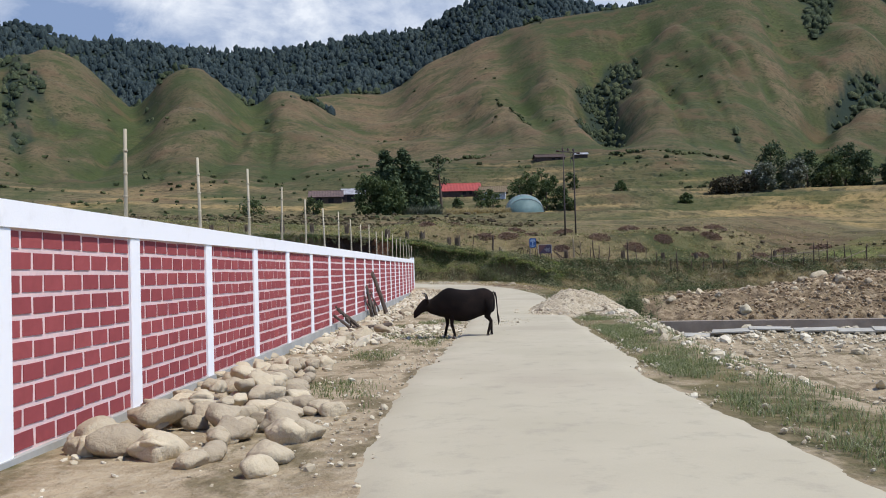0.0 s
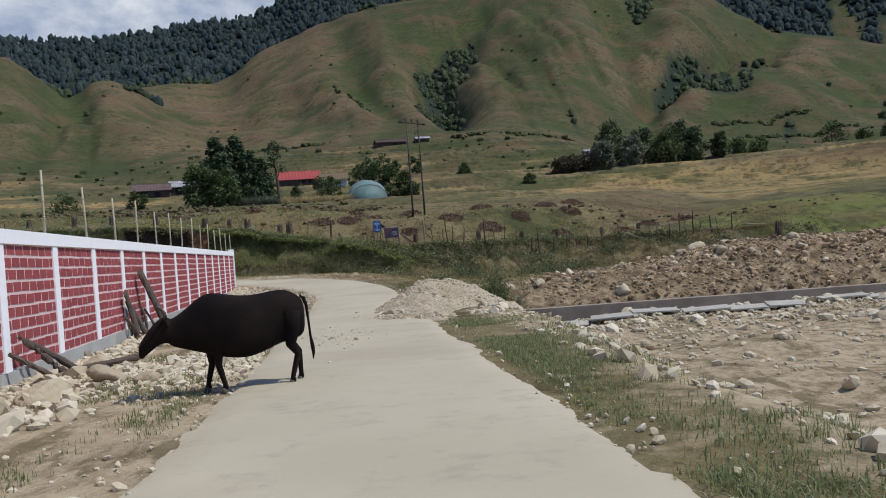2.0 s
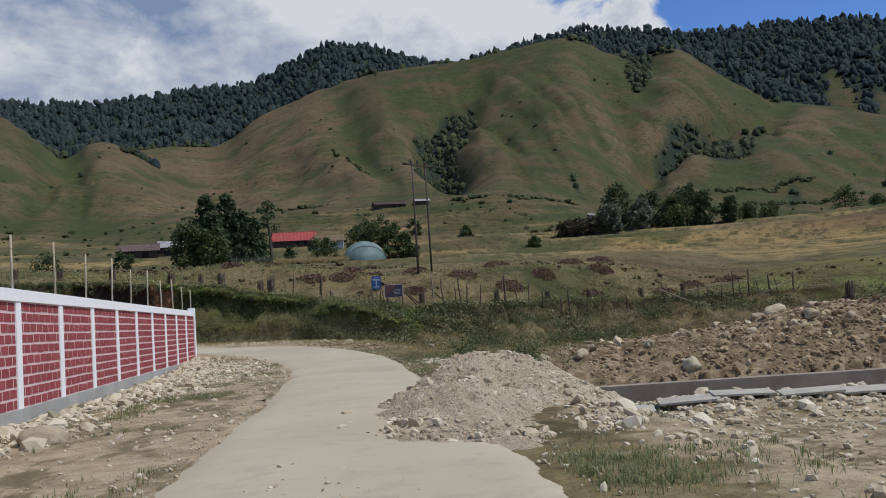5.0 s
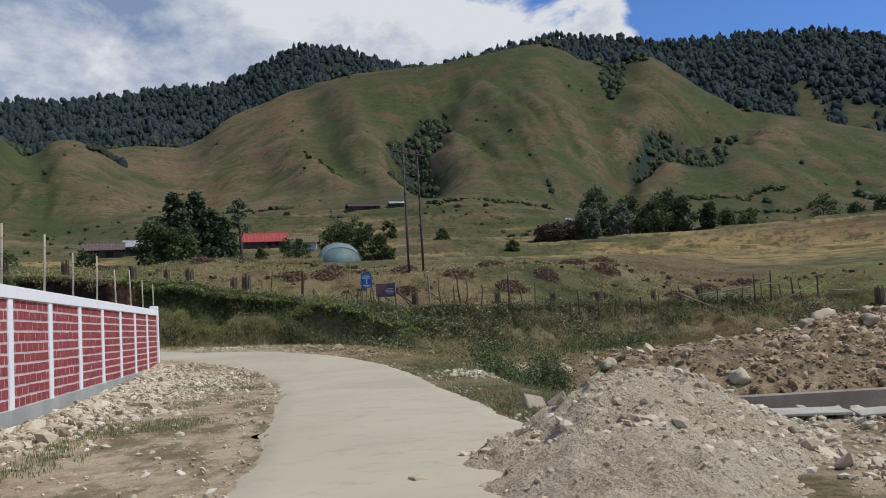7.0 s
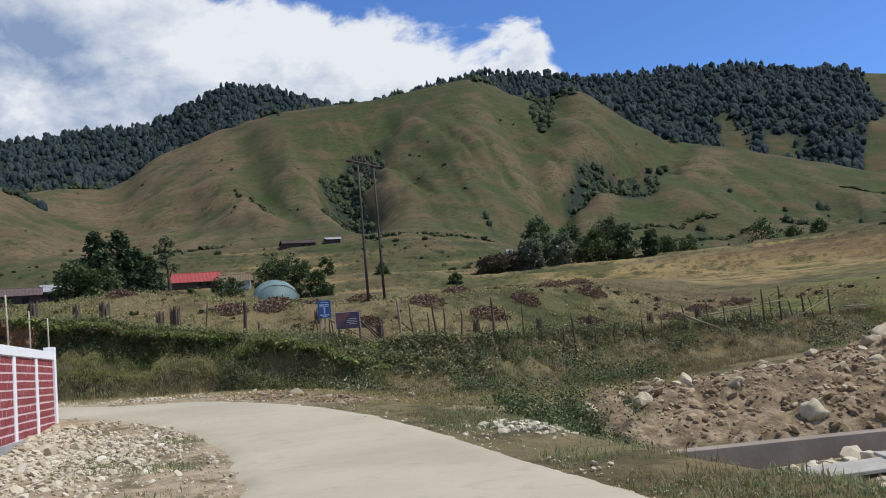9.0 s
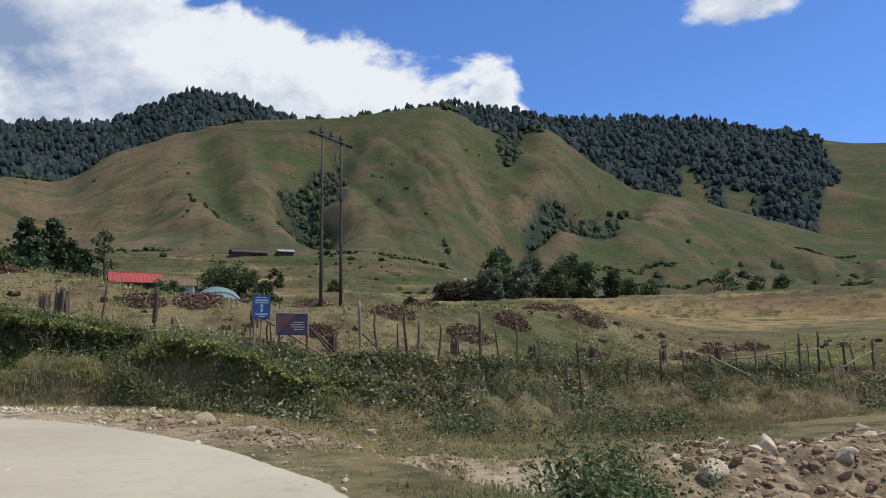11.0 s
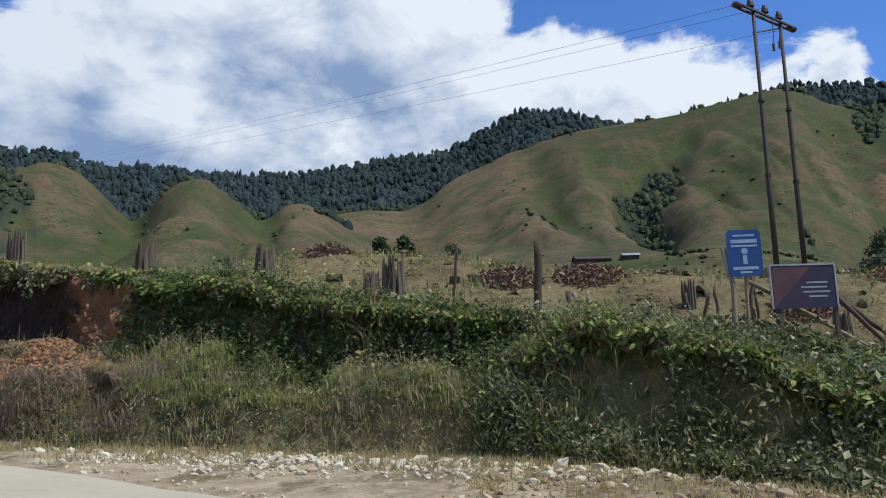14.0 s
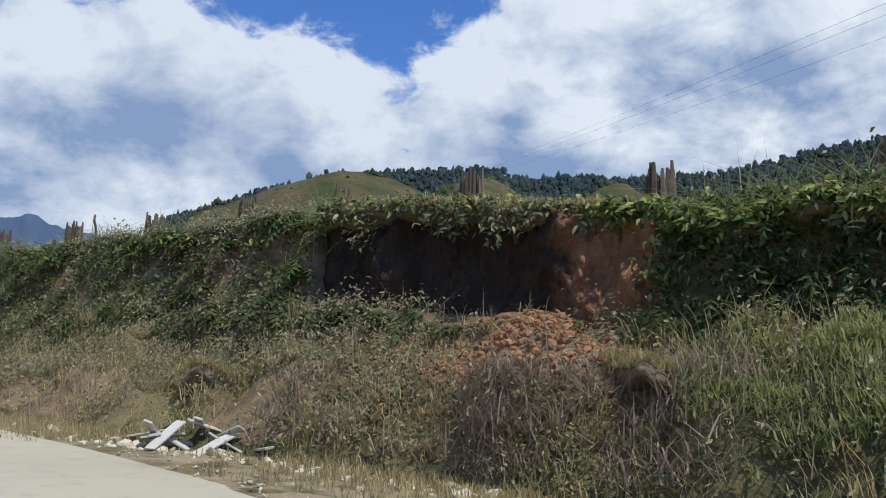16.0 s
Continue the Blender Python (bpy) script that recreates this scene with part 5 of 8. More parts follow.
    p = p[k > 0.0]
    p = p[rng.random(len(p)) < np.where(p[:, 0] < -9.5, 0.5, 1.0)]
    q = np.repeat(p, 11, 0)
    q = q + rng.normal(0, 1, q.shape) * np.array([0.13, 0.07, 0.22]) + np.array([0, -0.12, 0.0])
    tagged(leaf_mesh("bank_herb", q, rng, (0.02, 0.066), MAT_HERB, (0.3, -0.5, 0.75), 0.8, 2.0), "grey-green herbs on the steep part of the bank", "herbs", kind="stuff")
    p = bank_points(rng, 1800, 3.2, 9.8, 0.06, 0.62)
    p = p[vnoise(p[:, 0] / 0.6, p[:, 2] / 0.6, 68) > -0.05]
    q = np.repeat(p, 12, 0)
    q = q + rng.normal(0, 1, q.shape) * np.array([0.15, 0.07, 0.20]) + np.array([-0.04, -0.12, 0.0])
    tagged(leaf_mesh("steep_herb", q, rng, (0.02, 0.068), MAT_HERB, (0.2, -0.6, 0.65), 0.8, 2.1), "dark leafy herbs hanging down the steep bank by the signs", "herbs", kind="stuff")
    q = np.repeat(bank_points(rng, 1500, -4.7, 4.2, 0.60, 0.82), 10, 0)
    q = q + rng.normal(0, 1, q.shape) * np.array([0.14, 0.07, 0.20]) + np.array([0, -0.12, 0.05])
    tagged(leaf_mesh("face_leaf", q, rng, (0.022, 0.075), MAT_FERN, (0.2, -0.6, 0.65), 0.7, 2.2), "dark green leaves over the shaded face above the bench", "herbs", kind="stuff")
    x = rng.normal(1.1, 0.10, 6)
    p = on_land(x, foot_y(x) + 0.70 * bank_w(x)) + np.array([0, -0.1, 0.25])
    tagged(tuft_mesh("sedge_clump", p, rng, 7, (0.4, 0.75), (0.014, 0.026), 0.05, MAT_DRYGRASS, 1.3), "clump of pale arching strap leaves under the bank's edge", "sedge", kind="stuff")
    p = bank_points(rng, 1100, 3.0, 9.8, 0.04, 0.70)
    tagged(tuft_mesh("steep_grass", p, rng, 8, (0.18, 0.55), (0.012, 0.030), 0.08, MAT_GREENGRASS, 1.5), "strap-leaved grass drooping down the steep bank", "grass", kind="stuff")
    x = rng.uniform(-4.7, 3.6, 3600)
    p = on_land(x, foot_y(x) + rng.uniform(0.17, 0.66, 3600) * bank_w(x))
    tagged(tuft_mesh("bench_grass", patchy(p, rng, 1.4, 118, -0.5, 0.2), rng, 9, (0.04, 0.17), (0.010, 0.022), 0.11, MAT_FRESHGRASS, 1.0), "fresh short green grass on the bank's bench", "grass", kind="stuff")
    p = bank_points(rng, 2600, -28, -9, 0.60, 1.0)
    p = p[vnoise(p[:, 0] / 0.8, p[:, 2] / 0.8, 66) > -0.15]
    q = np.repeat(p, 9, 0)
    q = q + rng.normal(0, 1, q.shape) * np.array([0.13, 0.08, 0.18]) + np.array([0, -0.10, 0.04])
    tagged(leaf_mesh("dry_herb", q, rng, (0.014, 0.046), MAT_WEED, (0.3, -0.5, 0.75), 0.8, 2.8), "dry grey-brown herbs on the steep part of the bank", "herbs", kind="stuff")
    p = bank_points(rng, 1500, -28, 9, 0.72, 0.97)
    p = p[vnoise(p[:, 0] / 0.8, p[:, 1] / 0.8, 65) > 0.0]
    tagged(tuft_mesh("hanging_grass", p + np.array([0, -0.05, 0]), rng, 9, (0.25, 0.7), (0.010, 0.020), 0.07, MAT_GREENGRASS, 1.5), "long grass hanging over the bank's edge", "grass", kind="stuff")
    # dead brush at the foot of the slip
    x = np.r_[rng.normal(-6.2, 0.5, 120), rng.normal(-4.2, 0.5, 60), rng.normal(-9.3, 0.4, 30)]
    t = rng.uniform(0.04, 0.34, len(x))
    p = on_land(x, foot_y(x) + t * bank_w(x)) + np.array([0, 0, 0.1])
    tagged(tuft_mesh("dead_brush", p, rng, 12, (0.15, 0.5), (0.010, 0.024), 0.14, MAT_BRUSH, 1.6), "tangle of dead brown stalks under the slip", "dead brush", kind="stuff")
    p = bank_points(rng, 900, -28, 12, 0.6, 1.0)
    tagged(frond_mesh("bank_fern", np.repeat(p, 3, 0) + np.array([0, 0, 0.06]), rng, (0.3, 0.75), MAT_FERN), "green and yellowing ferns on the bank", "fern", kind="stuff")
    # the lower slope further right
    p = bank_points(rng, 5000, 9, 44, -0.25, 1.0, False)
    tagged(tuft_mesh("slope_grass", patchy(p, rng, 2.4, 5, -0.6, 0.2), rng, 7, (0.10, 0.34), (0.012, 0.026), 0.09, MAT_SLOPEGRASS, 1.0), "dry brown grass on the slope below the fence", "grass", kind="stuff")
    tagged(tuft_mesh("slope_green_grass", patchy(p, rng, 2.0, 7, 0.0, 0.5), rng, 6, (0.12, 0.34), (0.012, 0.026), 0.1, MAT_GREENGRASS, 0.9), "green grass on the slope below the fence", "grass", kind="stuff")
    p = patchy(bank_points(rng, 5000, 7, 46, -0.1, 0.95, False), rng, 2.0, 19, 0.0, 0.35)
    q = np.repeat(p, 9, 0) + rng.normal(0, 1, (len(p) * 9, 3)) * np.array([0.22, 0.22, 0.14]) + np.array([0, 0, 0.16])
    tagged(leaf_mesh("slope_shrub", q, rng, (0.05, 0.12), MAT_HERB, (0.2, -0.3, 0.85), 0.7), "low leafy shrubs on the slope", "shrub", kind="stuff")
    p = patchy(bank_points(rng, 2600, 9, 37, 0.45, 1.0, False), rng, 1.3, 28, -0.35, 0.15)
    q = np.repeat(p, 12, 0) + rng.normal(0, 1, (len(p) * 12, 3)) * np.array([0.20, 0.18, 0.15]) + np.array([0, 0, 0.20])
    tagged(leaf_mesh("slope_undergrowth", q, rng, (0.03, 0.085), MAT_SHRUB, (0.2, -0.4, 0.8), 0.8, 1.9), "dark undergrowth along the foot of the fence", "shrub", kind="stuff")
    p = patchy(bank_points(rng, 3000, 7, 46, 0.0, 1.0, False), rng, 1.7, 27, -0.1, 0.35)
    tagged(leaf_mesh("slope_weed", weed_points(p, rng), rng, (0.035, 0.08), MAT_WEED, (0.2, -0.3, 0.8), 0.9, 1.8), "brown weeds on the slope", "weeds", kind="stuff")


def weed_points(p, rng):
    p = patchy(p, rng, 1.1, 15, -0.3, 0.3)
    q = np.repeat(p, 12, 0)
    return q + rng.normal(0, 1, q.shape) * np.array([0.11, 0.11, 0.13]) + np.array([0, 0, 0.14])


def build_field_plants():
    rng = np.random.default_rng(33)
    n = 14000
    x = rng.uniform(-36, 50, n)
    back = rng.exponential(9, n)
    y = foot_y(x) + bank_w(x) + back
    p = on_land(x, y)[(back < 32) & (x - 2 < 0.73 * (y - 40))]
    heath = p[:, 0] > 9 + 2 * vnoise(p[:, 0] / 3, p[:, 1] / 3, 77)
    tagged(tuft_mesh("field_heath", patchy(p[heath], rng, 1.6, 16, -0.7, 0.3), rng, 4, (0.07, 0.28), (0.015, 0.032), 0.13, MAT_SLOPEGRASS, 0.9), "rough brown grass on the field behind the fence", "grass", kind="stuff")
    p = p[~heath]
    tagged(tuft_mesh("field_grass", patchy(p, rng, 1.6, 14, -0.7, 0.3), rng, 4, (0.07, 0.28), (0.015, 0.032), 0.13, MAT_FIELDGRASS, 0.9), "dry yellow grass on the field above the bank", "grass", kind="stuff")
    tagged(tuft_mesh("field_green_grass", patchy(p[::2], rng, 3.0, 13, -0.1, 0.4), rng, 6, (0.15, 0.4), (0.018, 0.034), 0.13, MAT_GREENGRASS), "green grass on the field above the bank", "grass", kind="stuff")
    x = 50 - 80 * rng.random(6500) ** 0.75
    y = foot_y(x) + bank_w(x) + rng.exponential(7, 6500) - 0.3
    x2 = rng.uniform(0.5, 13, 2200)
    x, y = np.r_[x, x2], np.r_[y, foot_y(x2) + rng.uniform(0.48, 1.05, 2200) * bank_w(x2)]
    p = on_land(x, y)
    p = p[vnoise(p[:, 0] / 1.1, p[:, 1] / 1.1, 114) + 0.4 * vnoise(p[:, 0] / 4, p[:, 1] / 4, 115) > -0.05]
    q = np.repeat(p, 7, 0)
    q = q + rng.normal(0, 1, q.shape) * np.array([0.16, 0.16, 0.06]) + np.array([0, 0, 0.10])
    tagged(leaf_mesh("field_weed", q, rng, (0.04, 0.11), MAT_YELLOWWEED, (0.3, -0.2, 0.9), 0.6, 1.9), "low yellowing weeds over the field's edge", "weeds", kind="stuff")


def build_verge_plants():
    rng = np.random.default_rng(44)
    # right of the road
    n = 10000
    y = rng.uniform(3, 66, n)
    x = road_right(y) + rng.gamma(1.4, np.where(y < 36, 0.48, 0.85), n) + 0.05
    heap = (np.hypot((x - 4.9) / 1.9, (y - 33.6) / 2.6) < 1) | (np.hypot((x - 6.9) / 1.9, (y - 37.9) / 1.5) < 1)
    p = on_land(x, y)[~heap]
    p = p[rng.random(len(p)) < np.where((p[:, 1] > 29.5) & (p[:, 1] < 36), 0.25, 1.0)]
    tagged(tuft_mesh("verge_grass", patchy(p[p[:, 1] < 38], rng, 1.6, 29, -0.6, 0.2), rng, 9, (0.04, 0.13), (0.006, 0.013), 0.06, MAT_GREENGRASS, 1.0), "short green grass along the road's edge", "grass", kind="stuff")
    q = p[(p[:, 1] >= 38) & (p[:, 1] < 58 - 4 * rng.random(len(p)))]
    tagged(tuft_mesh("verge_tuft", patchy(q, rng, 2.0, 30, -0.6, 0.2), rng, 8, (0.04, 0.14), (0.008, 0.016), 0.08, MAT_GREENGRASS, 1.0), "green grass on the verge before the bend", "grass", kind="stuff")
    tagged(tuft_mesh("verge_straw", patchy(q[::2], rng, 1.5, 32, 0.0, 0.4), rng, 6, (0.05, 0.18), (0.008, 0.016), 0.08, MAT_SLOPEGRASS, 1.0), "dry grass on the verge before the bend", "grass", kind="stuff")
    # leafy shrubs where the verge falls to the stream
    u = 0.12 + 0.88 * rng.random(1500)
    x, y = np.r_[9.2 + 4.9 * u + rng.normal(0, 0.75, 1500), rng.uniform(12.5, 24, 240)], np.r_[53.2 + 9.4 * u + rng.normal(0, 0.75, 1500), np.zeros(240)]
    y[1500:] = foot_y(x[1500:]) + rng.normal(0.0, 0.45, 240)
    k = (x > road_right(y) + 1.2) & (vnoise(x / 1.1, y / 1.1, 97) > -0.1)
    p2 = on_land(x[k], y[k])
    q = np.repeat(p2 - np.array([0, 0, 0.12]) + np.array([0, 0, 1.0]) * (np.where(p2[:, 1] > 66, 0.15, 0.45 + 0.75 * sstep(p2[:, 1], 54, 57.5)) * rng.random(len(p2)) ** 0.8)[:, None], 30, 0) + rng.normal(0, 1, (len(p2) * 30, 3)) * np.array([0.20, 0.20, 0.19]) + np.array([0, 0, 0.36])
    tagged(leaf_mesh("verge_shrub", q, rng, (0.026, 0.075), MAT_SHRUB, (0.2, -0.3, 0.85), 0.8, 1.9), "leafy green shrubs between verge and stream", "shrub", kind="stuff")
    # foot of the bank, and between road and wall
    x = rng.uniform(-22, 9, 3600)
    y = foot_y(x) - np.minimum(rng.gamma(1.3, 0.5, 3600), 1.9)
    p = on_land(x, y)
    tagged(tuft_mesh("foot_grass", patchy(p, rng, 1.6, 35, -0.5, 0.4), rng, 7, (0.06, 0.22), (0.008, 0.018), 0.07, MAT_DRYGRASS), "short dry grass at the foot of the bank", "grass", kind="stuff")
    y = rng.uniform(6, 58, 9000)
    x = wall_x(y) + rng.uniform(1.6, 4.2, 9000)
    p = on_land(x, y)
    edge = np.interp(p[:, 1], [c[1] for c in CENTRE[:9]], [c[0] for c in CENTRE[:9]]) - 2.0
    p = p[p[:, 0] < edge]
    tagged(tuft_mesh("roadside_grass", patchy(p, rng, 1.7, 37, 0.0, 0.5), rng, 8, (0.03, 0.10), (0.006, 0.014), 0.06, MAT_GREENGRASS), "thin trodden grass between wall and road", "grass", kind="stuff")


def build_lip(x0, x1, rim, reach, seed, leafy):
    """Turf that overhangs the steep part of the bank between x0 and x1."""
    n = 60
    x = np.linspace(x0, x1, n)
    edge = foot_y(x) + rim * bank_w(x)
    out = reach + 0.18 * fbm(x / 0.5, x * 0, 3, 5)
    out = out * sstep(x, x0, x0 + 0.7) * sstep(x, x1, x1 - 0.8) * (0.75 + 0.5 * np.abs(vnoise(x / 0.8, x * 0, 6))) + 0.05
    zt = land(x, edge + 0.25)[0]
    ring = []
    for u, dz in ((-0.5, -0.03), (0.0, -0.04), (0.55, -0.08), (0.95, -0.15), (1.0, -0.20), (0.85, -0.26), (0.4, -0.34), (-0.4, -0.5)):
        ring.append(np.c_[x, edge - out * u + 0.25 * (u < 0), zt + dz + 0.05 * fbm(x / 0.3, x * 0 + u, 2, 9)])
    v = np.stack(ring, 1)
    m = v.shape[1]
    i = np.arange(n - 1)[:, None] * m + np.arange(m - 1)[None]
    f = np.stack([i, i + m, i + m + 1, i + 1], -1).reshape(-1, 4)
    ob = mesh_from("turf_overhang", v.reshape(-1, 3), f, MAT_DARKSOIL, smooth=True)
    tagged(ob, "overhanging edge of turf and dark soil", "turf edge")
    g = np.random.default_rng(seed)
    many, trail, roots = int(165 * (x1 - x0)), int(310 * (x1 - x0)), int(9 * (x1 - x0))
    k = g.integers(0, n, many)
    p = np.c_[x[k] + g.normal(0, 0.05, many), edge[k] - out[k] * g.uniform(-0.3, 1.05, many), zt[k] + 0.05]
    tagged(tuft_mesh("overhang_grass", p - np.array([0, 0, 0.08]), g, 6, (0.04, 0.15), (0.010, 0.02), 0.05, MAT_DRYGRASS, 1.0), "dry grass on the overhanging turf", "grass", kind="stuff")
    # leaves trail from the edge in uneven curtains
    if leafy:
        d = np.abs(vnoise(x / 0.45, x * 0, 7)) ** 1.5
        kk = g.integers(0, n, trail)
        kk = kk[g.random(trail) < 0.25 + d[kk]]
        drop = g.random(len(kk)) * (0.10 + 0.75 * d[kk])
        c = np.c_[x[kk] + g.normal(0, 0.06, len(kk)), edge[kk] - out[kk] * g.uniform(0.85, 1.08, len(kk)) - 0.03, zt[kk] - drop]
        tagged(leaf_mesh("trailing_leaf", c, g, (0.025, 0.075), MAT_HERB, (0.2, -0.7, 0.5), 0.5, 2.2, True), "leaves trailing down from the overhanging turf", "creeper", kind="stuff")
        q = np.repeat(p[:leafy], 8, 0) + g.normal(0, 1, (leafy * 8, 3)) * np.array([0.15, 0.12, 0.06]) + np.array([0, -0.10, -0.12])
        tagged(leaf_mesh("overhang_creeper", q, g, (0.03, 0.09), MAT_LEAF, (0.2, -0.4, 0.85), 0.5, 2.1, True), "green creeper on the overhanging turf", "creeper", kind="stuff")
    r = np.c_[x[k[:roots]], edge[k[:roots]] - out[k[:roots]] * g.uniform(0.3, 1.0, roots), zt[k[:roots]] - 0.2]
    hang = tuft_mesh("hanging_root", r * np.array([1, 1, -1]), g, 2, (0.06, 0.45), (0.005, 0.011), 0.05, MAT_BRUSH, 0.5)
    co = np.empty(len(hang.data.vertices) * 3, np.float32)
    hang.data.vertices.foreach_get("co", co)
    co = co.reshape(-1, 3)
    co[:, 2] *= -1
    hang.data.vertices.foreach_set("co", co.ravel())
    tagged(hang, "roots hanging from the overhanging turf", "roots", kind="stuff")


def scarp_build(n, w):
    sep = n.node("ShaderNodeSeparateXYZ")
    n.put(sep.inputs[0], w)
    a, b = n.noise(w, 2.2, 6, 0.65), n.noise(w, 12.0, 4, 0.7)
    # the near-black tone puts the overhang's shade into the earth's colour
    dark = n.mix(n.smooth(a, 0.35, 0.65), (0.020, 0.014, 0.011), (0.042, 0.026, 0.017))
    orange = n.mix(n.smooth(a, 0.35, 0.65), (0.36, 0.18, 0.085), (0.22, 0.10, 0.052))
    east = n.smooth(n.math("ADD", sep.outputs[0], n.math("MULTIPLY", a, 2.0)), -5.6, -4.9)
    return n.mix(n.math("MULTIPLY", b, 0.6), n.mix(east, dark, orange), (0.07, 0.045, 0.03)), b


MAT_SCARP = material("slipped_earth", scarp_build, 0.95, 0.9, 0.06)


def build_scarp():
    """The raw earth face left by the slip, grooved and uneven."""
    n, m = 230, 62
    x = np.linspace(-11.6, -4.2, n)[:, None]
    u = np.linspace(0, 1, m)[None]
    ends = sstep(x, -11.6, -10.7) * sstep(x, -4.2, -5.0)
    w, yf = bank_w(x), foot_y(x)
    lo = land(x[:, 0], (yf + 0.66 * w)[:, 0])[0][:, None] - 0.15
    hi = land(x[:, 0], (yf + 1.02 * w)[:, 0])[0][:, None] - 0.02
    groove = 0.18 * fbm(x / 0.8, u * 2.2, 3, 71) + 0.09 * fbm(x / 0.22, u * 6.0, 4, 72) + 0.06 * np.abs(vnoise(x / 0.4, u * 4.0, 73))
    y = yf + w * (0.76 + 0.11 * u**0.5) - groove * ends + 0.55 * (1 - ends) * u
    z = lo + (hi - lo) * u + 0 * x
    v = np.stack([np.broadcast_to(x, z.shape), y, z], -1)
    i = np.arange(n - 1)[:, None] * m + np.arange(m - 1)[None]
    f = np.stack([i, i + m, i + m + 1, i + 1], -1).reshape(-1, 4)
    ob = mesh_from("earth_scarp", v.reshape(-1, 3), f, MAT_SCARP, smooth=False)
    return tagged(ob, "raw brown and orange earth face of the slip, with painted shade", "earth face", kind="structure")


build_bank_plants()
build_scarp()
build_lip(-11.4, -6.0, 0.95, 0.80, 3, 110)
build_lip(-6.9, -4.3, 0.95, 0.40, 6, 60)
build_lip(-12.9, -11.4, 0.37, 0.50, 7, 0)
build_lip(-5.0, -3.6, 0.41, 0.45, 8, 0)
build_lip(-4.6, 3.6, 0.80, 0.46, 4, 500)
build_lip(3.6, 10.0, 0.46, 0.55, 5, 460)
build_field_plants()
build_verge_plants()

# ---------------------------------------------------------------- stones
def stone_bm(rng, rx, ry, rz, level=2, rough=0.16):
    bm = bmesh.new()
    bmesh.ops.create_icosphere(bm, subdivisions=level, radius=1.0)
    off = Vector((rng.uniform(-50, 50), rng.uniform(-50, 50), rng.uniform(-50, 50)))
    cuts = [(Vector((rng.gauss(0, 1), rng.gauss(0, 1), rng.gauss(0, 1))).normalized(), rng.uniform(0.55, 0.85)) for _ in range(7)]
    for v in bm.verts:
        c = v.co.copy()
        for nrm, d in cuts:
            over = c.dot(nrm) - d
            if over > 0:
                c -= nrm * over * 0.85
        c *= 1 + rough * noise.noise(v.co * 1.3 + off) + rough * 0.7 * noise.noise(v.co * 3.0 + off)
        v.co = Vector((c.x * rx, c.y * ry, c.z * rz))
    return bm


def boulder(rng, x, y, r, sink=0.3, lift=0.0, label="rounded river boulder", group="boulders", mat=None, flat=0.7, rough=0.16):
    bm = stone_bm(rng, r * rng.uniform(0.9, 1.3), r * rng.uniform(0.8, 1.1), r * flat * rng.uniform(0.8, 1.15), 3, rough)
    bm.transform(Matrix.Translation((x, y, spot(x, y) + r * flat * (1 - sink * 2) * 0.8 + lift)) @ Euler((rng.uniform(-0.3, 0.3), rng.uniform(-0.3, 0.3), rng.uniform(0, 6.28))).to_matrix().to_4x4())
    return tagged(part("boulder", bm, mat or MAT_BOULDER, smooth=True), label, "boulder", group)


STONE_KINDS = []


def stone_field(name, pts, size, rng, material_, label, sink=0.25):
    """Many small stones joined in one mesh of kind stuff."""
    if not STONE_KINDS:
        pr = random.Random(3)
        for k in range(6):
            bm = stone_bm(pr, 1, pr.uniform(0.7, 0.95), pr.uniform(0.5, 0.75), 1, 0.22)
            STONE_KINDS.append((np.array([v.co[:] for v in bm.verts]), np.array([[v.index for v in f.verts] for f in bm.faces])))
            bm.free()
    n = len(pts)
    s = np.clip(rng.lognormal(math.log(size[0]), size[1], n), size[0] * 0.35, size[0] * 4)
    a, tilt = rng.uniform(0, 6.283, n), rng.normal(0, 0.3, (n, 2))
    kind = rng.integers(0, len(STONE_KINDS), n)
    vs, fs, base = [], [], 0
    for k, (kv, kf) in enumerate(STONE_KINDS):
        i = np.where(kind == k)[0]
        if not len(i):
            continue
        c, sn = np.cos(a[i])[:, None], np.sin(a[i])[:, None]
        x, y, z = kv[None, :, 0] * c - kv[None, :, 1] * sn, kv[None, :, 0] * sn + kv[None, :, 1] * c, kv[None, :, 2] + kv[None, :, 0] * tilt[i, :1] + kv[None, :, 1] * tilt[i, 1:]
        v = np.stack([x, y, z + 0.6 - sink * 2], -1) * s[i][:, None, None] + pts[i][:, None]
        vs.append(v.reshape(-1, 3))
        fs.append((kf[None] + (np.arange(len(i)) * len(kv))[:, None, None] + base).reshape(-1, 3))
        base += len(i) * len(kv)
    return tagged(mesh_from(name, np.concatenate(vs), np.concatenate(fs), material_), label, "stones", kind="stuff")


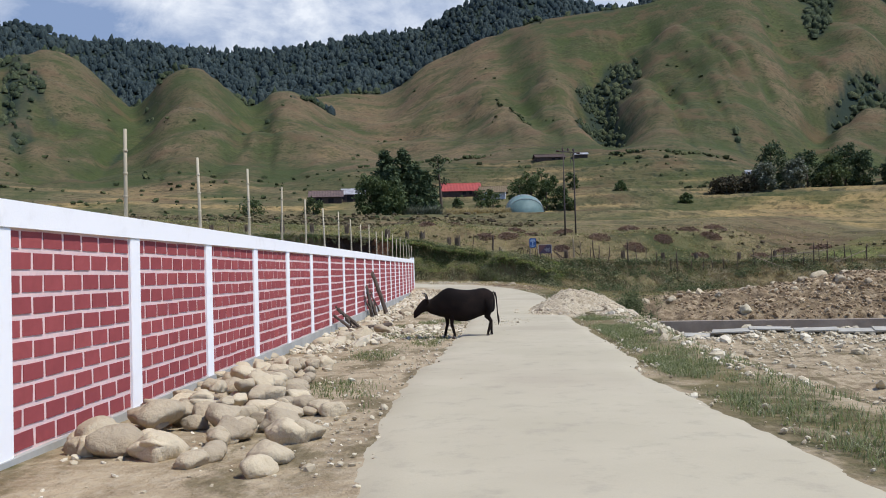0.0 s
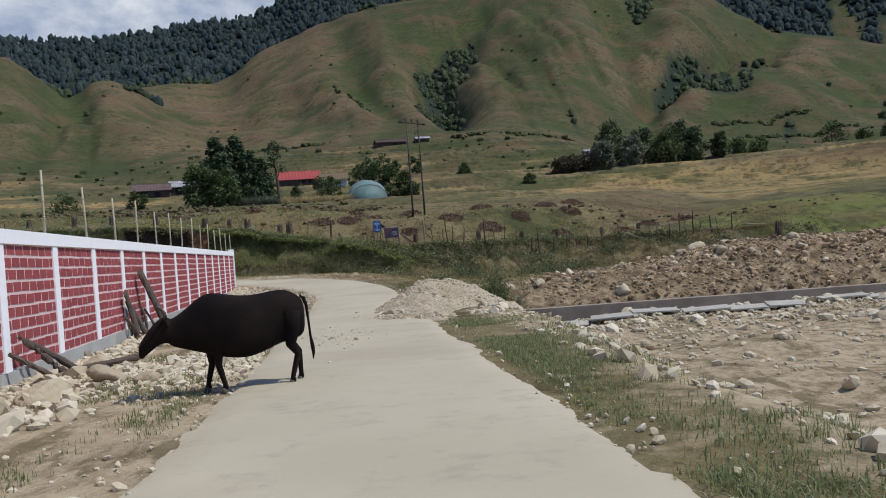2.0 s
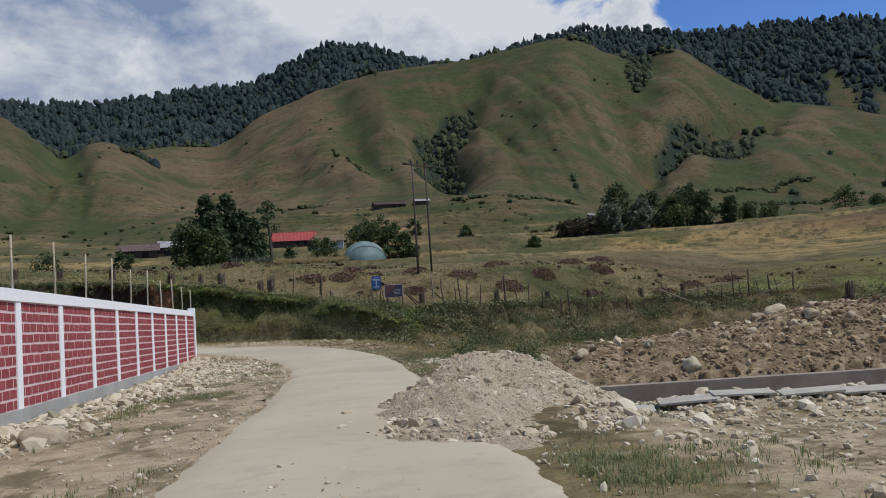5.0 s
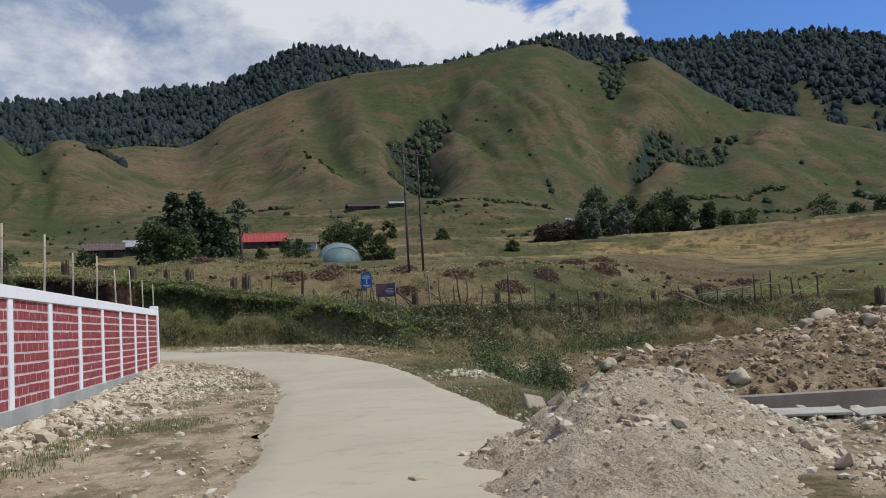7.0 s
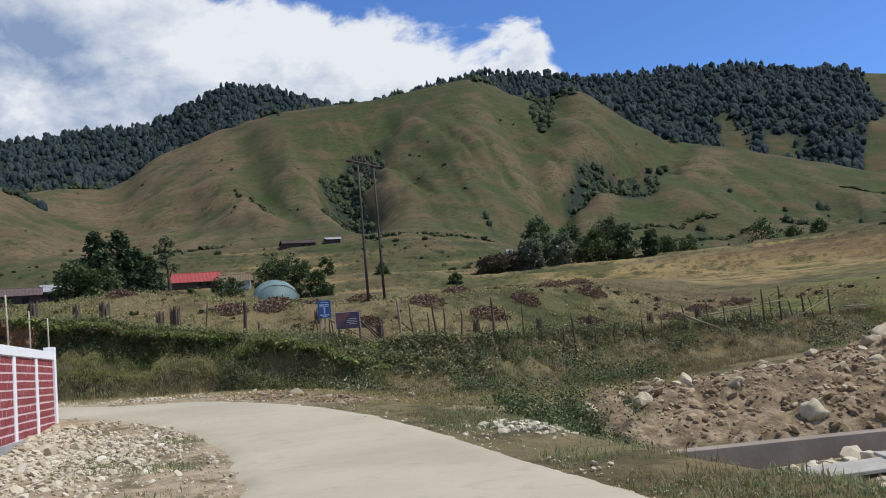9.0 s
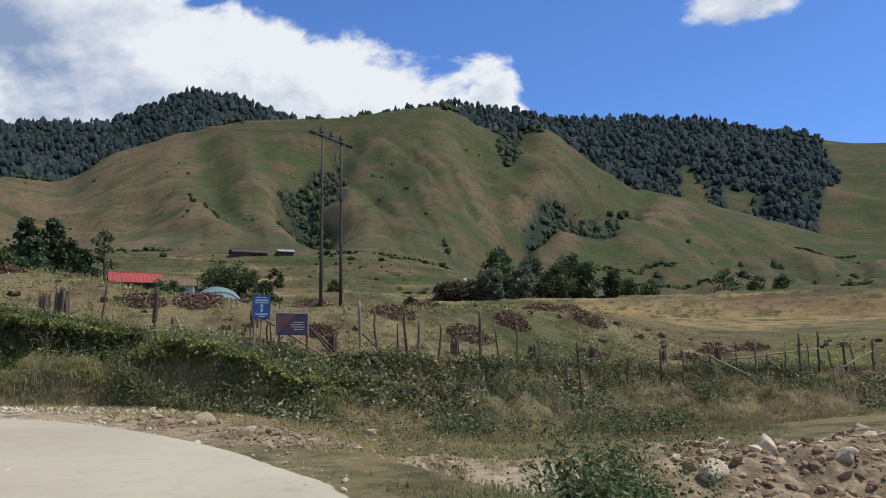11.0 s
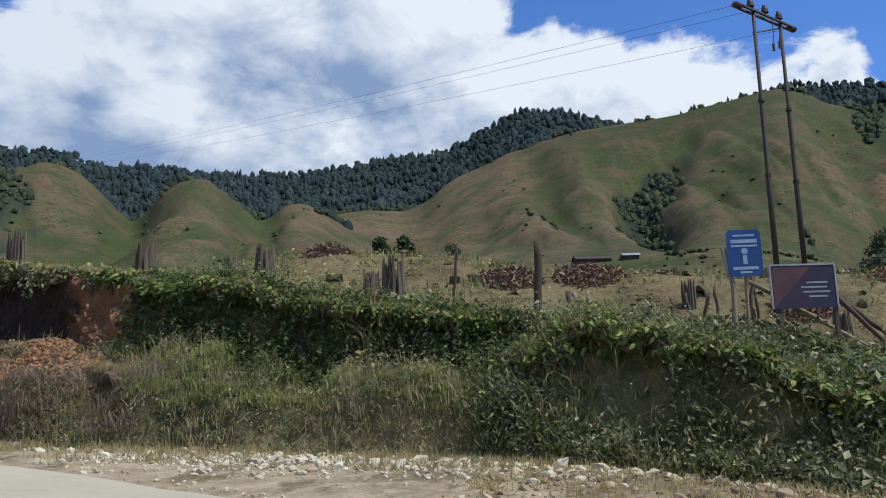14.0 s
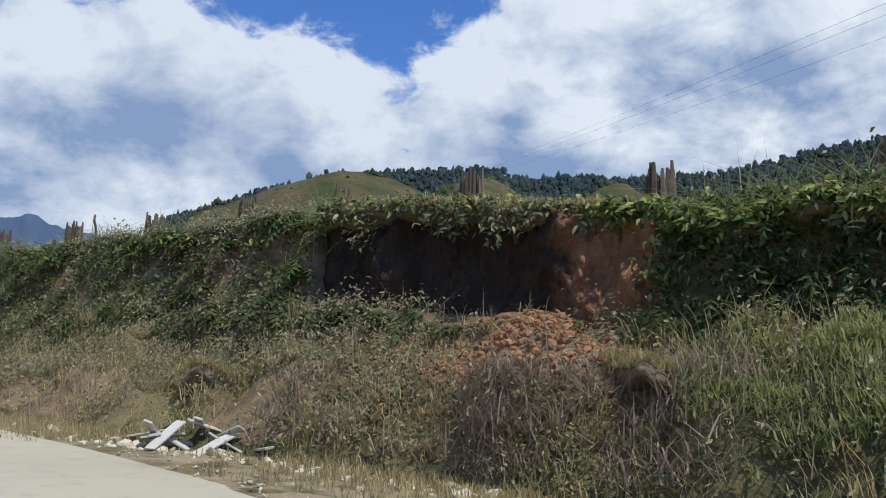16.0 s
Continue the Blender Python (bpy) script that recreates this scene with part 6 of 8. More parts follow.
def build_stones():
    rng = random.Random(12)
    # boulders piled by the wall
    spots = []
    for k in range(175):
        u, v = rng.random() ** 1.3, rng.random()
        x, y = -3.3 + 2.1 * u - 0.2 * v, 7.6 + 9.5 * v - 1.2 * u
        if v > 0.5 and u > 0.7:
            continue
        spots.append((x, y, rng.uniform(0.09, 0.235) * (1.1 - 0.3 * v)))
    for x, y, r in spots:
        boulder(rng, x, y, r, 0.25, rng.choice((0.0, 0.5, 1.0)) * 0.30 * max(0, 1 - abs(x + 2.6) / 0.9) * max(0, 1 - abs(y - 11) / 5), "rounded tan river boulder in a pile by the wall", "boulders piled by the wall")
    for x, y, r in ((-2.2, 22.4, 0.34), (-2.5, 21.2, 0.3), (-1.7, 24.0, 0.3), (-2.4, 26.6, 0.26), (-1.5, 35.2, 0.34), (-2.9, 20.4, 0.25), (-1.0, 23.2, 0.2)):
        boulder(rng, x, y, r, 0.3, 0.0, "pale boulder among rubble beside the wall", "boulders by the wall")
    g = np.random.default_rng(14)
    # rubble along the wall's foot
    y = g.uniform(18, 62.5, 3600)
    w = 0.5 + 1.1 * np.abs(vnoise(y / 3.0, 0 * y, 5)) + np.where(y > 40, 0.4, 0.0)
    x = wall_x(y) + 0.10 + np.abs(g.normal(0, 1, len(y))) * w * 0.75
    stone_field("wall_rubble", on_land(x, y), (0.066, 0.45), g, MAT_STONE, "pale broken stones along the foot of the wall")
    u, v = g.normal(0, 1, 2000), g.normal(0, 1, 2000)
    x, y = -0.7 + 0.75 * u, 24.6 + 1.15 * v
    x2, y2 = -0.3 + 0.85 * g.normal(0, 1, 1500) , 54.5 + 2.6 * g.normal(0, 1, 1500)
    keep = (x < 0.55)
    stone_field("road_rubble", np.concatenate([on_land(x[keep], y[keep]), on_land(np.minimum(x2, 1.4), y2)]), (0.05, 0.42), g, MAT_STONE, "heap of pale broken stones at the road's edge")
    y = g.uniform(6, 60, 2600)
    x = wall_x(y) + g.uniform(0.3, 5.2, 2600)
    stone_field("loose_stone", on_land(x, y), (0.022, 0.5), g, MAT_STONE, "loose small stones on the ground by the road")
    x, y = g.normal(2.0, 0.45, 170), g.normal(27.5, 1.2, 170)
    stone_field("road_pebble", np.c_[x, y, road_level(x, y) + 0.05], (0.018, 0.5), g, MAT_STONE, "pebbles lying on the road")
    # grit along both edges of the road
    line = smooth_line(CENTRE, 0.2)
    way = np.gradient(line, axis=0)
    side = np.c_[way[:, 1], -way[:, 0]] / np.linalg.norm(way, axis=1)[:, None]
    k = g.integers(0, len(line), 3200)
    half = table(line[k, 1], (46, 1.85), (60, 2.3), (76, 2.2))
    p = line[k] + side[k] * ((half + g.normal(0.12, 0.22, len(k))) * g.choice([-1, 1], len(k)))[:, None]
    keep = (p[:, 1] > 5)
    grit = on_land(p[keep, 0], p[keep, 1])
    stone_field("road_grit", grit + np.array([0, 0, 0.02]), (0.016, 0.55), g, MAT_STONE, "grit and small stones along the road's edges")
    y = g.uniform(12, 42, 900)
    x = road_right(y) + 0.9 + g.gamma(2.0, 0.9, 900)
    stone_field("shoulder_stone", on_land(x, y), (0.045, 0.6), g, MAT_STONE, "pale stones scattered over the road's shoulder")
    # white stones at the foot of the bank
    x = np.r_[g.uniform(-14, 8, 420), g.normal(1.2, 2.6, 640)]
    y = foot_y(x) - np.abs(g.normal(0.55, 0.35, len(x)))
    stone_field("bank_foot_stone", on_land(x, y), (0.05, 0.5), g, MAT_STONE, "white stones along the foot of the bank")
    x = g.normal(-6.7, 1.0, 2600)
    tt = np.clip(g.normal(0.46, 0.13, 2600), 0.2, 0.68)
    stone_field("earth_clod", on_land(x, foot_y(x) + tt * bank_w(x)), (0.022, 0.75), g, MAT_CLOD, "clods of reddish earth slipped from the bank")
    # rubble soil between road and bank
    x = g.uniform(0.0, 11.0, 2200)
    y = g.uniform(60, 74, 2200)
    ok = (x > road_right(y) - 0.1) & (y < foot_y(x) - 0.4) & (vnoise(x / 1.5, y / 1.5, 93) > -0.1)
    stone_field("strip_stone", on_land(x[ok], y[ok]), (0.034, 0.6), g, MAT_TANSTONE, "tan stones in the soil between road and bank")
    x = g.uniform(3.2, 12.0, 3800)
    y = g.uniform(60, 73, 3800)
    ok = (x > road_right(y) + 0.15) & (y < foot_y(x) - 0.3) & (vnoise(x / 1.3, y / 1.3, 94) > -0.35)
    stone_field("soil_clod", on_land(x[ok], y[ok]), (0.034, 0.6), g, MAT_SOILCLOD, "clods of brown soil beside the bend", 0.3)
    x = g.uniform(-4.0, 5.0, 1700)
    y = foot_y(x) - np.abs(g.normal(0.9, 1.0, len(x))) - 0.2
    ok = (y > np.interp(x, [-4, 0.3, 2.5, 5], [73.4, 69.3, 65.5, 63.5]))
    stone_field("gravel_spread", on_land(x[ok], y[ok]), (0.030, 0.6), g, MAT_STONE, "pale gravel spread beside the bend")
    x = g.normal(7.35, 0.42, 190)
    y = g.normal(50.6, 0.9, 190)
    stone_field("verge_stone", on_land(x, y), (0.06, 0.4), g, MAT_STONE, "small patch of stones beside the road")
    # over the gravel heap
    ang, rad = g.uniform(0, 6.283, 2600), np.sqrt(g.random(2600)) * 1.05
    x, y = 4.75 + rad * np.cos(ang) * 2.0, 34.4 + rad * np.sin(ang) * 3.6
    p = heap_points(x, y)
    ang2, rad2 = g.uniform(0, 6.283, 1500), np.sqrt(g.random(1500))
    p2 = heap_points(5.6 + rad2 * np.cos(ang2) * 2.0, 36.0 + rad2 * np.sin(ang2) * 2.2)
    stone_field("heap_stone", p2, (0.026, 0.6), g, MAT_GRAVELSTONE, "stones over the crest of the gravel heap", 0.35)
    low = (rad > 0.75) & (np.sin(ang) < 0.3)
    stone_field("heap_pebble", p[~low], (0.017, 0.5), g, MAT_GRAVELSTONE, "pebbles over the gravel heap", 0.35)
    stone_field("heap_cobble", p[low], (0.036, 0.5), g, MAT_GRAVELSTONE, "cobbles rolled to the foot of the gravel heap")
    # rubble beyond the stream wall, and the bed
    x = g.uniform(16.2, 50, 4600)
    q = g.uniform(0.08, 1.4, 4600)
    stone_field("rubble_clod", on_land(x, canal_y(x) + q * 4.6), (0.062, 0.7), g, MAT_SOILCLOD, "clods of brown soil in the rubble behind the stream wall", 0.35)
    x = g.uniform(16.2, 50, 3600)
    x = x[g.random(3600) < 0.35 + 0.65 * sstep(x, 21, 28)]
    q = np.clip(g.normal(0.75, 0.40, len(x)), 0.06, 1.5)
    stone_field("bank_rubble", on_land(x, canal_y(x) + q * 4.6), (0.066, 0.75), g, MAT_TANSTONE, "rubble and stones heaped behind the stream wall", 0.3)
    x, y = g.uniform(9, 46, 2800), g.uniform(8, 55, 2800)
    ok = y < canal_y(x) - 0.8
    x2 = g.uniform(11, 46, 2600)
    y2 = canal_y(x2) - 1.0 - g.gamma(1.6, 2.2, 2600)
    stone_field("bed_cobble", on_land(x2, y2), (0.11, 0.55), g, MAT_STONE, "pale cobbles and broken stones before the stream wall", 0.2)
    stone_field("bed_stone", on_land(x[ok], y[ok]), (0.08, 0.6), g, MAT_STONE, "stones over the dry stream bed", 0.2)
    for x, y, r in ((5.3, 67.1, 0.27), (4.3, 68.6, 0.15), (6.7, 71.2, 0.14), (6.0, 64.2, 0.14), (10.1, 69.4, 0.2), (7.9, 67.6, 0.15), (5.0, 66.3, 0.12)):
        boulder(rng, x, y, r, 0.35, 0.0, "rough brown stone lying in the soil beside the bend", "stones beside the bend")
    for k, (x, y, r) in enumerate(((20.6, 59.3, 0.66), (16.4, 62.6, 0.48), (24.5, 60.6, 0.42), (27.5, 60.2, 0.5), (18.6, 63.4, 0.4), (14.6, 63.2, 0.4), (20.0, 64.0, 0.36), (24.0, 63.2, 0.55), (27.2, 62.8, 0.6), (30.6, 61.8, 0.6), (33.6, 61.0, 0.55), (29.0, 59.2, 0.4), (17.4, 63.9, 0.36), (36.0, 60.2, 0.6), (22.6, 64.2, 0.38), (31.8, 58.4, 0.4), (26.2, 44.0, 0.55), (19.0, 40.0, 0.4), (24.0, 36.0, 0.5), (30.0, 47.0, 0.45), (15.5, 44.5, 0.35), (18.2, 64.6, 0.35), (21.6, 63.0, 0.42), (25.6, 61.8, 0.5), (23.2, 61.0, 0.45), (28.4, 61.4, 0.45), (32.4, 60.0, 0.5), (19.6, 61.8, 0.4), (26.8, 59.8, 0.36), (34.8, 62.0, 0.5))):
        pale = k == 0
        boulder(rng, x, y, r * (0.85 if pale else rng.uniform(0.55, 0.85)), 0.42, 0.0, "large pale yellow boulder in the rubble" if pale else "tan boulder set in rubble by the stream", "boulders by the stream", MAT_PALEROCK if pale else None, 0.85, 0.34)


MAT_TANSTONE = material("tan_stone", island_tone((0.50, 0.385, 0.235), (0.35, 0.25, 0.145), (0.66, 0.55, 0.37), 5.0), 0.9, 0.4, 0.02)
MAT_SOILCLOD = material("soil_clods", island_tone((0.30, 0.21, 0.12), (0.20, 0.138, 0.08), (0.42, 0.32, 0.20), 6.0), 0.95, 0.5, 0.02)
MAT_CLOD = material("earth_clods", island_tone((0.36, 0.185, 0.085), (0.23, 0.115, 0.055), (0.44, 0.25, 0.125), 6.0), 0.95, 0.5, 0.02)
MAT_PALEROCK = material("pale_rock", two_tone((0.58, 0.52, 0.36), (0.47, 0.40, 0.27), 3.0, 6), 0.85, 0.5, 0.03)


def heap_points(x, y):
    """Points on the gravel heap's skin."""
    deps = bpy.context.evaluated_depsgraph_get()
    ob = bpy.data.objects["gravel_mound"]
    out = []
    for a, b in zip(x, y):
        hit, place, _, _ = ob.ray_cast((a, b, 8), (0, 0, -1))
        out.append((a, b, place.z if hit else spot(a, b)))
    return np.array(out)


build_stones()


MAT_TANBLOCK = material("tan_concrete", two_tone((0.42, 0.35, 0.25), (0.33, 0.26, 0.18), 2.2, 9, 0.3), 0.9, 0.5, 0.015)


def build_slabs():
    rng = random.Random(5)

    def slab(x, y, z, lx, ly, lz, turn, mat, label, cat, group, name, wear=0.06, round_=0.015):
        bm = bmesh.new()
        box(bm, -lx / 2, -ly / 2, -lz / 2, lx / 2, ly / 2, lz / 2)
        bmesh.ops.subdivide_edges(bm, edges=bm.edges, cuts=2, use_grid_fill=True)
        for v in bm.verts:
            v.co += Vector((noise.noise(v.co * 2 + Vector((x, y, 0))), noise.noise(v.co * 2 + Vector((y, x, 3))), 0.3 * noise.noise(v.co * 3))) * wear
        bmesh.ops.bevel(bm, geom=[e for e in bm.edges if e.calc_face_angle(0) > 0.8], offset=round_, segments=1, affect="EDGES")
        bm.transform(Matrix.Translation((x, y, z)) @ Euler([radians(a) for a in turn]).to_matrix().to_4x4())
        tagged(part(name, bm, mat), label, cat, group)

    # the strip of broken slabs on the bed in front of the stream wall
    for k in range(13):
        x = 13.6 + k * 2.35 + rng.uniform(-0.2, 0.2)
        y = canal_y(x) - 3.4 + rng.uniform(-0.25, 0.25)
        slab(x, y, spot(x, y) + 0.20, 2.5, rng.uniform(0.9, 1.3), 0.10, (rng.uniform(3, 8), rng.uniform(-2, 2), -14.7 + rng.uniform(-2.5, 2.5)), MAT_CONC, "pale broken concrete slab on the stream bed", "slab", "slabs on the stream bed", "concrete_slab")
    for x, y, turn in ((5.7, 40.35, (48, 14, 20)), (6.02, 40.1, (-38, 28, 55))):
        slab(x, y, spot(x, y) + 0.08, 0.40, 0.32, 0.14, turn, MAT_TANBLOCK, "broken block of concrete tipped on the verge", "concrete block", "blocks tipped on the verge", "concrete_block")
    # thrown-down pieces of board at the foot of the bank
    for k in range(14):
        x, y = -10.7 + rng.gauss(0, 0.42), 77.25 + rng.gauss(0, 0.16) - 0.12 * (k % 3)
        slab(x, y, spot(x, y) + 0.05 + 0.014 * k, rng.uniform(0.3, 0.75), rng.uniform(0.09, 0.2), 0.03, (rng.uniform(-25, 25), rng.uniform(-30, 30), rng.uniform(0, 180)), MAT_BOARD, "broken whitish board thrown down by the road", "board", "broken boards by the road", "board", 0.025, 0.005)


MAT_BOARD = material("whitish_board", object_tone((0.66, 0.62, 0.54), (0.50, 0.46, 0.39), 5.0), 0.85, 0.3, 0.01)
build_slabs()


# ---------------------------------------------------------------- wood: posts, logs, stakes
def stick_bm(points, radii, sides=7, rng=None):
    """A round stick along points, with a radius at each."""
    bm = bmesh.new()
    rings = []
    n = len(points)
    for k, (p, r) in enumerate(zip(points, radii)):
        p = Vector(p)
        t = (Vector(points[min(k + 1, n - 1)]) - Vector(points[max(k - 1, 0)])).normalized()
        u = t.orthogonal().normalized()
        w = t.cross(u)
        ring = []
        for j in range(sides):
            a = 6.28318 * j / sides
            rr = r * (1 + (rng.uniform(-0.14, 0.14) if rng else 0))
            ring.append(bm.verts.new(p + u * math.cos(a) * rr + w * math.sin(a) * rr))
        rings.append(ring)
    for a, b in zip(rings, rings[1:]):
        for j in range(sides):
            bm.faces.new((a[j], a[(j + 1) % sides], b[(j + 1) % sides], b[j]))
    bm.faces.new(rings[0][::-1])
    bm.faces.new(rings[-1])
    bmesh.ops.recalc_face_normals(bm, faces=bm.faces)
    return bm


def crooked(rng, x, y, z0, h, lean, wiggle, n=6):
    dx, dy = rng.uniform(-lean, lean), rng.uniform(-lean, lean)
    pts = [(x, y, z0 - 0.3)]
    for k in range(1, n + 1):
        u = k / n
        pts.append((x + dx * h * u + rng.uniform(-wiggle, wiggle), y + dy * h * u + rng.uniform(-wiggle, wiggle), z0 + h * u))
    return pts


MAT_POST = material("dark_post", object_tone((0.085, 0.060, 0.042), (0.15, 0.115, 0.08), 8.0), 0.9, 0.5, 0.01)
MAT_PALEPOST = material("pale_post", object_tone((0.30, 0.245, 0.165), (0.24, 0.19, 0.13), 8.0), 0.9, 0.4, 0.01)


def build_fence():
    rng = random.Random(31)
    row = [(7.1, 75.8, 0.75), (7.35, 75.9, 0.8), (7.55, 75.7, 0.9), (6.8, 75.9, 0.7), (8.05, 75.3, 1.15), (8.3, 75.6, 1.1), (12.1, 75.8, 1.75), (12.9, 75.9, 1.25), (13.25, 75.8, 1.8), (13.6, 75.7, 1.4), (14.5, 75.9, 1.3), (17.05, 76.0, 1.5), (17.8, 76.1, 1.5), (18.7, 76.0, 1.1), (20.0, 76.2, 1.1), (21.8, 76.4, 1.0), (22.9, 76.5, 1.05), (23.9, 76.8, 0.9), (24.9, 76.9, 1.3), (26.1, 77.1, 1.5), (27.85, 77.4, 1.4), (29.5, 77.8, 1.7), (30.6, 77.8, 1.45), (31.3, 78.0, 1.05), (32.4, 78.0, 1.2), (34.0, 78.1, 1.6), (35.5, 78.2, 1.2), (37.0, 78.3, 1.4), (-20.5, 83.2, 0.9)]
    for x, y, h in row:
        r = rng.uniform(0.030, 0.052)
        pts = crooked(rng, x, y, spot(x, y), h * 1.05, 0.13, 0.03)
        tagged(part("fence_post", stick_bm(pts, [r * (1.1 - 0.35 * k / 6) for k in range(7)], 6, rng), MAT_POST, smooth=True), "thin crooked dark wooden fence post in grass", "fence post", "posts of the field fence")
    # stout posts
    for x, y, h, r, mat, label in ((4.46, 77.7, 1.75, 0.085, MAT_POST, "stout dark wooden post at the field's edge"), (16.2, 75.9, 2.0, 0.06, MAT_POST, "stout dark wooden post at the field's edge"), (11.45, 75.6, 2.05, 0.06, MAT_PALEPOST, "pale peeled wooden post at the field's edge"), (33.4, 78.1, 1.9, 0.055, MAT_POST, "stout dark wooden post at the field's edge"), (34.7, 78.3, 1.9, 0.055, MAT_POST, "stout dark wooden post at the field's edge"), (36.35, 78.3, 1.5, 0.055, MAT_POST, "stout dark wooden post at the field's edge"), (38.4, 78.6, 1.6, 0.06, MAT_POST, "stout dark wooden post at the field's edge"), (20.6, 76.2, 2.1, 0.05, MAT_POST, "leaning dark wooden post at the field's edge"), (2.7, 78.6, 1.55, 0.03, MAT_POST, "thin forked dead stem on the bank")):
        pts = crooked(rng, x, y, spot(x, y), h, 0.05 if r > 0.05 else 0.1, 0.012)
        tagged(part("wooden_post", stick_bm(pts, [r * (1.05 - 0.12 * k / 6) for k in range(7)], 9, rng), mat, smooth=True), label, "post", "stout posts")
    # rails and fallen poles
    for a, b, r, mat in (((27.6, 77.3, 1.1), (30.4, 77.2, 0.05), 0.05, MAT_PALEPOST), ((29.2, 78.0, 0.75), (34.7, 78.2, 1.25), 0.045, MAT_PALEPOST), ((35.9, 78.2, 0.35), (38.3, 78.5, 1.05), 0.05, MAT_PALEPOST), ((39.5, 78.6, 0.6), (41.6, 78.9, 0.2), 0.05, MAT_PALEPOST), ((8.0, 75.2, 1.0), (10.2, 75.4, 0.1), 0.045, MAT_PALEPOST), ((9.6, 75.6, 1.0), (10.6, 75.5, 0.0), 0.05, MAT_POST), ((9.9, 75.7, 0.8), (10.8, 75.6, 0.0), 0.05, MAT_POST), ((11.3, 76.1, 1.2), (12.6, 75.9, 0.0), 0.03, MAT_POST), ((5.2, 77.6, 0.75), (5.5, 77.3, 0.0), 0.05, MAT_PALEPOST), ((5.1, 77.6, 0.8), (5.05, 77.5, 0.0), 0.06, MAT_POST)):
        pa, pb = Vector((a[0], a[1], spot(a[0], a[1]) + a[2])), Vector((b[0], b[1], spot(b[0], b[1]) + b[2]))
        pts = [pa.lerp(pb, k / 6) + Vector((0, 0, rng.uniform(-0.02, 0.02))) for k in range(7)]
        tagged(part("fence_rail", stick_bm(pts, [r * (1 - 0.05 * k) for k in range(7)], 7, rng), mat, smooth=True), "weathered pole leaning across the field fence", "fence rail", "rails of the field fence")


build_fence()


def build_guard():
    """A ring of split stakes round a young plant."""
    rng = random.Random(17)
    guard = tagged(new("stake_guard"), "ring of dark split stakes round a seedling", "tree guard", "stake rings along the bank")
    for k in range(14):
        a = 6.283 * k / 14 + rng.uniform(-0.15, 0.15)
        rad = rng.uniform(0.17, 0.24)
        h = rng.uniform(0.78, 1.08)
        x, y = rad * math.cos(a), rad * math.sin(a) * 0.9
        lean = rng.uniform(-0.04, 0.10)
        pts = [(x, y, -0.25), (x * (1 - lean), y, 0.2), (x * (1 - lean * 2), y, 0.6 * h), (x * (1 - lean * 3), y, h)]
        part("stake", stick_bm(pts, [0.05, 0.058, 0.052, 0.025], 5, rng), MAT_POST if k % 4 else MAT_WOOD, guard)
    return guard


def place_guards():
    first = build_guard()
    spots = [(-1.9, 80.6, 0.95), (-5.2, 81.5, 1.0), (-9.1, 82.5, 0.9), (-12.5, 83.0, 0.9), (-15.4, 83.2, 0.95), (-18.9, 83.6, 0.85), (-22.4, 83.9, 0.9), (-26.0, 84.2, 0.85), (1.35, 79.4, 1.0), (0.6, 81.6, 0.8), (11.3, 79.4, 0.8), (16.5, 79.4, 0.75), (20.2, 79.6, 0.75), (23.3, 79.8, 0.7), (27.5, 80.5, 0.75), (8.5, 81.5, 0.7), (41.6, 76.8, 1.3), (-3.4, 82.9, 0.7), (31.0, 81.0, 0.7)]
    rng = random.Random(2)
    for k, (x, y, s) in enumerate(spots):
        m = Matrix.Translation((x, y, spot(x, y))) @ Matrix.Rotation(rng.uniform(0, 6.28), 4, "Z")
        if k == 0:
            first.matrix_world = m
            first.scale = (1, 1, 1.0)
        else:
            copy = copy_thing(first, m)
            copy.scale = (s, s, s * rng.uniform(0.85, 1.15))


place_guards()


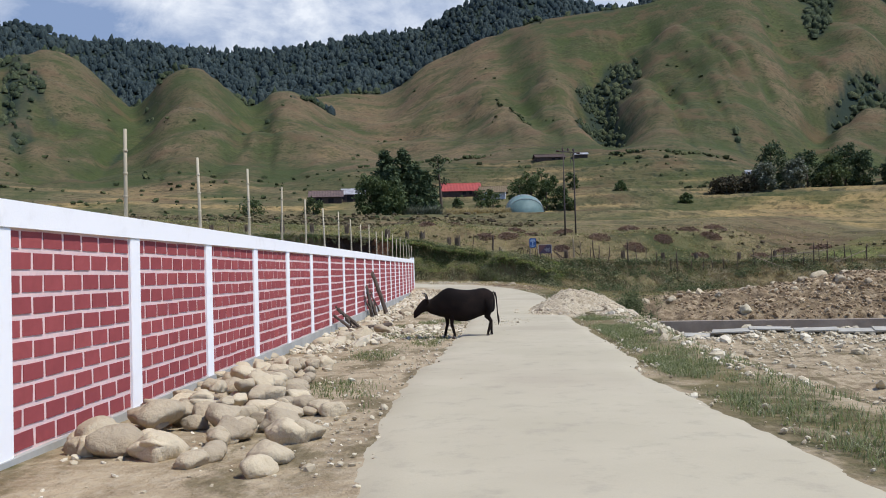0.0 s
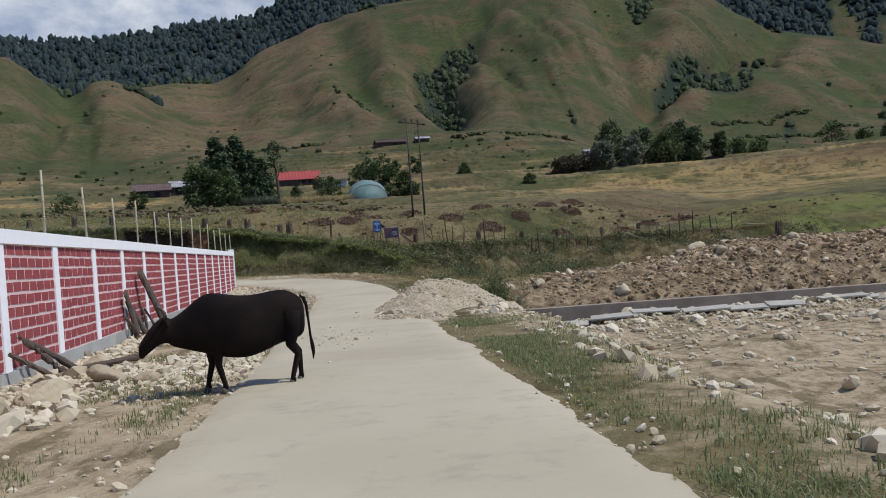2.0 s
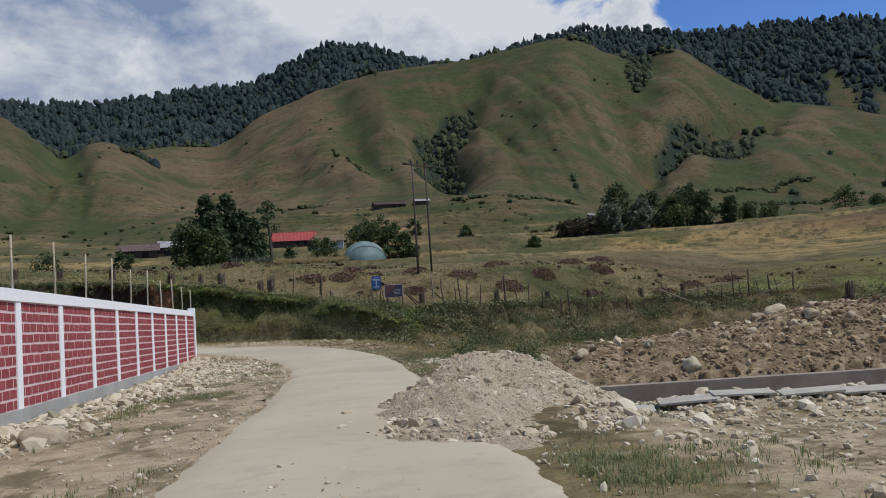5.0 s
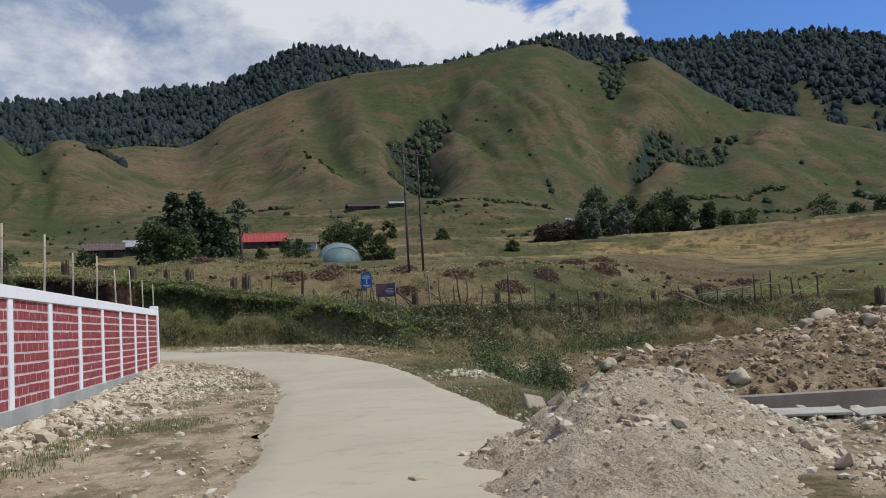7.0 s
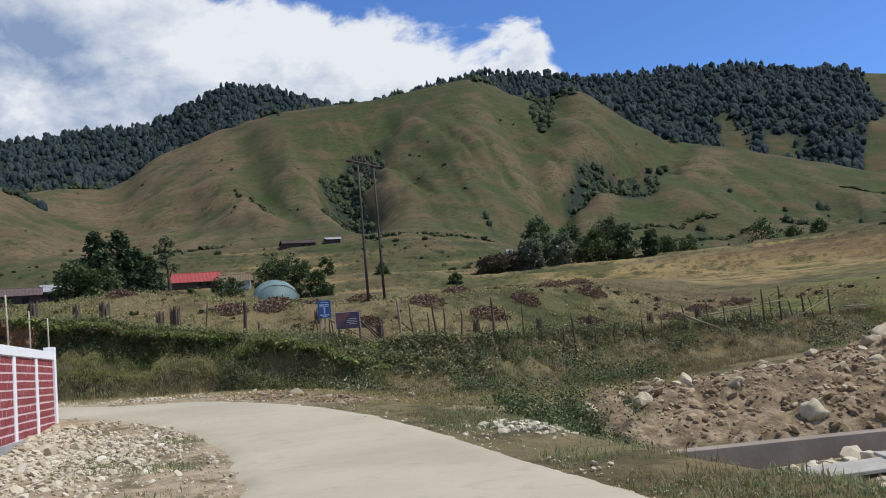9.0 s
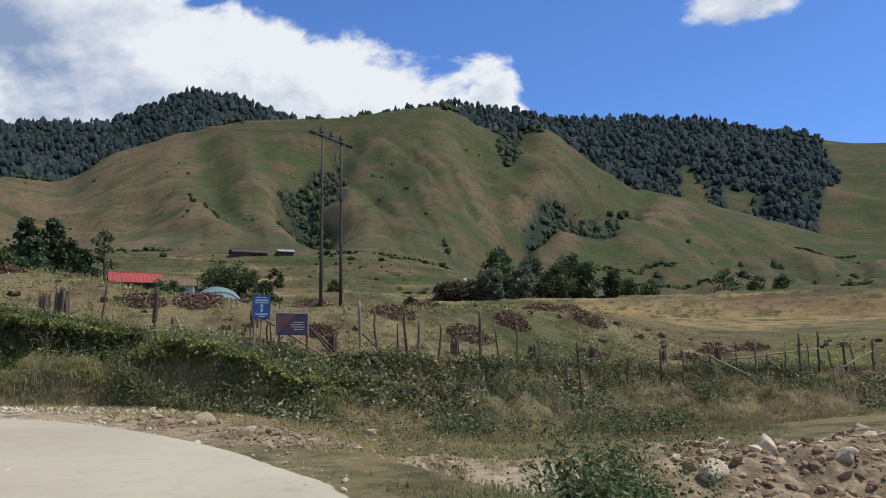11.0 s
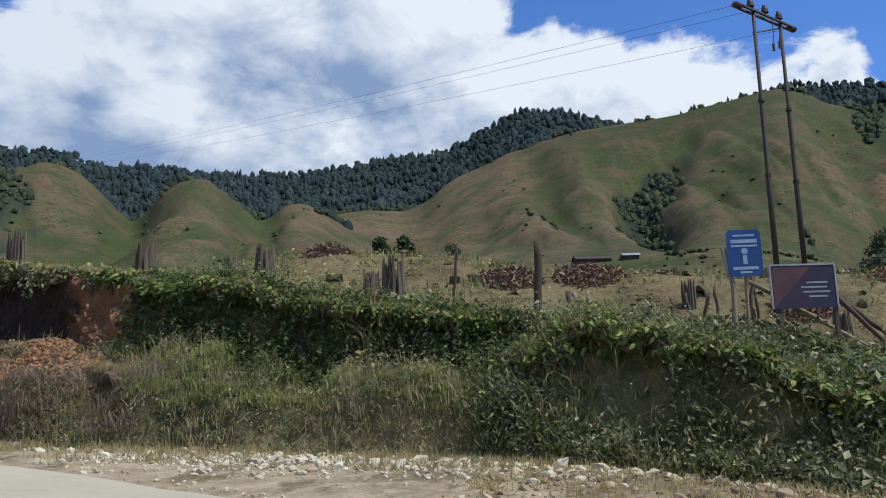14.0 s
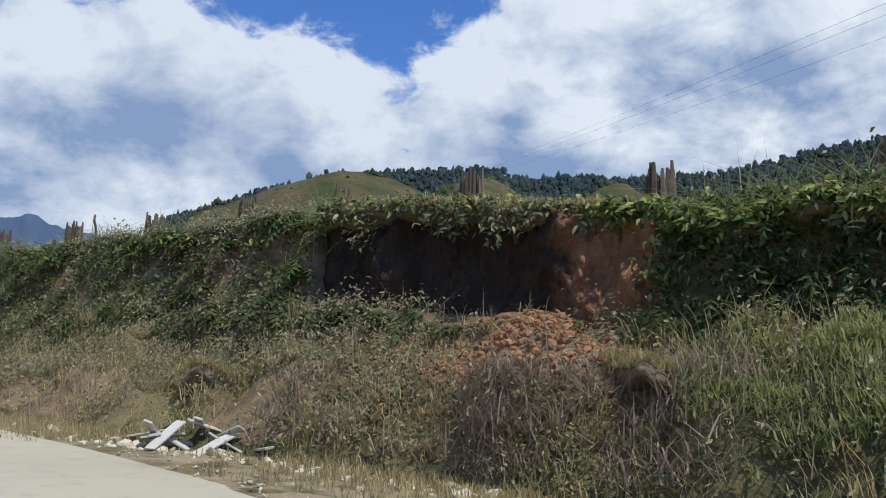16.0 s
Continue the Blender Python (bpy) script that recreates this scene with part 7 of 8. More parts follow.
def build_logs():
    rng = random.Random(23)
    # foot, top, thickness: split trunks and thin poles
    specs = [((-2.85, 33.75, -0.05), (-3.0, 32.75, 1.22), 0.14, 0.45), ((-2.65, 34.0, -0.05), (-3.0, 33.2, 0.92), 0.10, 0.6), ((-2.75, 33.3, -0.05), (-3.0, 32.6, 0.62), 0.06, 0.9), ((-2.8, 33.1, -0.05), (-3.0, 32.9, 1.0), 0.04, 1.0),
             ((-2.4, 36.0, -0.05), (-2.95, 34.7, 1.72), 0.17, 0.5), ((-2.75, 34.7, -0.05), (-2.95, 34.5, 1.0), 0.035, 1.0), ((-2.6, 35.4, -0.05), (-2.9, 35.2, 0.7), 0.04, 1.0),
             ((-2.55, 25.6, -0.05), (-3.1, 24.7, 0.78), 0.08, 0.7), ((-2.45, 26.0, -0.05), (-3.1, 25.0, 0.7), 0.07, 0.8), ((-2.5, 24.9, -0.05), (-3.1, 24.2, 0.55), 0.05, 1.0), ((-1.7, 27.2, 0.1), (-2.5, 25.6, 0.12), 0.06, 1.0)]
    for b, a, r, flat in specs:
        ga = spot(b[0], b[1])
        pa, pb = Vector((max(a[0], wall_x(a[1]) + 0.06 + r * flat), a[1], ga + a[2])), Vector((b[0], b[1], ga + b[2]))
        bow = Vector((rng.uniform(0.01, 0.05), rng.uniform(-0.05, 0.05), 0))
        pts = [pa.lerp(pb, k / 9) + bow * math.sin(math.pi * k / 9) + Vector((rng.uniform(-0.012, 0.012), rng.uniform(-0.02, 0.02), 0)) for k in range(10)]
        bm = stick_bm(pts, [r * (0.72 + 0.36 * k / 9) * rng.uniform(0.85, 1.1) for k in range(10)], 9, rng)
        # split trunks are flat towards the wall
        for v in bm.verts:
            u = (v.co - pa).dot(pb - pa) / (pb - pa).length_squared
            axis = pa.lerp(pb, u)
            v.co.x = axis.x + (v.co.x - axis.x) * flat
        tagged(part("log", bm, MAT_LOG, smooth=False), "weathered split log leaning against the wall" if r > 0.09 else "thin weathered pole by the wall", "log", "logs by the wall")


MAT_LOG = material("weathered_log", object_tone((0.105, 0.078, 0.058), (0.17, 0.13, 0.10), 9.0), 0.9, 0.9, 0.03)
build_logs()


def build_bracken():
    g = np.random.default_rng(9)
    for x, y, s in ((4.2, 84, 1.0), (6.4, 84, 1.1), (9.0, 86, 1.2), (18.2, 82, 1.1), (25, 88, 1.2), (15.2, 84, 1.2), (1.4, 90, 1.1), (30, 82, 1.0), (26.7, 86, 1.1), (21.5, 84.5, 1.0), (12.5, 90, 1.1), (33.5, 84.5, 1.1), (-1.5, 87.5, 0.9), (-8, 89, 1.0), (29, 92, 1.3), (38, 87, 1.2), (7.8, 92, 1.0), (20, 93, 1.3), (11.2, 81.5, 0.8), (24.2, 81.5, 0.9)):
        n = 900
        s = s * 0.62
        r = np.sqrt(g.random(n)) * 1.25 * s
        a = g.uniform(0, 6.283, n)
        px, py = x + r * np.cos(a) * 1.2, y + r * np.sin(a)
        p = on_land(px, py)
        p[:, 2] += 0.55 * s * np.clip(1 - (r / (1.3 * s)) ** 2, 0, 1) * g.random(n) ** 0.4
        ob = leaf_mesh("bracken_mound", p, g, (0.04, 0.11), MAT_DEADFERN, (0, 0, 1), 0.9, 2.2)
        tagged(ob, "heap of cut dead bracken, reddish brown", "bracken heap", "bracken heaps on the field")


build_bracken()


# ---------------------------------------------------------------- signs
MAT_BLUE = material("blue_enamel", two_tone((0.028, 0.085, 0.235), (0.022, 0.065, 0.19), 3.0, 10, 0.2), 0.45)
MAT_WHITE = material("white_print", two_tone((0.34, 0.43, 0.55), (0.27, 0.36, 0.48), 8.0), 0.6)
MAT_PURPLE = material("dark_board", two_tone((0.055, 0.035, 0.055), (0.035, 0.03, 0.055), 2.0, 8, 0.2), 0.5)
MAT_MAROON = material("maroon_print", two_tone((0.135, 0.06, 0.05), (0.09, 0.045, 0.045), 4.0), 0.6)
MAT_TIN = material("tin_rim", two_tone((0.42, 0.42, 0.41), (0.33, 0.32, 0.31), 6.0), 0.5, metal=0.3)


def build_signs():
    rng = random.Random(6)
    base = Vector((7.75, 74.55, spot(7.75, 74.55)))
    sign = tagged(new("blue_sign"), "small blue notice board with white print on a post", "sign")
    sign.location = base
    zc = 3.72 - base.z

    def plate(name, parent, mat, x0, z0, x1, z1, y, d=0.012, bev=0.0, label=""):
        bm = bmesh.new()
        box(bm, x0, y - d, z0, x1, y, z1)
        if bev:
            bmesh.ops.bevel(bm, geom=[e for e in bm.edges if abs(e.verts[0].co.y - e.verts[1].co.y) > 1e-4], offset=bev, segments=3, affect="EDGES")
        return part(name, bm, mat, parent, label)

    board = plate("panel", sign, MAT_BLUE, -0.29, zc - 0.4, 0.29, zc + 0.4, 0, 0.02, 0.04)
    for z, w, h in ((0.30, 0.18, 0.03), (0.20, 0.22, 0.06), (0.12, 0.22, 0.035), (-0.26, 0.21, 0.05), (-0.33, 0.10, 0.035)):
        plate("print_bar", board, MAT_WHITE, -w, zc + z - h / 2, w, zc + z + h / 2, -0.021, 0.003)
    # plain emblem
    bm = bmesh.new()
    bmesh.ops.create_cone(bm, cap_ends=True, segments=16, radius1=0.055, radius2=0.055, depth=0.004, matrix=Matrix.Translation((0, -0.023, zc + 0.03)) @ Matrix.Rotation(math.pi / 2, 4, "X"))
    part("emblem", bm, MAT_WHITE, board)
    plate("emblem_bar", board, MAT_WHITE, -0.035, zc - 0.19, 0.035, zc - 0.04, -0.021, 0.003)
    for x, r in ((-0.02, 0.03), (-0.24, 0.045)):
        pts = [(x - 0.02, 0.05, -0.3), (x, 0.05, 0.5), (x + 0.02, 0.045, 1.1), (x + (0.03 if x > -0.1 else -0.1), 0.04, zc + 0.1)]
        part("post", stick_bm(pts, [r] * 4, 7, rng), MAT_PALEPOST, sign, smooth=True)
    # the larger dark board on two legs
    bx, by = 8.84, 74.98
    b2 = tagged(new("dark_sign"), "dark purple notice board with a pale tin rim on two legs", "sign")
    b2.location = (bx, by, spot(bx, by))
    b2.rotation_euler = (0, 0, radians(3))
    zt = 3.53 - spot(bx, by)
    panel = plate("panel", b2, MAT_PURPLE, -0.55, zt - 0.74, 0.55, zt, 0, 0.02)
    bm = bmesh.new()
    vs = [bm.verts.new(p) for p in ((-0.53, -0.024, zt - 0.72), (-0.53, -0.024, zt - 0.02), (0.15, -0.024, zt - 0.02))]
    bm.faces.new(vs[::-1])
    f = bmesh.ops.extrude_face_region(bm, geom=list(bm.faces))
    bmesh.ops.translate(bm, vec=(0, 0.003, 0), verts=[v for v in f["geom"] if isinstance(v, bmesh.types.BMVert)])
    bmesh.ops.recalc_face_normals(bm, faces=bm.faces)
    part("print_field", bm, MAT_MAROON, panel)
    for z, a, b in ((-0.30, 0.05, 0.42), (-0.38, -0.05, 0.40), (-0.46, -0.02, 0.45), (-0.54, 0.08, 0.40)):
        plate("print_bar", panel, MAT_TIN, a, zt + z - 0.014, b, zt + z + 0.014, -0.021, 0.003)
    plate("rim", b2, MAT_TIN, -0.57, zt, 0.57, zt + 0.03, 0.005, 0.035)
    plate("rim", b2, MAT_TIN, 0.55, zt - 0.74, 0.58, zt, 0.005, 0.035)
    plate("rim", b2, MAT_TIN, -0.58, zt - 0.74, -0.55, zt, 0.005, 0.035)
    for x in (-0.42, 0.54):
        bm = bmesh.new()
        box(bm, x - 0.035, 0.006, -0.4, x + 0.035, 0.07, zt - 0.05)
        part("leg", bm, MAT_POST, b2)


build_signs()


# ---------------------------------------------------------------- power line
MAT_WIRE = material("wire", two_tone((0.10, 0.10, 0.105), (0.07, 0.07, 0.075), 1.0), 0.6)
MAT_INSUL = material("insulator", two_tone((0.10, 0.06, 0.05), (0.07, 0.045, 0.04), 8.0), 0.3)


def tube(name, pts, r, mat, parent=None, label=""):
    cu = bpy.data.curves.new(name, "CURVE")
    cu.dimensions = "3D"
    cu.bevel_depth, cu.bevel_resolution = r, 1
    sp = cu.splines.new("POLY")
    sp.points.add(len(pts) - 1)
    for q, p in zip(sp.points, pts):
        q.co = (*p, 1)
    me = bpy.data.meshes.new_from_object(new("tmp_curve", cu))
    bpy.data.objects.remove(bpy.data.objects["tmp_curve"])
    me.materials.clear()
    me.materials.append(mat)
    ob = new(name, me)
    ob.parent = parent
    if label:
        ob["label"] = label
    return ob


def build_pole():
    rng = random.Random(3)
    pole = tagged(new("power_pole"), "twin brown steel poles carrying a crossarm and wires", "power pole")
    h = 10.0
    for x, y, lean in ((-0.6, -0.5, 0.02), (0.6, 0.5, 0.01)):
        secs = [(-0.8, 0.082), (3.6, 0.082), (3.65, 0.07), (6.4, 0.068), (6.45, 0.056), (h, 0.052)]
        part("shaft", stick_bm([(x + lean * z * 0.3, y, z) for z, r in secs], [r for z, r in secs], 12), MAT_POLE, pole, smooth=True)
        for z in (3.6, 6.4):
            part("collar", stick_bm([(x + lean * z * 0.3, y, z - 0.06), (x + lean * z * 0.3, y, z + 0.06)], [0.098, 0.098], 12), MAT_POLE, pole)
    d = Vector((1.2, 1.0, 0)).normalized()
    for off, z in ((0.09, h - 0.15), (-0.09, h - 0.15)):
        side = Vector((-d.y, d.x, 0)) * off
        a, b = -d * 1.35 + side + Vector((0, 0, z)), d * 1.35 + side + Vector((0, 0, z))
        part("crossarm", stick_bm([a, a.lerp(b, 0.5), b], [0.05] * 3, 4), MAT_POLE, pole)
    a, b = -d * 0.78 + Vector((0, 0, h - 1.0)), d * 0.78 + Vector((0, 0, h - 0.35))
    part("brace", stick_bm([a, b], [0.03, 0.03], 4), MAT_POLE, pole)
    for u in (-0.8, 0.0, 0.8):
        p = d * u + Vector((0, 0, h - 0.1))
        part("insulator", stick_bm([p, p + Vector((0, 0, 0.1)), p + Vector((0, 0, 0.13)), p + Vector((0, 0, 0.28)), p + Vector((0, 0, 0.42))], [0.04, 0.04, 0.12, 0.10, 0.07], 10), MAT_INSUL, pole, "brown ribbed insulator")
    for u in (-1.3, 1.3):
        p = d * u + Vector((0, 0, h - 0.15))
        q = p + d * (0.42 if u > 0 else -0.42)
        pts = [p.lerp(q, k / 6) for k in range(7)]
        part("insulator", stick_bm(pts, [0.04, 0.12, 0.05, 0.12, 0.05, 0.12, 0.04], 10), MAT_INSUL, pole, "brown ribbed insulator")
    for u, dz in ((0.35, 0.9), (0.72, 0.7)):
        p = d * u + Vector((0, 0, h - 0.2))
        tube("jumper", [p, p + Vector((0.03, 0, -dz * 0.5)), p + Vector((-0.02, 0, -dz))], 0.012, MAT_WIRE, pole)
        c = p + Vector((-0.02, 0, -dz))
        part("fuse", stick_bm([c, c + Vector((0, 0, -0.28))], [0.045, 0.045], 8), MAT_INSUL, pole, "small dark fuse holder")
    return pole


def sag(a, b, drop, n=40):
    a, b = Vector(a), Vector(b)
    return [a.lerp(b, k / n) - Vector((0, 0, 4 * drop * (k / n) * (1 - k / n))) for k in range(n + 1)]


def build_line():
    pole = build_pole()
    c = Vector((12.72, 85.95, spot(12.72, 85.95)))
    pole.location = c
    lift = 13.15 - c.z - 10.0
    pole.scale = (1, 1, (10.0 + lift) / 10.0)
    top = 13.15
    d = Vector((1.2, 1.0, 0)).normalized()
    far = Vector((-300, 525, 0))
    far.z = spot(far.x, far.y) + 12
    for u in (-1.5, 0.0, 1.5):
        a = c + d * u
        a.z = top + (0.2 if u == 0 else -0.1)
        b = far + d * u * 2
        tagged(tube("power_wire", sag(a, b, 9.0), 0.006, MAT_WIRE), "thin dark power wire strung from the pole", "power wire", "power wires")


build_line()


# ---------------------------------------------------------------- cow
def build_cow():
    """Stands across the road's left half, head to the verge: built along -x from the rump at x = 1.05."""
    bm = bmesh.new()
    rings = []
    # stations from rump to neck: x, top z, bottom z, half width
    st = [(1.03, 0.96, 0.72, 0.05), (0.99, 1.06, 0.60, 0.15), (0.88, 1.12, 0.56, 0.24), (0.72, 1.19, 0.54, 0.27), (0.50, 1.18, 0.50, 0.28), (0.25, 1.15, 0.42, 0.32), (0.0, 1.15, 0.38, 0.35), (-0.28, 1.18, 0.40, 0.33), (-0.52, 1.23, 0.45, 0.29), (-0.72, 1.18, 0.50, 0.24), (-0.90, 1.07, 0.54, 0.18), (-1.06, 0.99, 0.58, 0.14), (-1.2, 0.93, 0.61, 0.11)]
    for x, t, b, w in st:
        ring = []
        for k in range(16):
            a = 6.28318 * k / 16
            ca, sa = math.cos(a), math.sin(a)
            ring.append(bm.verts.new((x, w * abs(ca) ** 0.8 * (1 if ca > 0 else -1), (t + b) / 2 + (t - b) / 2 * abs(sa) ** 0.85 * (1 if sa > 0 else -1))))
        rings.append(ring)
    head = [(-1.24, 0.98, 0.66, 0.115), (-1.36, 0.97, 0.66, 0.12), (-1.50, 0.88, 0.60, 0.10), (-1.62, 0.77, 0.53, 0.08), (-1.70, 0.69, 0.50, 0.075), (-1.73, 0.65, 0.52, 0.05)]
    for x, t, b, w in head:
        rings.append([bm.verts.new((x, w * math.cos(6.28318 * k / 16), (t + b) / 2 + (t - b) / 2 * math.sin(6.28318 * k / 16))) for k in range(16)])
    for a, b in zip(rings, rings[1:]):
        for k in range(16):
            bm.faces.new((a[k], a[(k + 1) % 16], b[(k + 1) % 16], b[k]))
    bm.faces.new(rings[0])
    bm.faces.new(rings[-1][::-1])
    bmesh.ops.recalc_face_normals(bm, faces=bm.faces)
    base = Vector((0.5, 21.5, spot(0.5, 21.5)))
    cow = tagged(new("cow"), "black cow standing across the road with lowered head", "cow")
    cow.matrix_world = Matrix.Translation(base) @ Matrix.Rotation(radians(8), 4, "Z") @ Matrix.Diagonal((0.74, 0.95, 1.04, 1))
    body = part("body", bm, MAT_HIDE, cow, smooth=True)
    body.modifiers.new("round", "SUBSURF").levels = 1

    def limb(name, pts, radii, parent=cow, mat=MAT_HIDE, label=""):
        ob = part(name, stick_bm(pts, radii, 9), mat, parent, label, smooth=True)
        return ob

    for sx, x, step in ((1, -0.55, -0.10), (-1, -0.50, 0.10)):
        y = 0.15 * sx
        leg = limb("leg", [(x, y, 0.75), (x + step * 0.3, y, 0.52), (x + step * 0.2, y, 0.34), (x + step, y, 0.12), (x + step, y, 0.06)], [0.11, 0.085, 0.055, 0.04, 0.05])
        limb("hoof", [(x + step - 0.01, y, 0.07), (x + step - 0.03, y, -0.005)], [0.05, 0.062], leg, MAT_HOOF, "grey hoof")
    for sx, x, step in ((1, 0.80, 0.08), (-1, 0.76, -0.08)):
        y = 0.16 * sx
        leg = limb("leg", [(x, y, 0.92), (x, y, 0.68), (x - 0.02, y, 0.50), (x + 0.10 + step * 0.3, y, 0.38), (x + 0.05 + step, y, 0.12), (x + 0.05 + step, y, 0.06)], [0.17, 0.14, 0.085, 0.055, 0.04, 0.05])
        limb("hoof", [(x + 0.04 + step, y, 0.07), (x + 0.02 + step, y, -0.005)], [0.05, 0.062], leg, MAT_HOOF, "grey hoof")
    for s in (-1, 1):
        limb("horn", [(-1.27, 0.08 * s, 0.96), (-1.28, 0.17 * s, 1.01), (-1.33, 0.23 * s, 1.07), (-1.40, 0.24 * s, 1.11)], [0.032, 0.028, 0.02, 0.006], cow, MAT_HOOF, "short curved grey horn")
        limb("ear", [(-1.26, 0.10 * s, 0.90), (-1.25, 0.18 * s, 0.90), (-1.24, 0.26 * s, 0.87)], [0.025, 0.055, 0.012])
    limb("tail", [(0.97, 0, 1.08), (1.03, -0.01, 1.05), (1.07, -0.02, 0.96), (1.08, -0.04, 0.82), (1.09, -0.05, 0.68), (1.10, -0.05, 0.56), (1.12, -0.05, 0.46), (1.13, -0.05, 0.38), (1.12, -0.05, 0.29)], [0.04, 0.034, 0.027, 0.022, 0.02, 0.022, 0.034, 0.032, 0.008])
    return cow


MAT_HOOF = material("horn_grey", two_tone((0.12, 0.105, 0.09), (0.07, 0.06, 0.05), 8.0), 0.6)
build_cow()

# ---------------------------------------------------------------- trees and farm beyond the field
MAT_BARK = material("bark", object_tone((0.10, 0.075, 0.055), (0.14, 0.11, 0.08), 4.0), 0.95, 0.6, 0.03)
MAT_PINE = material("pine_needles", island_tone((0.042, 0.066, 0.034), (0.070, 0.100, 0.047), (0.115, 0.145, 0.068)), 0.8, spec=0.2, through_light=0.2)
MAT_BROAD = material("broad_leaves", island_tone((0.050, 0.076, 0.028), (0.082, 0.114, 0.040), (0.135, 0.160, 0.060)), 0.7, spec=0.25, through_light=0.25)
MAT_PALELEAF = material("pale_leaves", island_tone((0.085, 0.105, 0.065), (0.14, 0.155, 0.10), (0.30, 0.31, 0.24)), 0.7, spec=0.25, through_light=0.25)
MAT_BROWNLEAF = material("brown_leaves", island_tone((0.075, 0.062, 0.042), (0.10, 0.085, 0.055), (0.065, 0.07, 0.04)), 0.8, spec=0.15, through_light=0.25)


def build_tree(rng, x, y, h, wide, mat, label, low=0.15, leaf=(0.3, 0.65), n=1500, lobes=9, shape="round", name="tree", group=""):
    """A tapered trunk with limbs, and a crown of many leaves in uneven clumps."""
    z = spot(x, y)
    tree = tagged(new(name), label, name.replace("_", " "), group)
    tree.location = (x, y, z)
    bend = (rng.uniform(-0.05, 0.05), rng.uniform(-0.05, 0.05))
    pts = [(bend[0] * h * u * u, bend[1] * h * u * u, h * u - (0.4 if u == 0 else 0)) for u in (0, 0.15, 0.35, 0.6, 0.92)]
    r0 = 0.035 * h**0.9
    trunk = stick_bm(pts, [r0 * 1.2, r0, r0 * 0.8, r0 * 0.5, r0 * 0.12], 8, rng)
    clumps = []
    for k in range(lobes):
        u = low + (1 - low) * ((k + 0.5) / lobes) ** 0.9
        if shape == "pine":
            reach = wide * (1.05 - u) ** 0.7 * rng.uniform(0.5, 1.0)
            cr = wide * (0.28 + 0.35 * (1 - u))
        elif shape == "flat":
            reach = wide * rng.uniform(0.2, 0.9)
            cr = wide * 0.38
        else:
            reach = wide * math.sin(math.pi * min(0.95, 0.25 + 0.62 * (u - low) / (1 - low))) * rng.uniform(0.35, 0.85)
            cr = wide * rng.uniform(0.32, 0.5)
        a = k * 2.4 + rng.uniform(-0.5, 0.5)
        c = Vector((reach * math.cos(a) + bend[0] * h * u * u, reach * math.sin(a) + bend[1] * h * u * u, h * u - cr * 0.25))
        clumps.append((c, cr))
        if k % 2 == 0:
            s = max(0.12, u - 0.18)
            b0 = Vector((bend[0] * h * s * s, bend[1] * h * s * s, h * s))
            limb = stick_bm([b0, b0.lerp(c, 0.5) + Vector((0, 0, 0.03 * h)), c], [r0 * 0.4, r0 * 0.25, r0 * 0.06], 5, rng)
            me = bpy.data.meshes.new("limb")
            limb.to_mesh(me)
            limb.free()
            trunk.from_mesh(me)
            bpy.data.meshes.remove(me)
    part("trunk", trunk, MAT_BARK, tree, smooth=True)
    g = np.random.default_rng(rng.randrange(10**6))
    per = n // lobes
    pts = []
    for c, cr in clumps:
        d = g.normal(0, 1, (per, 3))
        d /= np.linalg.norm(d, axis=1)[:, None]
        rad = cr * g.random(per)[:, None] ** 0.45 * (1 + 0.25 * np.sin(3 * d[:, :1] + c.x) * np.cos(4 * d[:, 1:2] + c.z))
        flat = np.array([1.0, 1.0, 0.72])
        pts.append(np.array(c)[None] + d * rad * flat)
    crown = leaf_mesh("crown", np.concatenate(pts), g, leaf, mat, (0.1, -0.1, 0.9), 0.8, 1.4)
    crown.parent = tree
    return tree


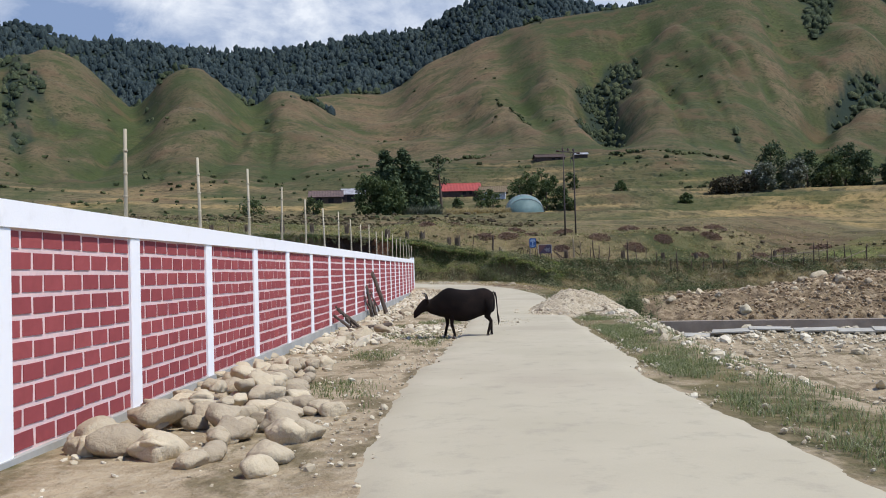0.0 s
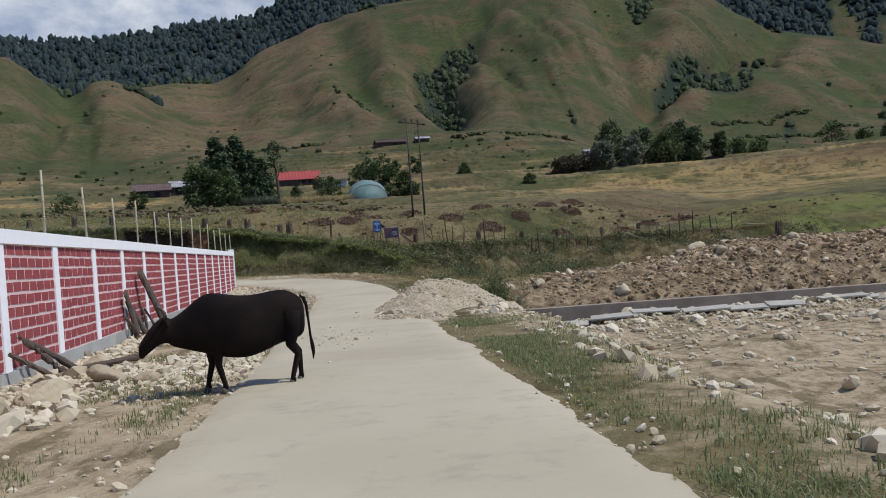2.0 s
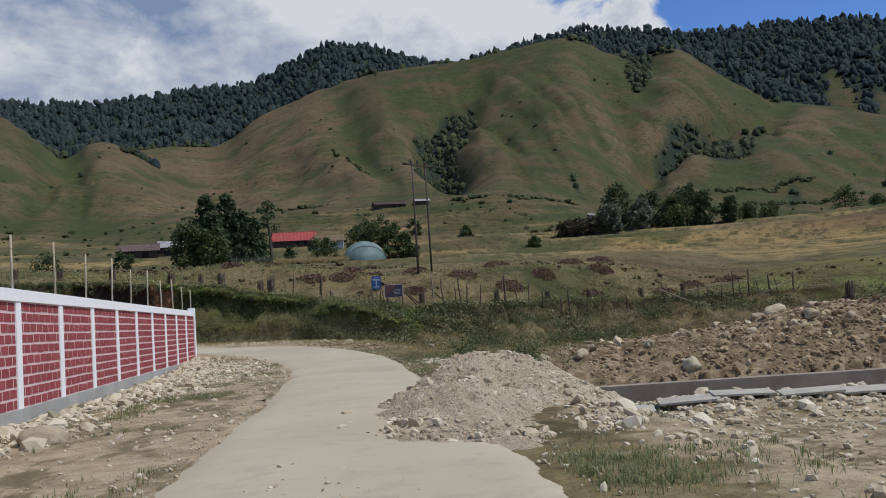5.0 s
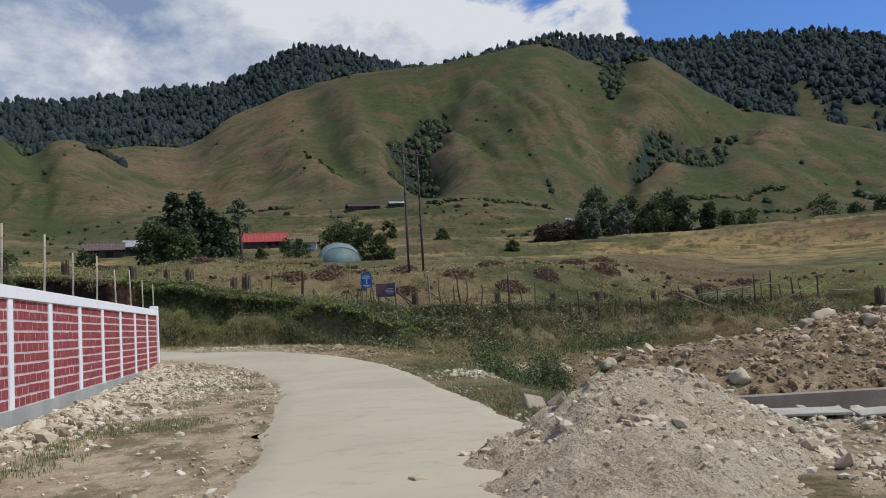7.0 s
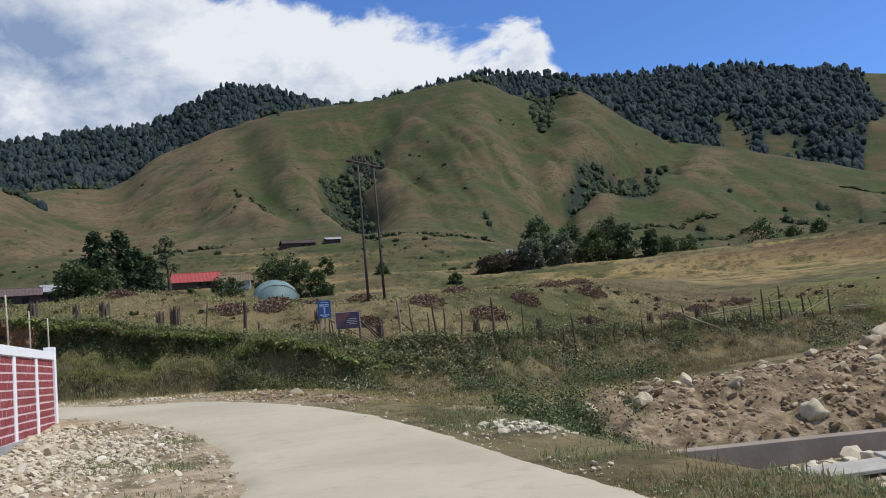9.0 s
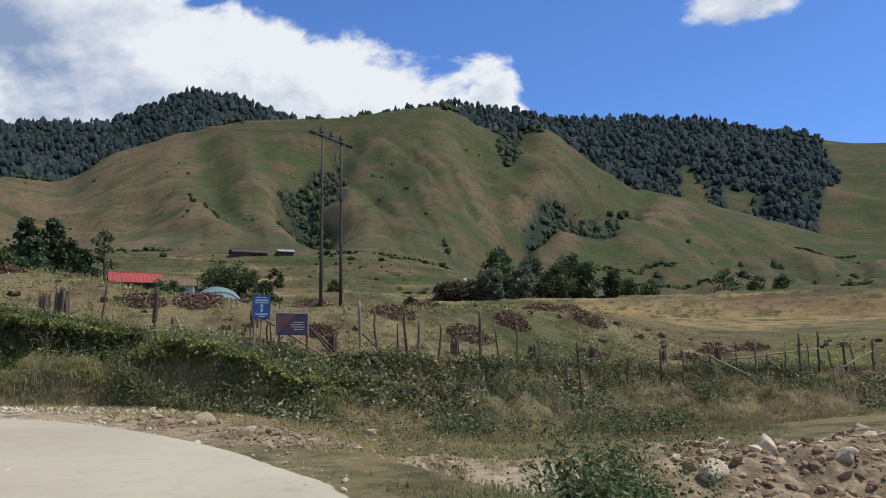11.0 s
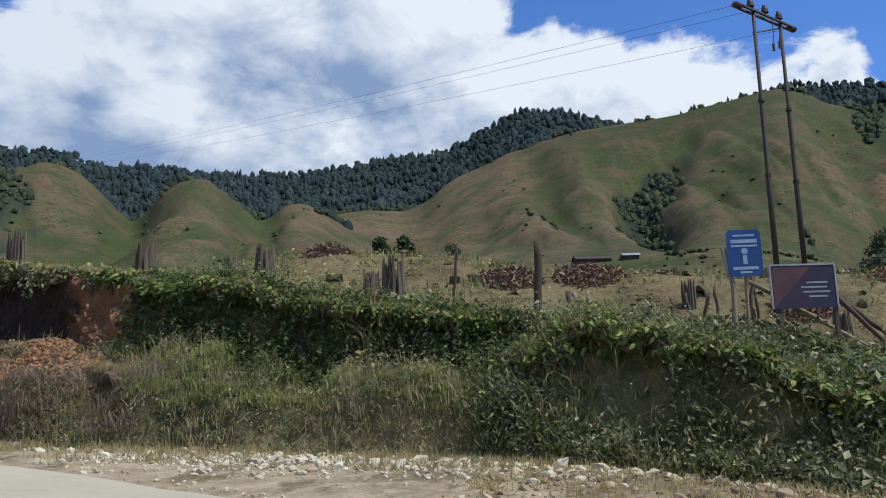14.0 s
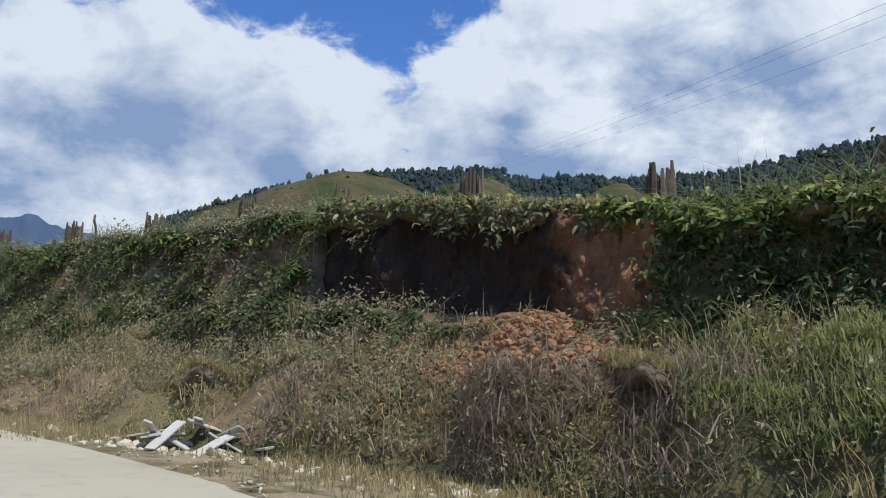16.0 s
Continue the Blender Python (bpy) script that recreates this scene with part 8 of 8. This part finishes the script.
def build_trees():
    rng = random.Random(77)
    pine = "dark green pine standing by the farm"
    for x, y, h, w in ((-15.0, 231.5, 17.7, 4.5), (-10.3, 234.2, 18.1, 4.7), (-6.6, 231.5, 13.8, 4.5), (-12.4, 227.6, 13.1, 4.7), (-4.0, 232.8, 11.8, 3.9)):
        build_tree(rng, x, y, h, w, MAT_PINE, pine, 0.18, (0.32, 0.75), 3200, 16, "pine", "pine_tree", "pines by the farm")
    build_tree(rng, -0.1, 235.5, 17.0, 2.9, MAT_PINE, "tall thin pine with a bare trunk by the farm", 0.55, (0.25, 0.5), 700, 7, "round", "pine_tree", "pines by the farm")
    for x, y, h, w in ((-18.4, 225.0, 10.5, 5.2), (-14.0, 223.0, 8.9, 4.7)):
        build_tree(rng, x, y, h, w, MAT_BROAD, "round leafy green tree by the farm", 0.05, (0.32, 0.65), 3600, 18, "round", "tree", "leafy trees by the farm")
    for x, y, h, w in ((22.6, 248.6, 9.6, 3.6), (26.0, 249.6, 10.2, 4.2), (30.0, 247.2, 9.0, 3.8), (34.4, 245.9, 6.8, 3.0)):
        build_tree(rng, x, y, h, w, MAT_BROAD, "leafy green tree behind the farm", 0.08, (0.3, 0.6), 1500, 11, "round", "tree", "leafy trees by the farm")
    for x, y, h, w, m in ((87.7, 265.5, 5.0, 4.8, MAT_BROWNLEAF), (94.8, 267.9, 5.2, 5.0, MAT_BROWNLEAF), (104.4, 272.7, 14.9, 6.2, MAT_PINE), (99.6, 265.5, 8.3, 4.0, MAT_PALELEAF), (108.5, 265.5, 8.9, 4.3, MAT_PALELEAF), (115.1, 271.5, 11.3, 5.5, MAT_PINE), (121.0, 267.9, 9.8, 4.8, MAT_BROAD), (127.0, 271.5, 13.1, 5.5, MAT_PINE), (131.7, 269.1, 10.7, 4.3, MAT_PINE), (138.9, 266.7, 7.7, 2.9, MAT_PINE)):
        build_tree(rng, x, y, h, w, m, "bushy tree in a dense grove on the valley floor" if m is not MAT_PALELEAF else "tree with pale leaves in the grove", 0.05, (0.35, 0.75), 2400, 14, "round", "tree", "trees of the grove")
    for x, y, h, w in ((147.2, 271.5, 5.4, 3.6), (155.5, 273.9, 4.5, 3.8), (162.7, 282.2, 5.9, 3.0), (178.1, 265.5, 7.7, 5.0), (187.7, 263.1, 4.8, 3.6), (193.6, 258.4, 5.4, 3.1), (221.0, 258.4, 5.9, 3.6), (230.5, 260.8, 5.4, 4.2), (169.8, 308.4, 6.5, 3.3), (140.1, 332.2, 5.9, 3.1)):
        build_tree(rng, x, y, h, w, MAT_BROAD, "small leafy tree beyond the yellow field", 0.08, (0.35, 0.7), 800, 9, "round", "tree", "trees beyond the yellow field")
    for x, y, h, w in ((11.5, 251.2, 6.5, 3.1), (15.1, 253.6, 5.9, 3.1), (28.2, 279.8, 6.5, 3.1), (33.0, 282.2, 7.7, 2.9), (36.5, 283.4, 5.5, 2.6), (43.7, 286.9, 5.4, 2.4), (4.4, 240.5, 5.4, 2.1), (56.8, 272.7, 3.6, 2.1), (-1.6, 248.9, 4.2, 2.1), (71.0, 251.2, 3.1, 1.8), (-37.3, 251.2, 4.6, 3.1), (-53.0, 243.3, 4.7, 3.9), (23.4, 237.0, 3.8, 2.4), (35.3, 241.7, 3.6, 2.4)):
        build_tree(rng, x, y, h, w, MAT_BROAD, "small leafy tree on the terraces above the farm", 0.1, (0.3, 0.6), 700, 8, "round", "tree", "trees on the terraces")


build_trees()

MAT_REDROOF = material("red_tin_roof", two_tone((0.40, 0.075, 0.055), (0.30, 0.06, 0.048), 0.8, 8, 0.15), 0.5, 0.3, 0.02)
MAT_GREYTIN = material("grey_tin_roof", two_tone((0.50, 0.50, 0.49), (0.30, 0.27, 0.25), 0.7, 6, 0.2), 0.45, 0.3, 0.02, metal=0.2)
MAT_RUST = material("rusty_tin", two_tone((0.17, 0.115, 0.095), (0.085, 0.06, 0.055), 1.1, 6, 0.3), 0.7, 0.3, 0.02)
MAT_PLANK = material("dark_planks", two_tone((0.095, 0.065, 0.05), (0.06, 0.045, 0.038), 1.5, 8, 0.3), 0.9, 0.4, 0.02)
MAT_THATCH = material("thatch", two_tone((0.22, 0.165, 0.095), (0.15, 0.11, 0.065), 1.5, 12, 0.4), 0.95, 0.8, 0.05)
MAT_LIME = material("lime_wash", two_tone((0.62, 0.62, 0.60), (0.52, 0.51, 0.49), 1.5, 8), 0.85)
MAT_NET = material("shade_net", two_tone((0.235, 0.34, 0.315), (0.165, 0.255, 0.24), 0.55, 8, 0.25), 0.55, 0.3, 0.05, through_light=0.2)
MAT_DARK = material("painted_dark_inside", two_tone((0.02, 0.018, 0.016), (0.03, 0.026, 0.022), 2.0), 0.9)


def corrugated(bm, a, b, c, d, ribs=26, depth=0.05, thick=0.03):
    """A roof sheet over the corners a, b (eaves) and c, d (ridge), with ribs down the slope."""
    a, b, c, d = map(Vector, (a, b, c, d))
    up = (b - a).cross(d - a).normalized()
    if up.z < 0:
        up = -up
    rows = []
    for k in range(ribs + 1):
        u = k / ribs
        o = up * (depth if k % 2 else 0)
        lo, hi = a.lerp(b, u) + o, d.lerp(c, u) + o
        rows.append([bm.verts.new(p) for p in (lo, hi, hi - up * thick, lo - up * thick)])
    for p, q in zip(rows, rows[1:]):
        for k in range(4):
            bm.faces.new((p[k], q[k], q[(k + 1) % 4], p[(k + 1) % 4]))
    bm.faces.new(rows[0])
    bm.faces.new(rows[-1][::-1])
    bmesh.ops.recalc_face_normals(bm, faces=bm.faces)


def build_house(x, y, lx, ly, eave, ridge, turn, wall_mat, roof_mat, label, openings, name="farm_house", over=0.5, plinth=0.0):
    """Walls with set-in openings under a gabled roof of ribbed sheets."""
    z = min(spot(x + dx, y + dy) for dx in (-lx / 2, lx / 2) for dy in (-ly / 2, ly / 2)) - 0.1
    house = tagged(new(name), label, name.replace("_", " "))
    house.matrix_world = Matrix.Translation((x, y, z)) @ Matrix.Rotation(radians(turn), 4, "Z")
    t = 0.15
    # front wall in pieces round its openings
    bm = bmesh.new()
    xs = [-lx / 2]
    for (a, b, lo, hi, kind) in sorted(openings):
        box(bm, xs[-1], -ly / 2, -0.6, a, -ly / 2 + t, eave)
        if lo > 0.05:
            box(bm, a, -ly / 2, -0.6, b, -ly / 2 + t, lo)
        box(bm, a, -ly / 2, hi, b, -ly / 2 + t, eave)
        xs.append(b)
    box(bm, xs[-1], -ly / 2, -0.6, lx / 2, -ly / 2 + t, eave)
    part("wall", bm, wall_mat, house)
    for x0, y0, x1, y1 in ((-lx / 2, ly / 2 - t, lx / 2, ly / 2), (-lx / 2, -ly / 2 + t, -lx / 2 + t, ly / 2 - t), (lx / 2 - t, -ly / 2 + t, lx / 2, ly / 2 - t)):
        bm = bmesh.new()
        box(bm, x0, y0, -0.6, x1, y1, eave)
        if x1 - x0 < 1:
            p = [bm.verts.new(q) for q in ((x0, y0, eave), (x0, y1, eave), (x0, (y0 + y1) / 2, ridge - 0.1), (x1, y0, eave), (x1, y1, eave), (x1, (y0 + y1) / 2, ridge - 0.1))]
            for f in ((0, 1, 2), (3, 5, 4), (0, 2, 5, 3), (1, 4, 5, 2)):
                bm.faces.new([p[i] for i in f])
        part("wall", bm, wall_mat, house)
    # window and opening panels are near black in place of a shaded inside
    for (a, b, lo, hi, kind) in openings:
        bm = bmesh.new()
        box(bm, a + 0.003, -ly / 2 + 0.06, lo + 0.003, b - 0.003, -ly / 2 + 0.1, hi - 0.003)
        part(kind, bm, MAT_DARK if kind != "door" else MAT_PLANK, house)
    for s in (-1, 1):
        bm = bmesh.new()
        corrugated(bm, (-lx / 2 - over, s * (ly / 2 + over), eave - 0.12), (lx / 2 + over, s * (ly / 2 + over), eave - 0.12), (lx / 2 + over, 0, ridge), (-lx / 2 - over, 0, ridge))
        part("roof", bm, roof_mat, house)
    bm = stick_bm([(-lx / 2 - over, 0, ridge + 0.03), (lx / 2 + over, 0, ridge + 0.03)], [0.09, 0.09], 6)
    part("ridge_cap", bm, roof_mat, house)
    return house


def build_farm():
    build_house(6.1, 275.3, 12.0, 8.4, 2.2, 5.0, 4, MAT_PLANK, MAT_REDROOF, "low timber farmhouse with a bright red tin roof", [(-2.75, -1.62, 0.00, 2.25, "door"), (0.25, 1.38, 1.00, 2.00, "window"), (2.38, 3.25, 1.00, 2.00, "window")])
    build_house(16.2, 268.5, 7.5, 6.2, 2.3, 4.4, -6, MAT_LIME, MAT_THATCH, "small limewashed hut under a brown thatch roof", [(-1.50, -0.50, 0.00, 2.12, "door"), (0.75, 1.62, 0.88, 1.75, "window")], "hut", 0.8)
    build_house(-36.3, 272.1, 9.8, 7.6, 2.4, 4.6, 6, MAT_PLANK, MAT_RUST, "dark timber shed with a patched rusty tin roof", [(-3.00, -1.25, 0.00, 2.00, "opening"), (0.75, 2.38, 0.38, 1.88, "opening")], "shed", 0.6)
    build_house(-27.9, 274.4, 6.9, 6.4, 2.6, 4.6, 6, MAT_PLANK, MAT_GREYTIN, "open timber shed with a pale grey tin roof", [(-2.12, -0.25, 0.00, 2.25, "opening"), (0.38, 2.25, 0.00, 2.25, "opening")], "shed", 0.5)
    build_house(42.4, 336.7, 11.3, 5.7, 1.9, 3.3, 5, MAT_PLANK, MAT_PLANK, "long dark timber house on the terraces", [(-3.75, -2.62, 0.00, 1.75, "door"), (0.62, 1.75, 0.75, 1.50, "window"), (3.00, 4.00, 0.75, 1.50, "window")], "house", 0.5)
    build_house(54.7, 336.7, 4.8, 4.3, 1.8, 2.7, 0, MAT_PLANK, MAT_GREYTIN, "small house with a pale tin roof on the terraces", [(-0.62, 0.50, 0.00, 1.62, "door")], "house", 0.5)
    build_house(242.0, 298.4, 17.7, 7.0, 2.9, 4.8, -38, MAT_LIME, MAT_GREYTIN, "long white house with a pale tin roof beyond the field", [(-6.50, -5.00, 1.12, 2.38, "window"), (-3.25, -2.00, 0.00, 2.50, "door"), (0.00, 1.50, 1.12, 2.38, "window"), (4.00, 5.50, 1.12, 2.38, "window")], "house", 0.7)
    build_house(110.4, 310.4, 2.3, 2.0, 1.7, 2.3, 0, MAT_LIME, MAT_GREYTIN, "tiny white outhouse beside the grove", [(-0.38, 0.38, 0.00, 1.50, "door")], "outhouse", 0.15)
    # domed net house
    z = spot(21.7, 229)
    dome = tagged(new("net_house"), "domed net house under pale green shade cloth", "net house")
    dome.location = (21.7, 229, z)
    dome.scale = (1.3, 1.3, 1.5)
    bm = bmesh.new()
    rows = []
    for j in range(13):
        v = j / 12
        ring = []
        for k in range(25):
            a = math.pi * k / 24
            bulge = math.sin(math.pi * (0.18 + 0.64 * v)) ** 0.55
            rr = 1 + 0.012 * math.cos(8 * math.pi * v)
            ring.append(bm.verts.new((-3.8 * rr * math.cos(a) * (0.75 + 0.25 * bulge), -4.5 + 9.0 * v, -0.25 + 3.7 * rr * max(0, math.sin(a)) ** 0.8 * bulge)))
        rows.append(ring)
    for a, b in zip(rows, rows[1:]):
        for k in range(24):
            bm.faces.new((a[k], a[k + 1], b[k + 1], b[k]))
    bm.faces.new(rows[0][::-1])
    bm.faces.new(rows[-1])
    bmesh.ops.recalc_face_normals(bm, faces=bm.faces)
    part("shade_cloth", bm, MAT_NET, dome, smooth=True)
    for v in (0.0, 0.25, 0.5, 0.75, 1.0):
        bulge = math.sin(math.pi * (0.18 + 0.64 * v)) ** 0.55
        pts = [(-3.86 * math.cos(math.pi * k / 16) * (0.75 + 0.25 * bulge), -4.5 + 9.0 * v, -0.25 + 3.76 * math.sin(math.pi * k / 16) ** 0.8 * bulge if 0 < k < 16 else -0.25) for k in range(17)]
        part("hoop", stick_bm(pts, [0.04] * 17, 6), MAT_TIN, dome, smooth=True)
    # garden of tall stalks in front of the farmhouse
    g = np.random.default_rng(8)
    x, y = g.uniform(0.7, 17.7, 1300), g.uniform(222, 230, 1300)
    tagged(tuft_mesh("maize_plot", on_land(x, y), g, 6, (1.0, 2.1), (0.06, 0.13), 0.2, MAT_DRYGRASS, 0.5), "plot of dry maize below the farmhouse", "maize", kind="stuff")
    x, y = g.uniform(-9.5, -0.5, 340), g.uniform(225, 229, 340)
    tagged(tuft_mesh("garden_green", on_land(x, y), g, 7, (1.2, 2.8), (0.12, 0.26), 0.2, MAT_PALELEAF, 0.7), "pale broad-leaved plants below the pines", "plants", kind="stuff")


build_farm()


build_blocks(wall_boundary)
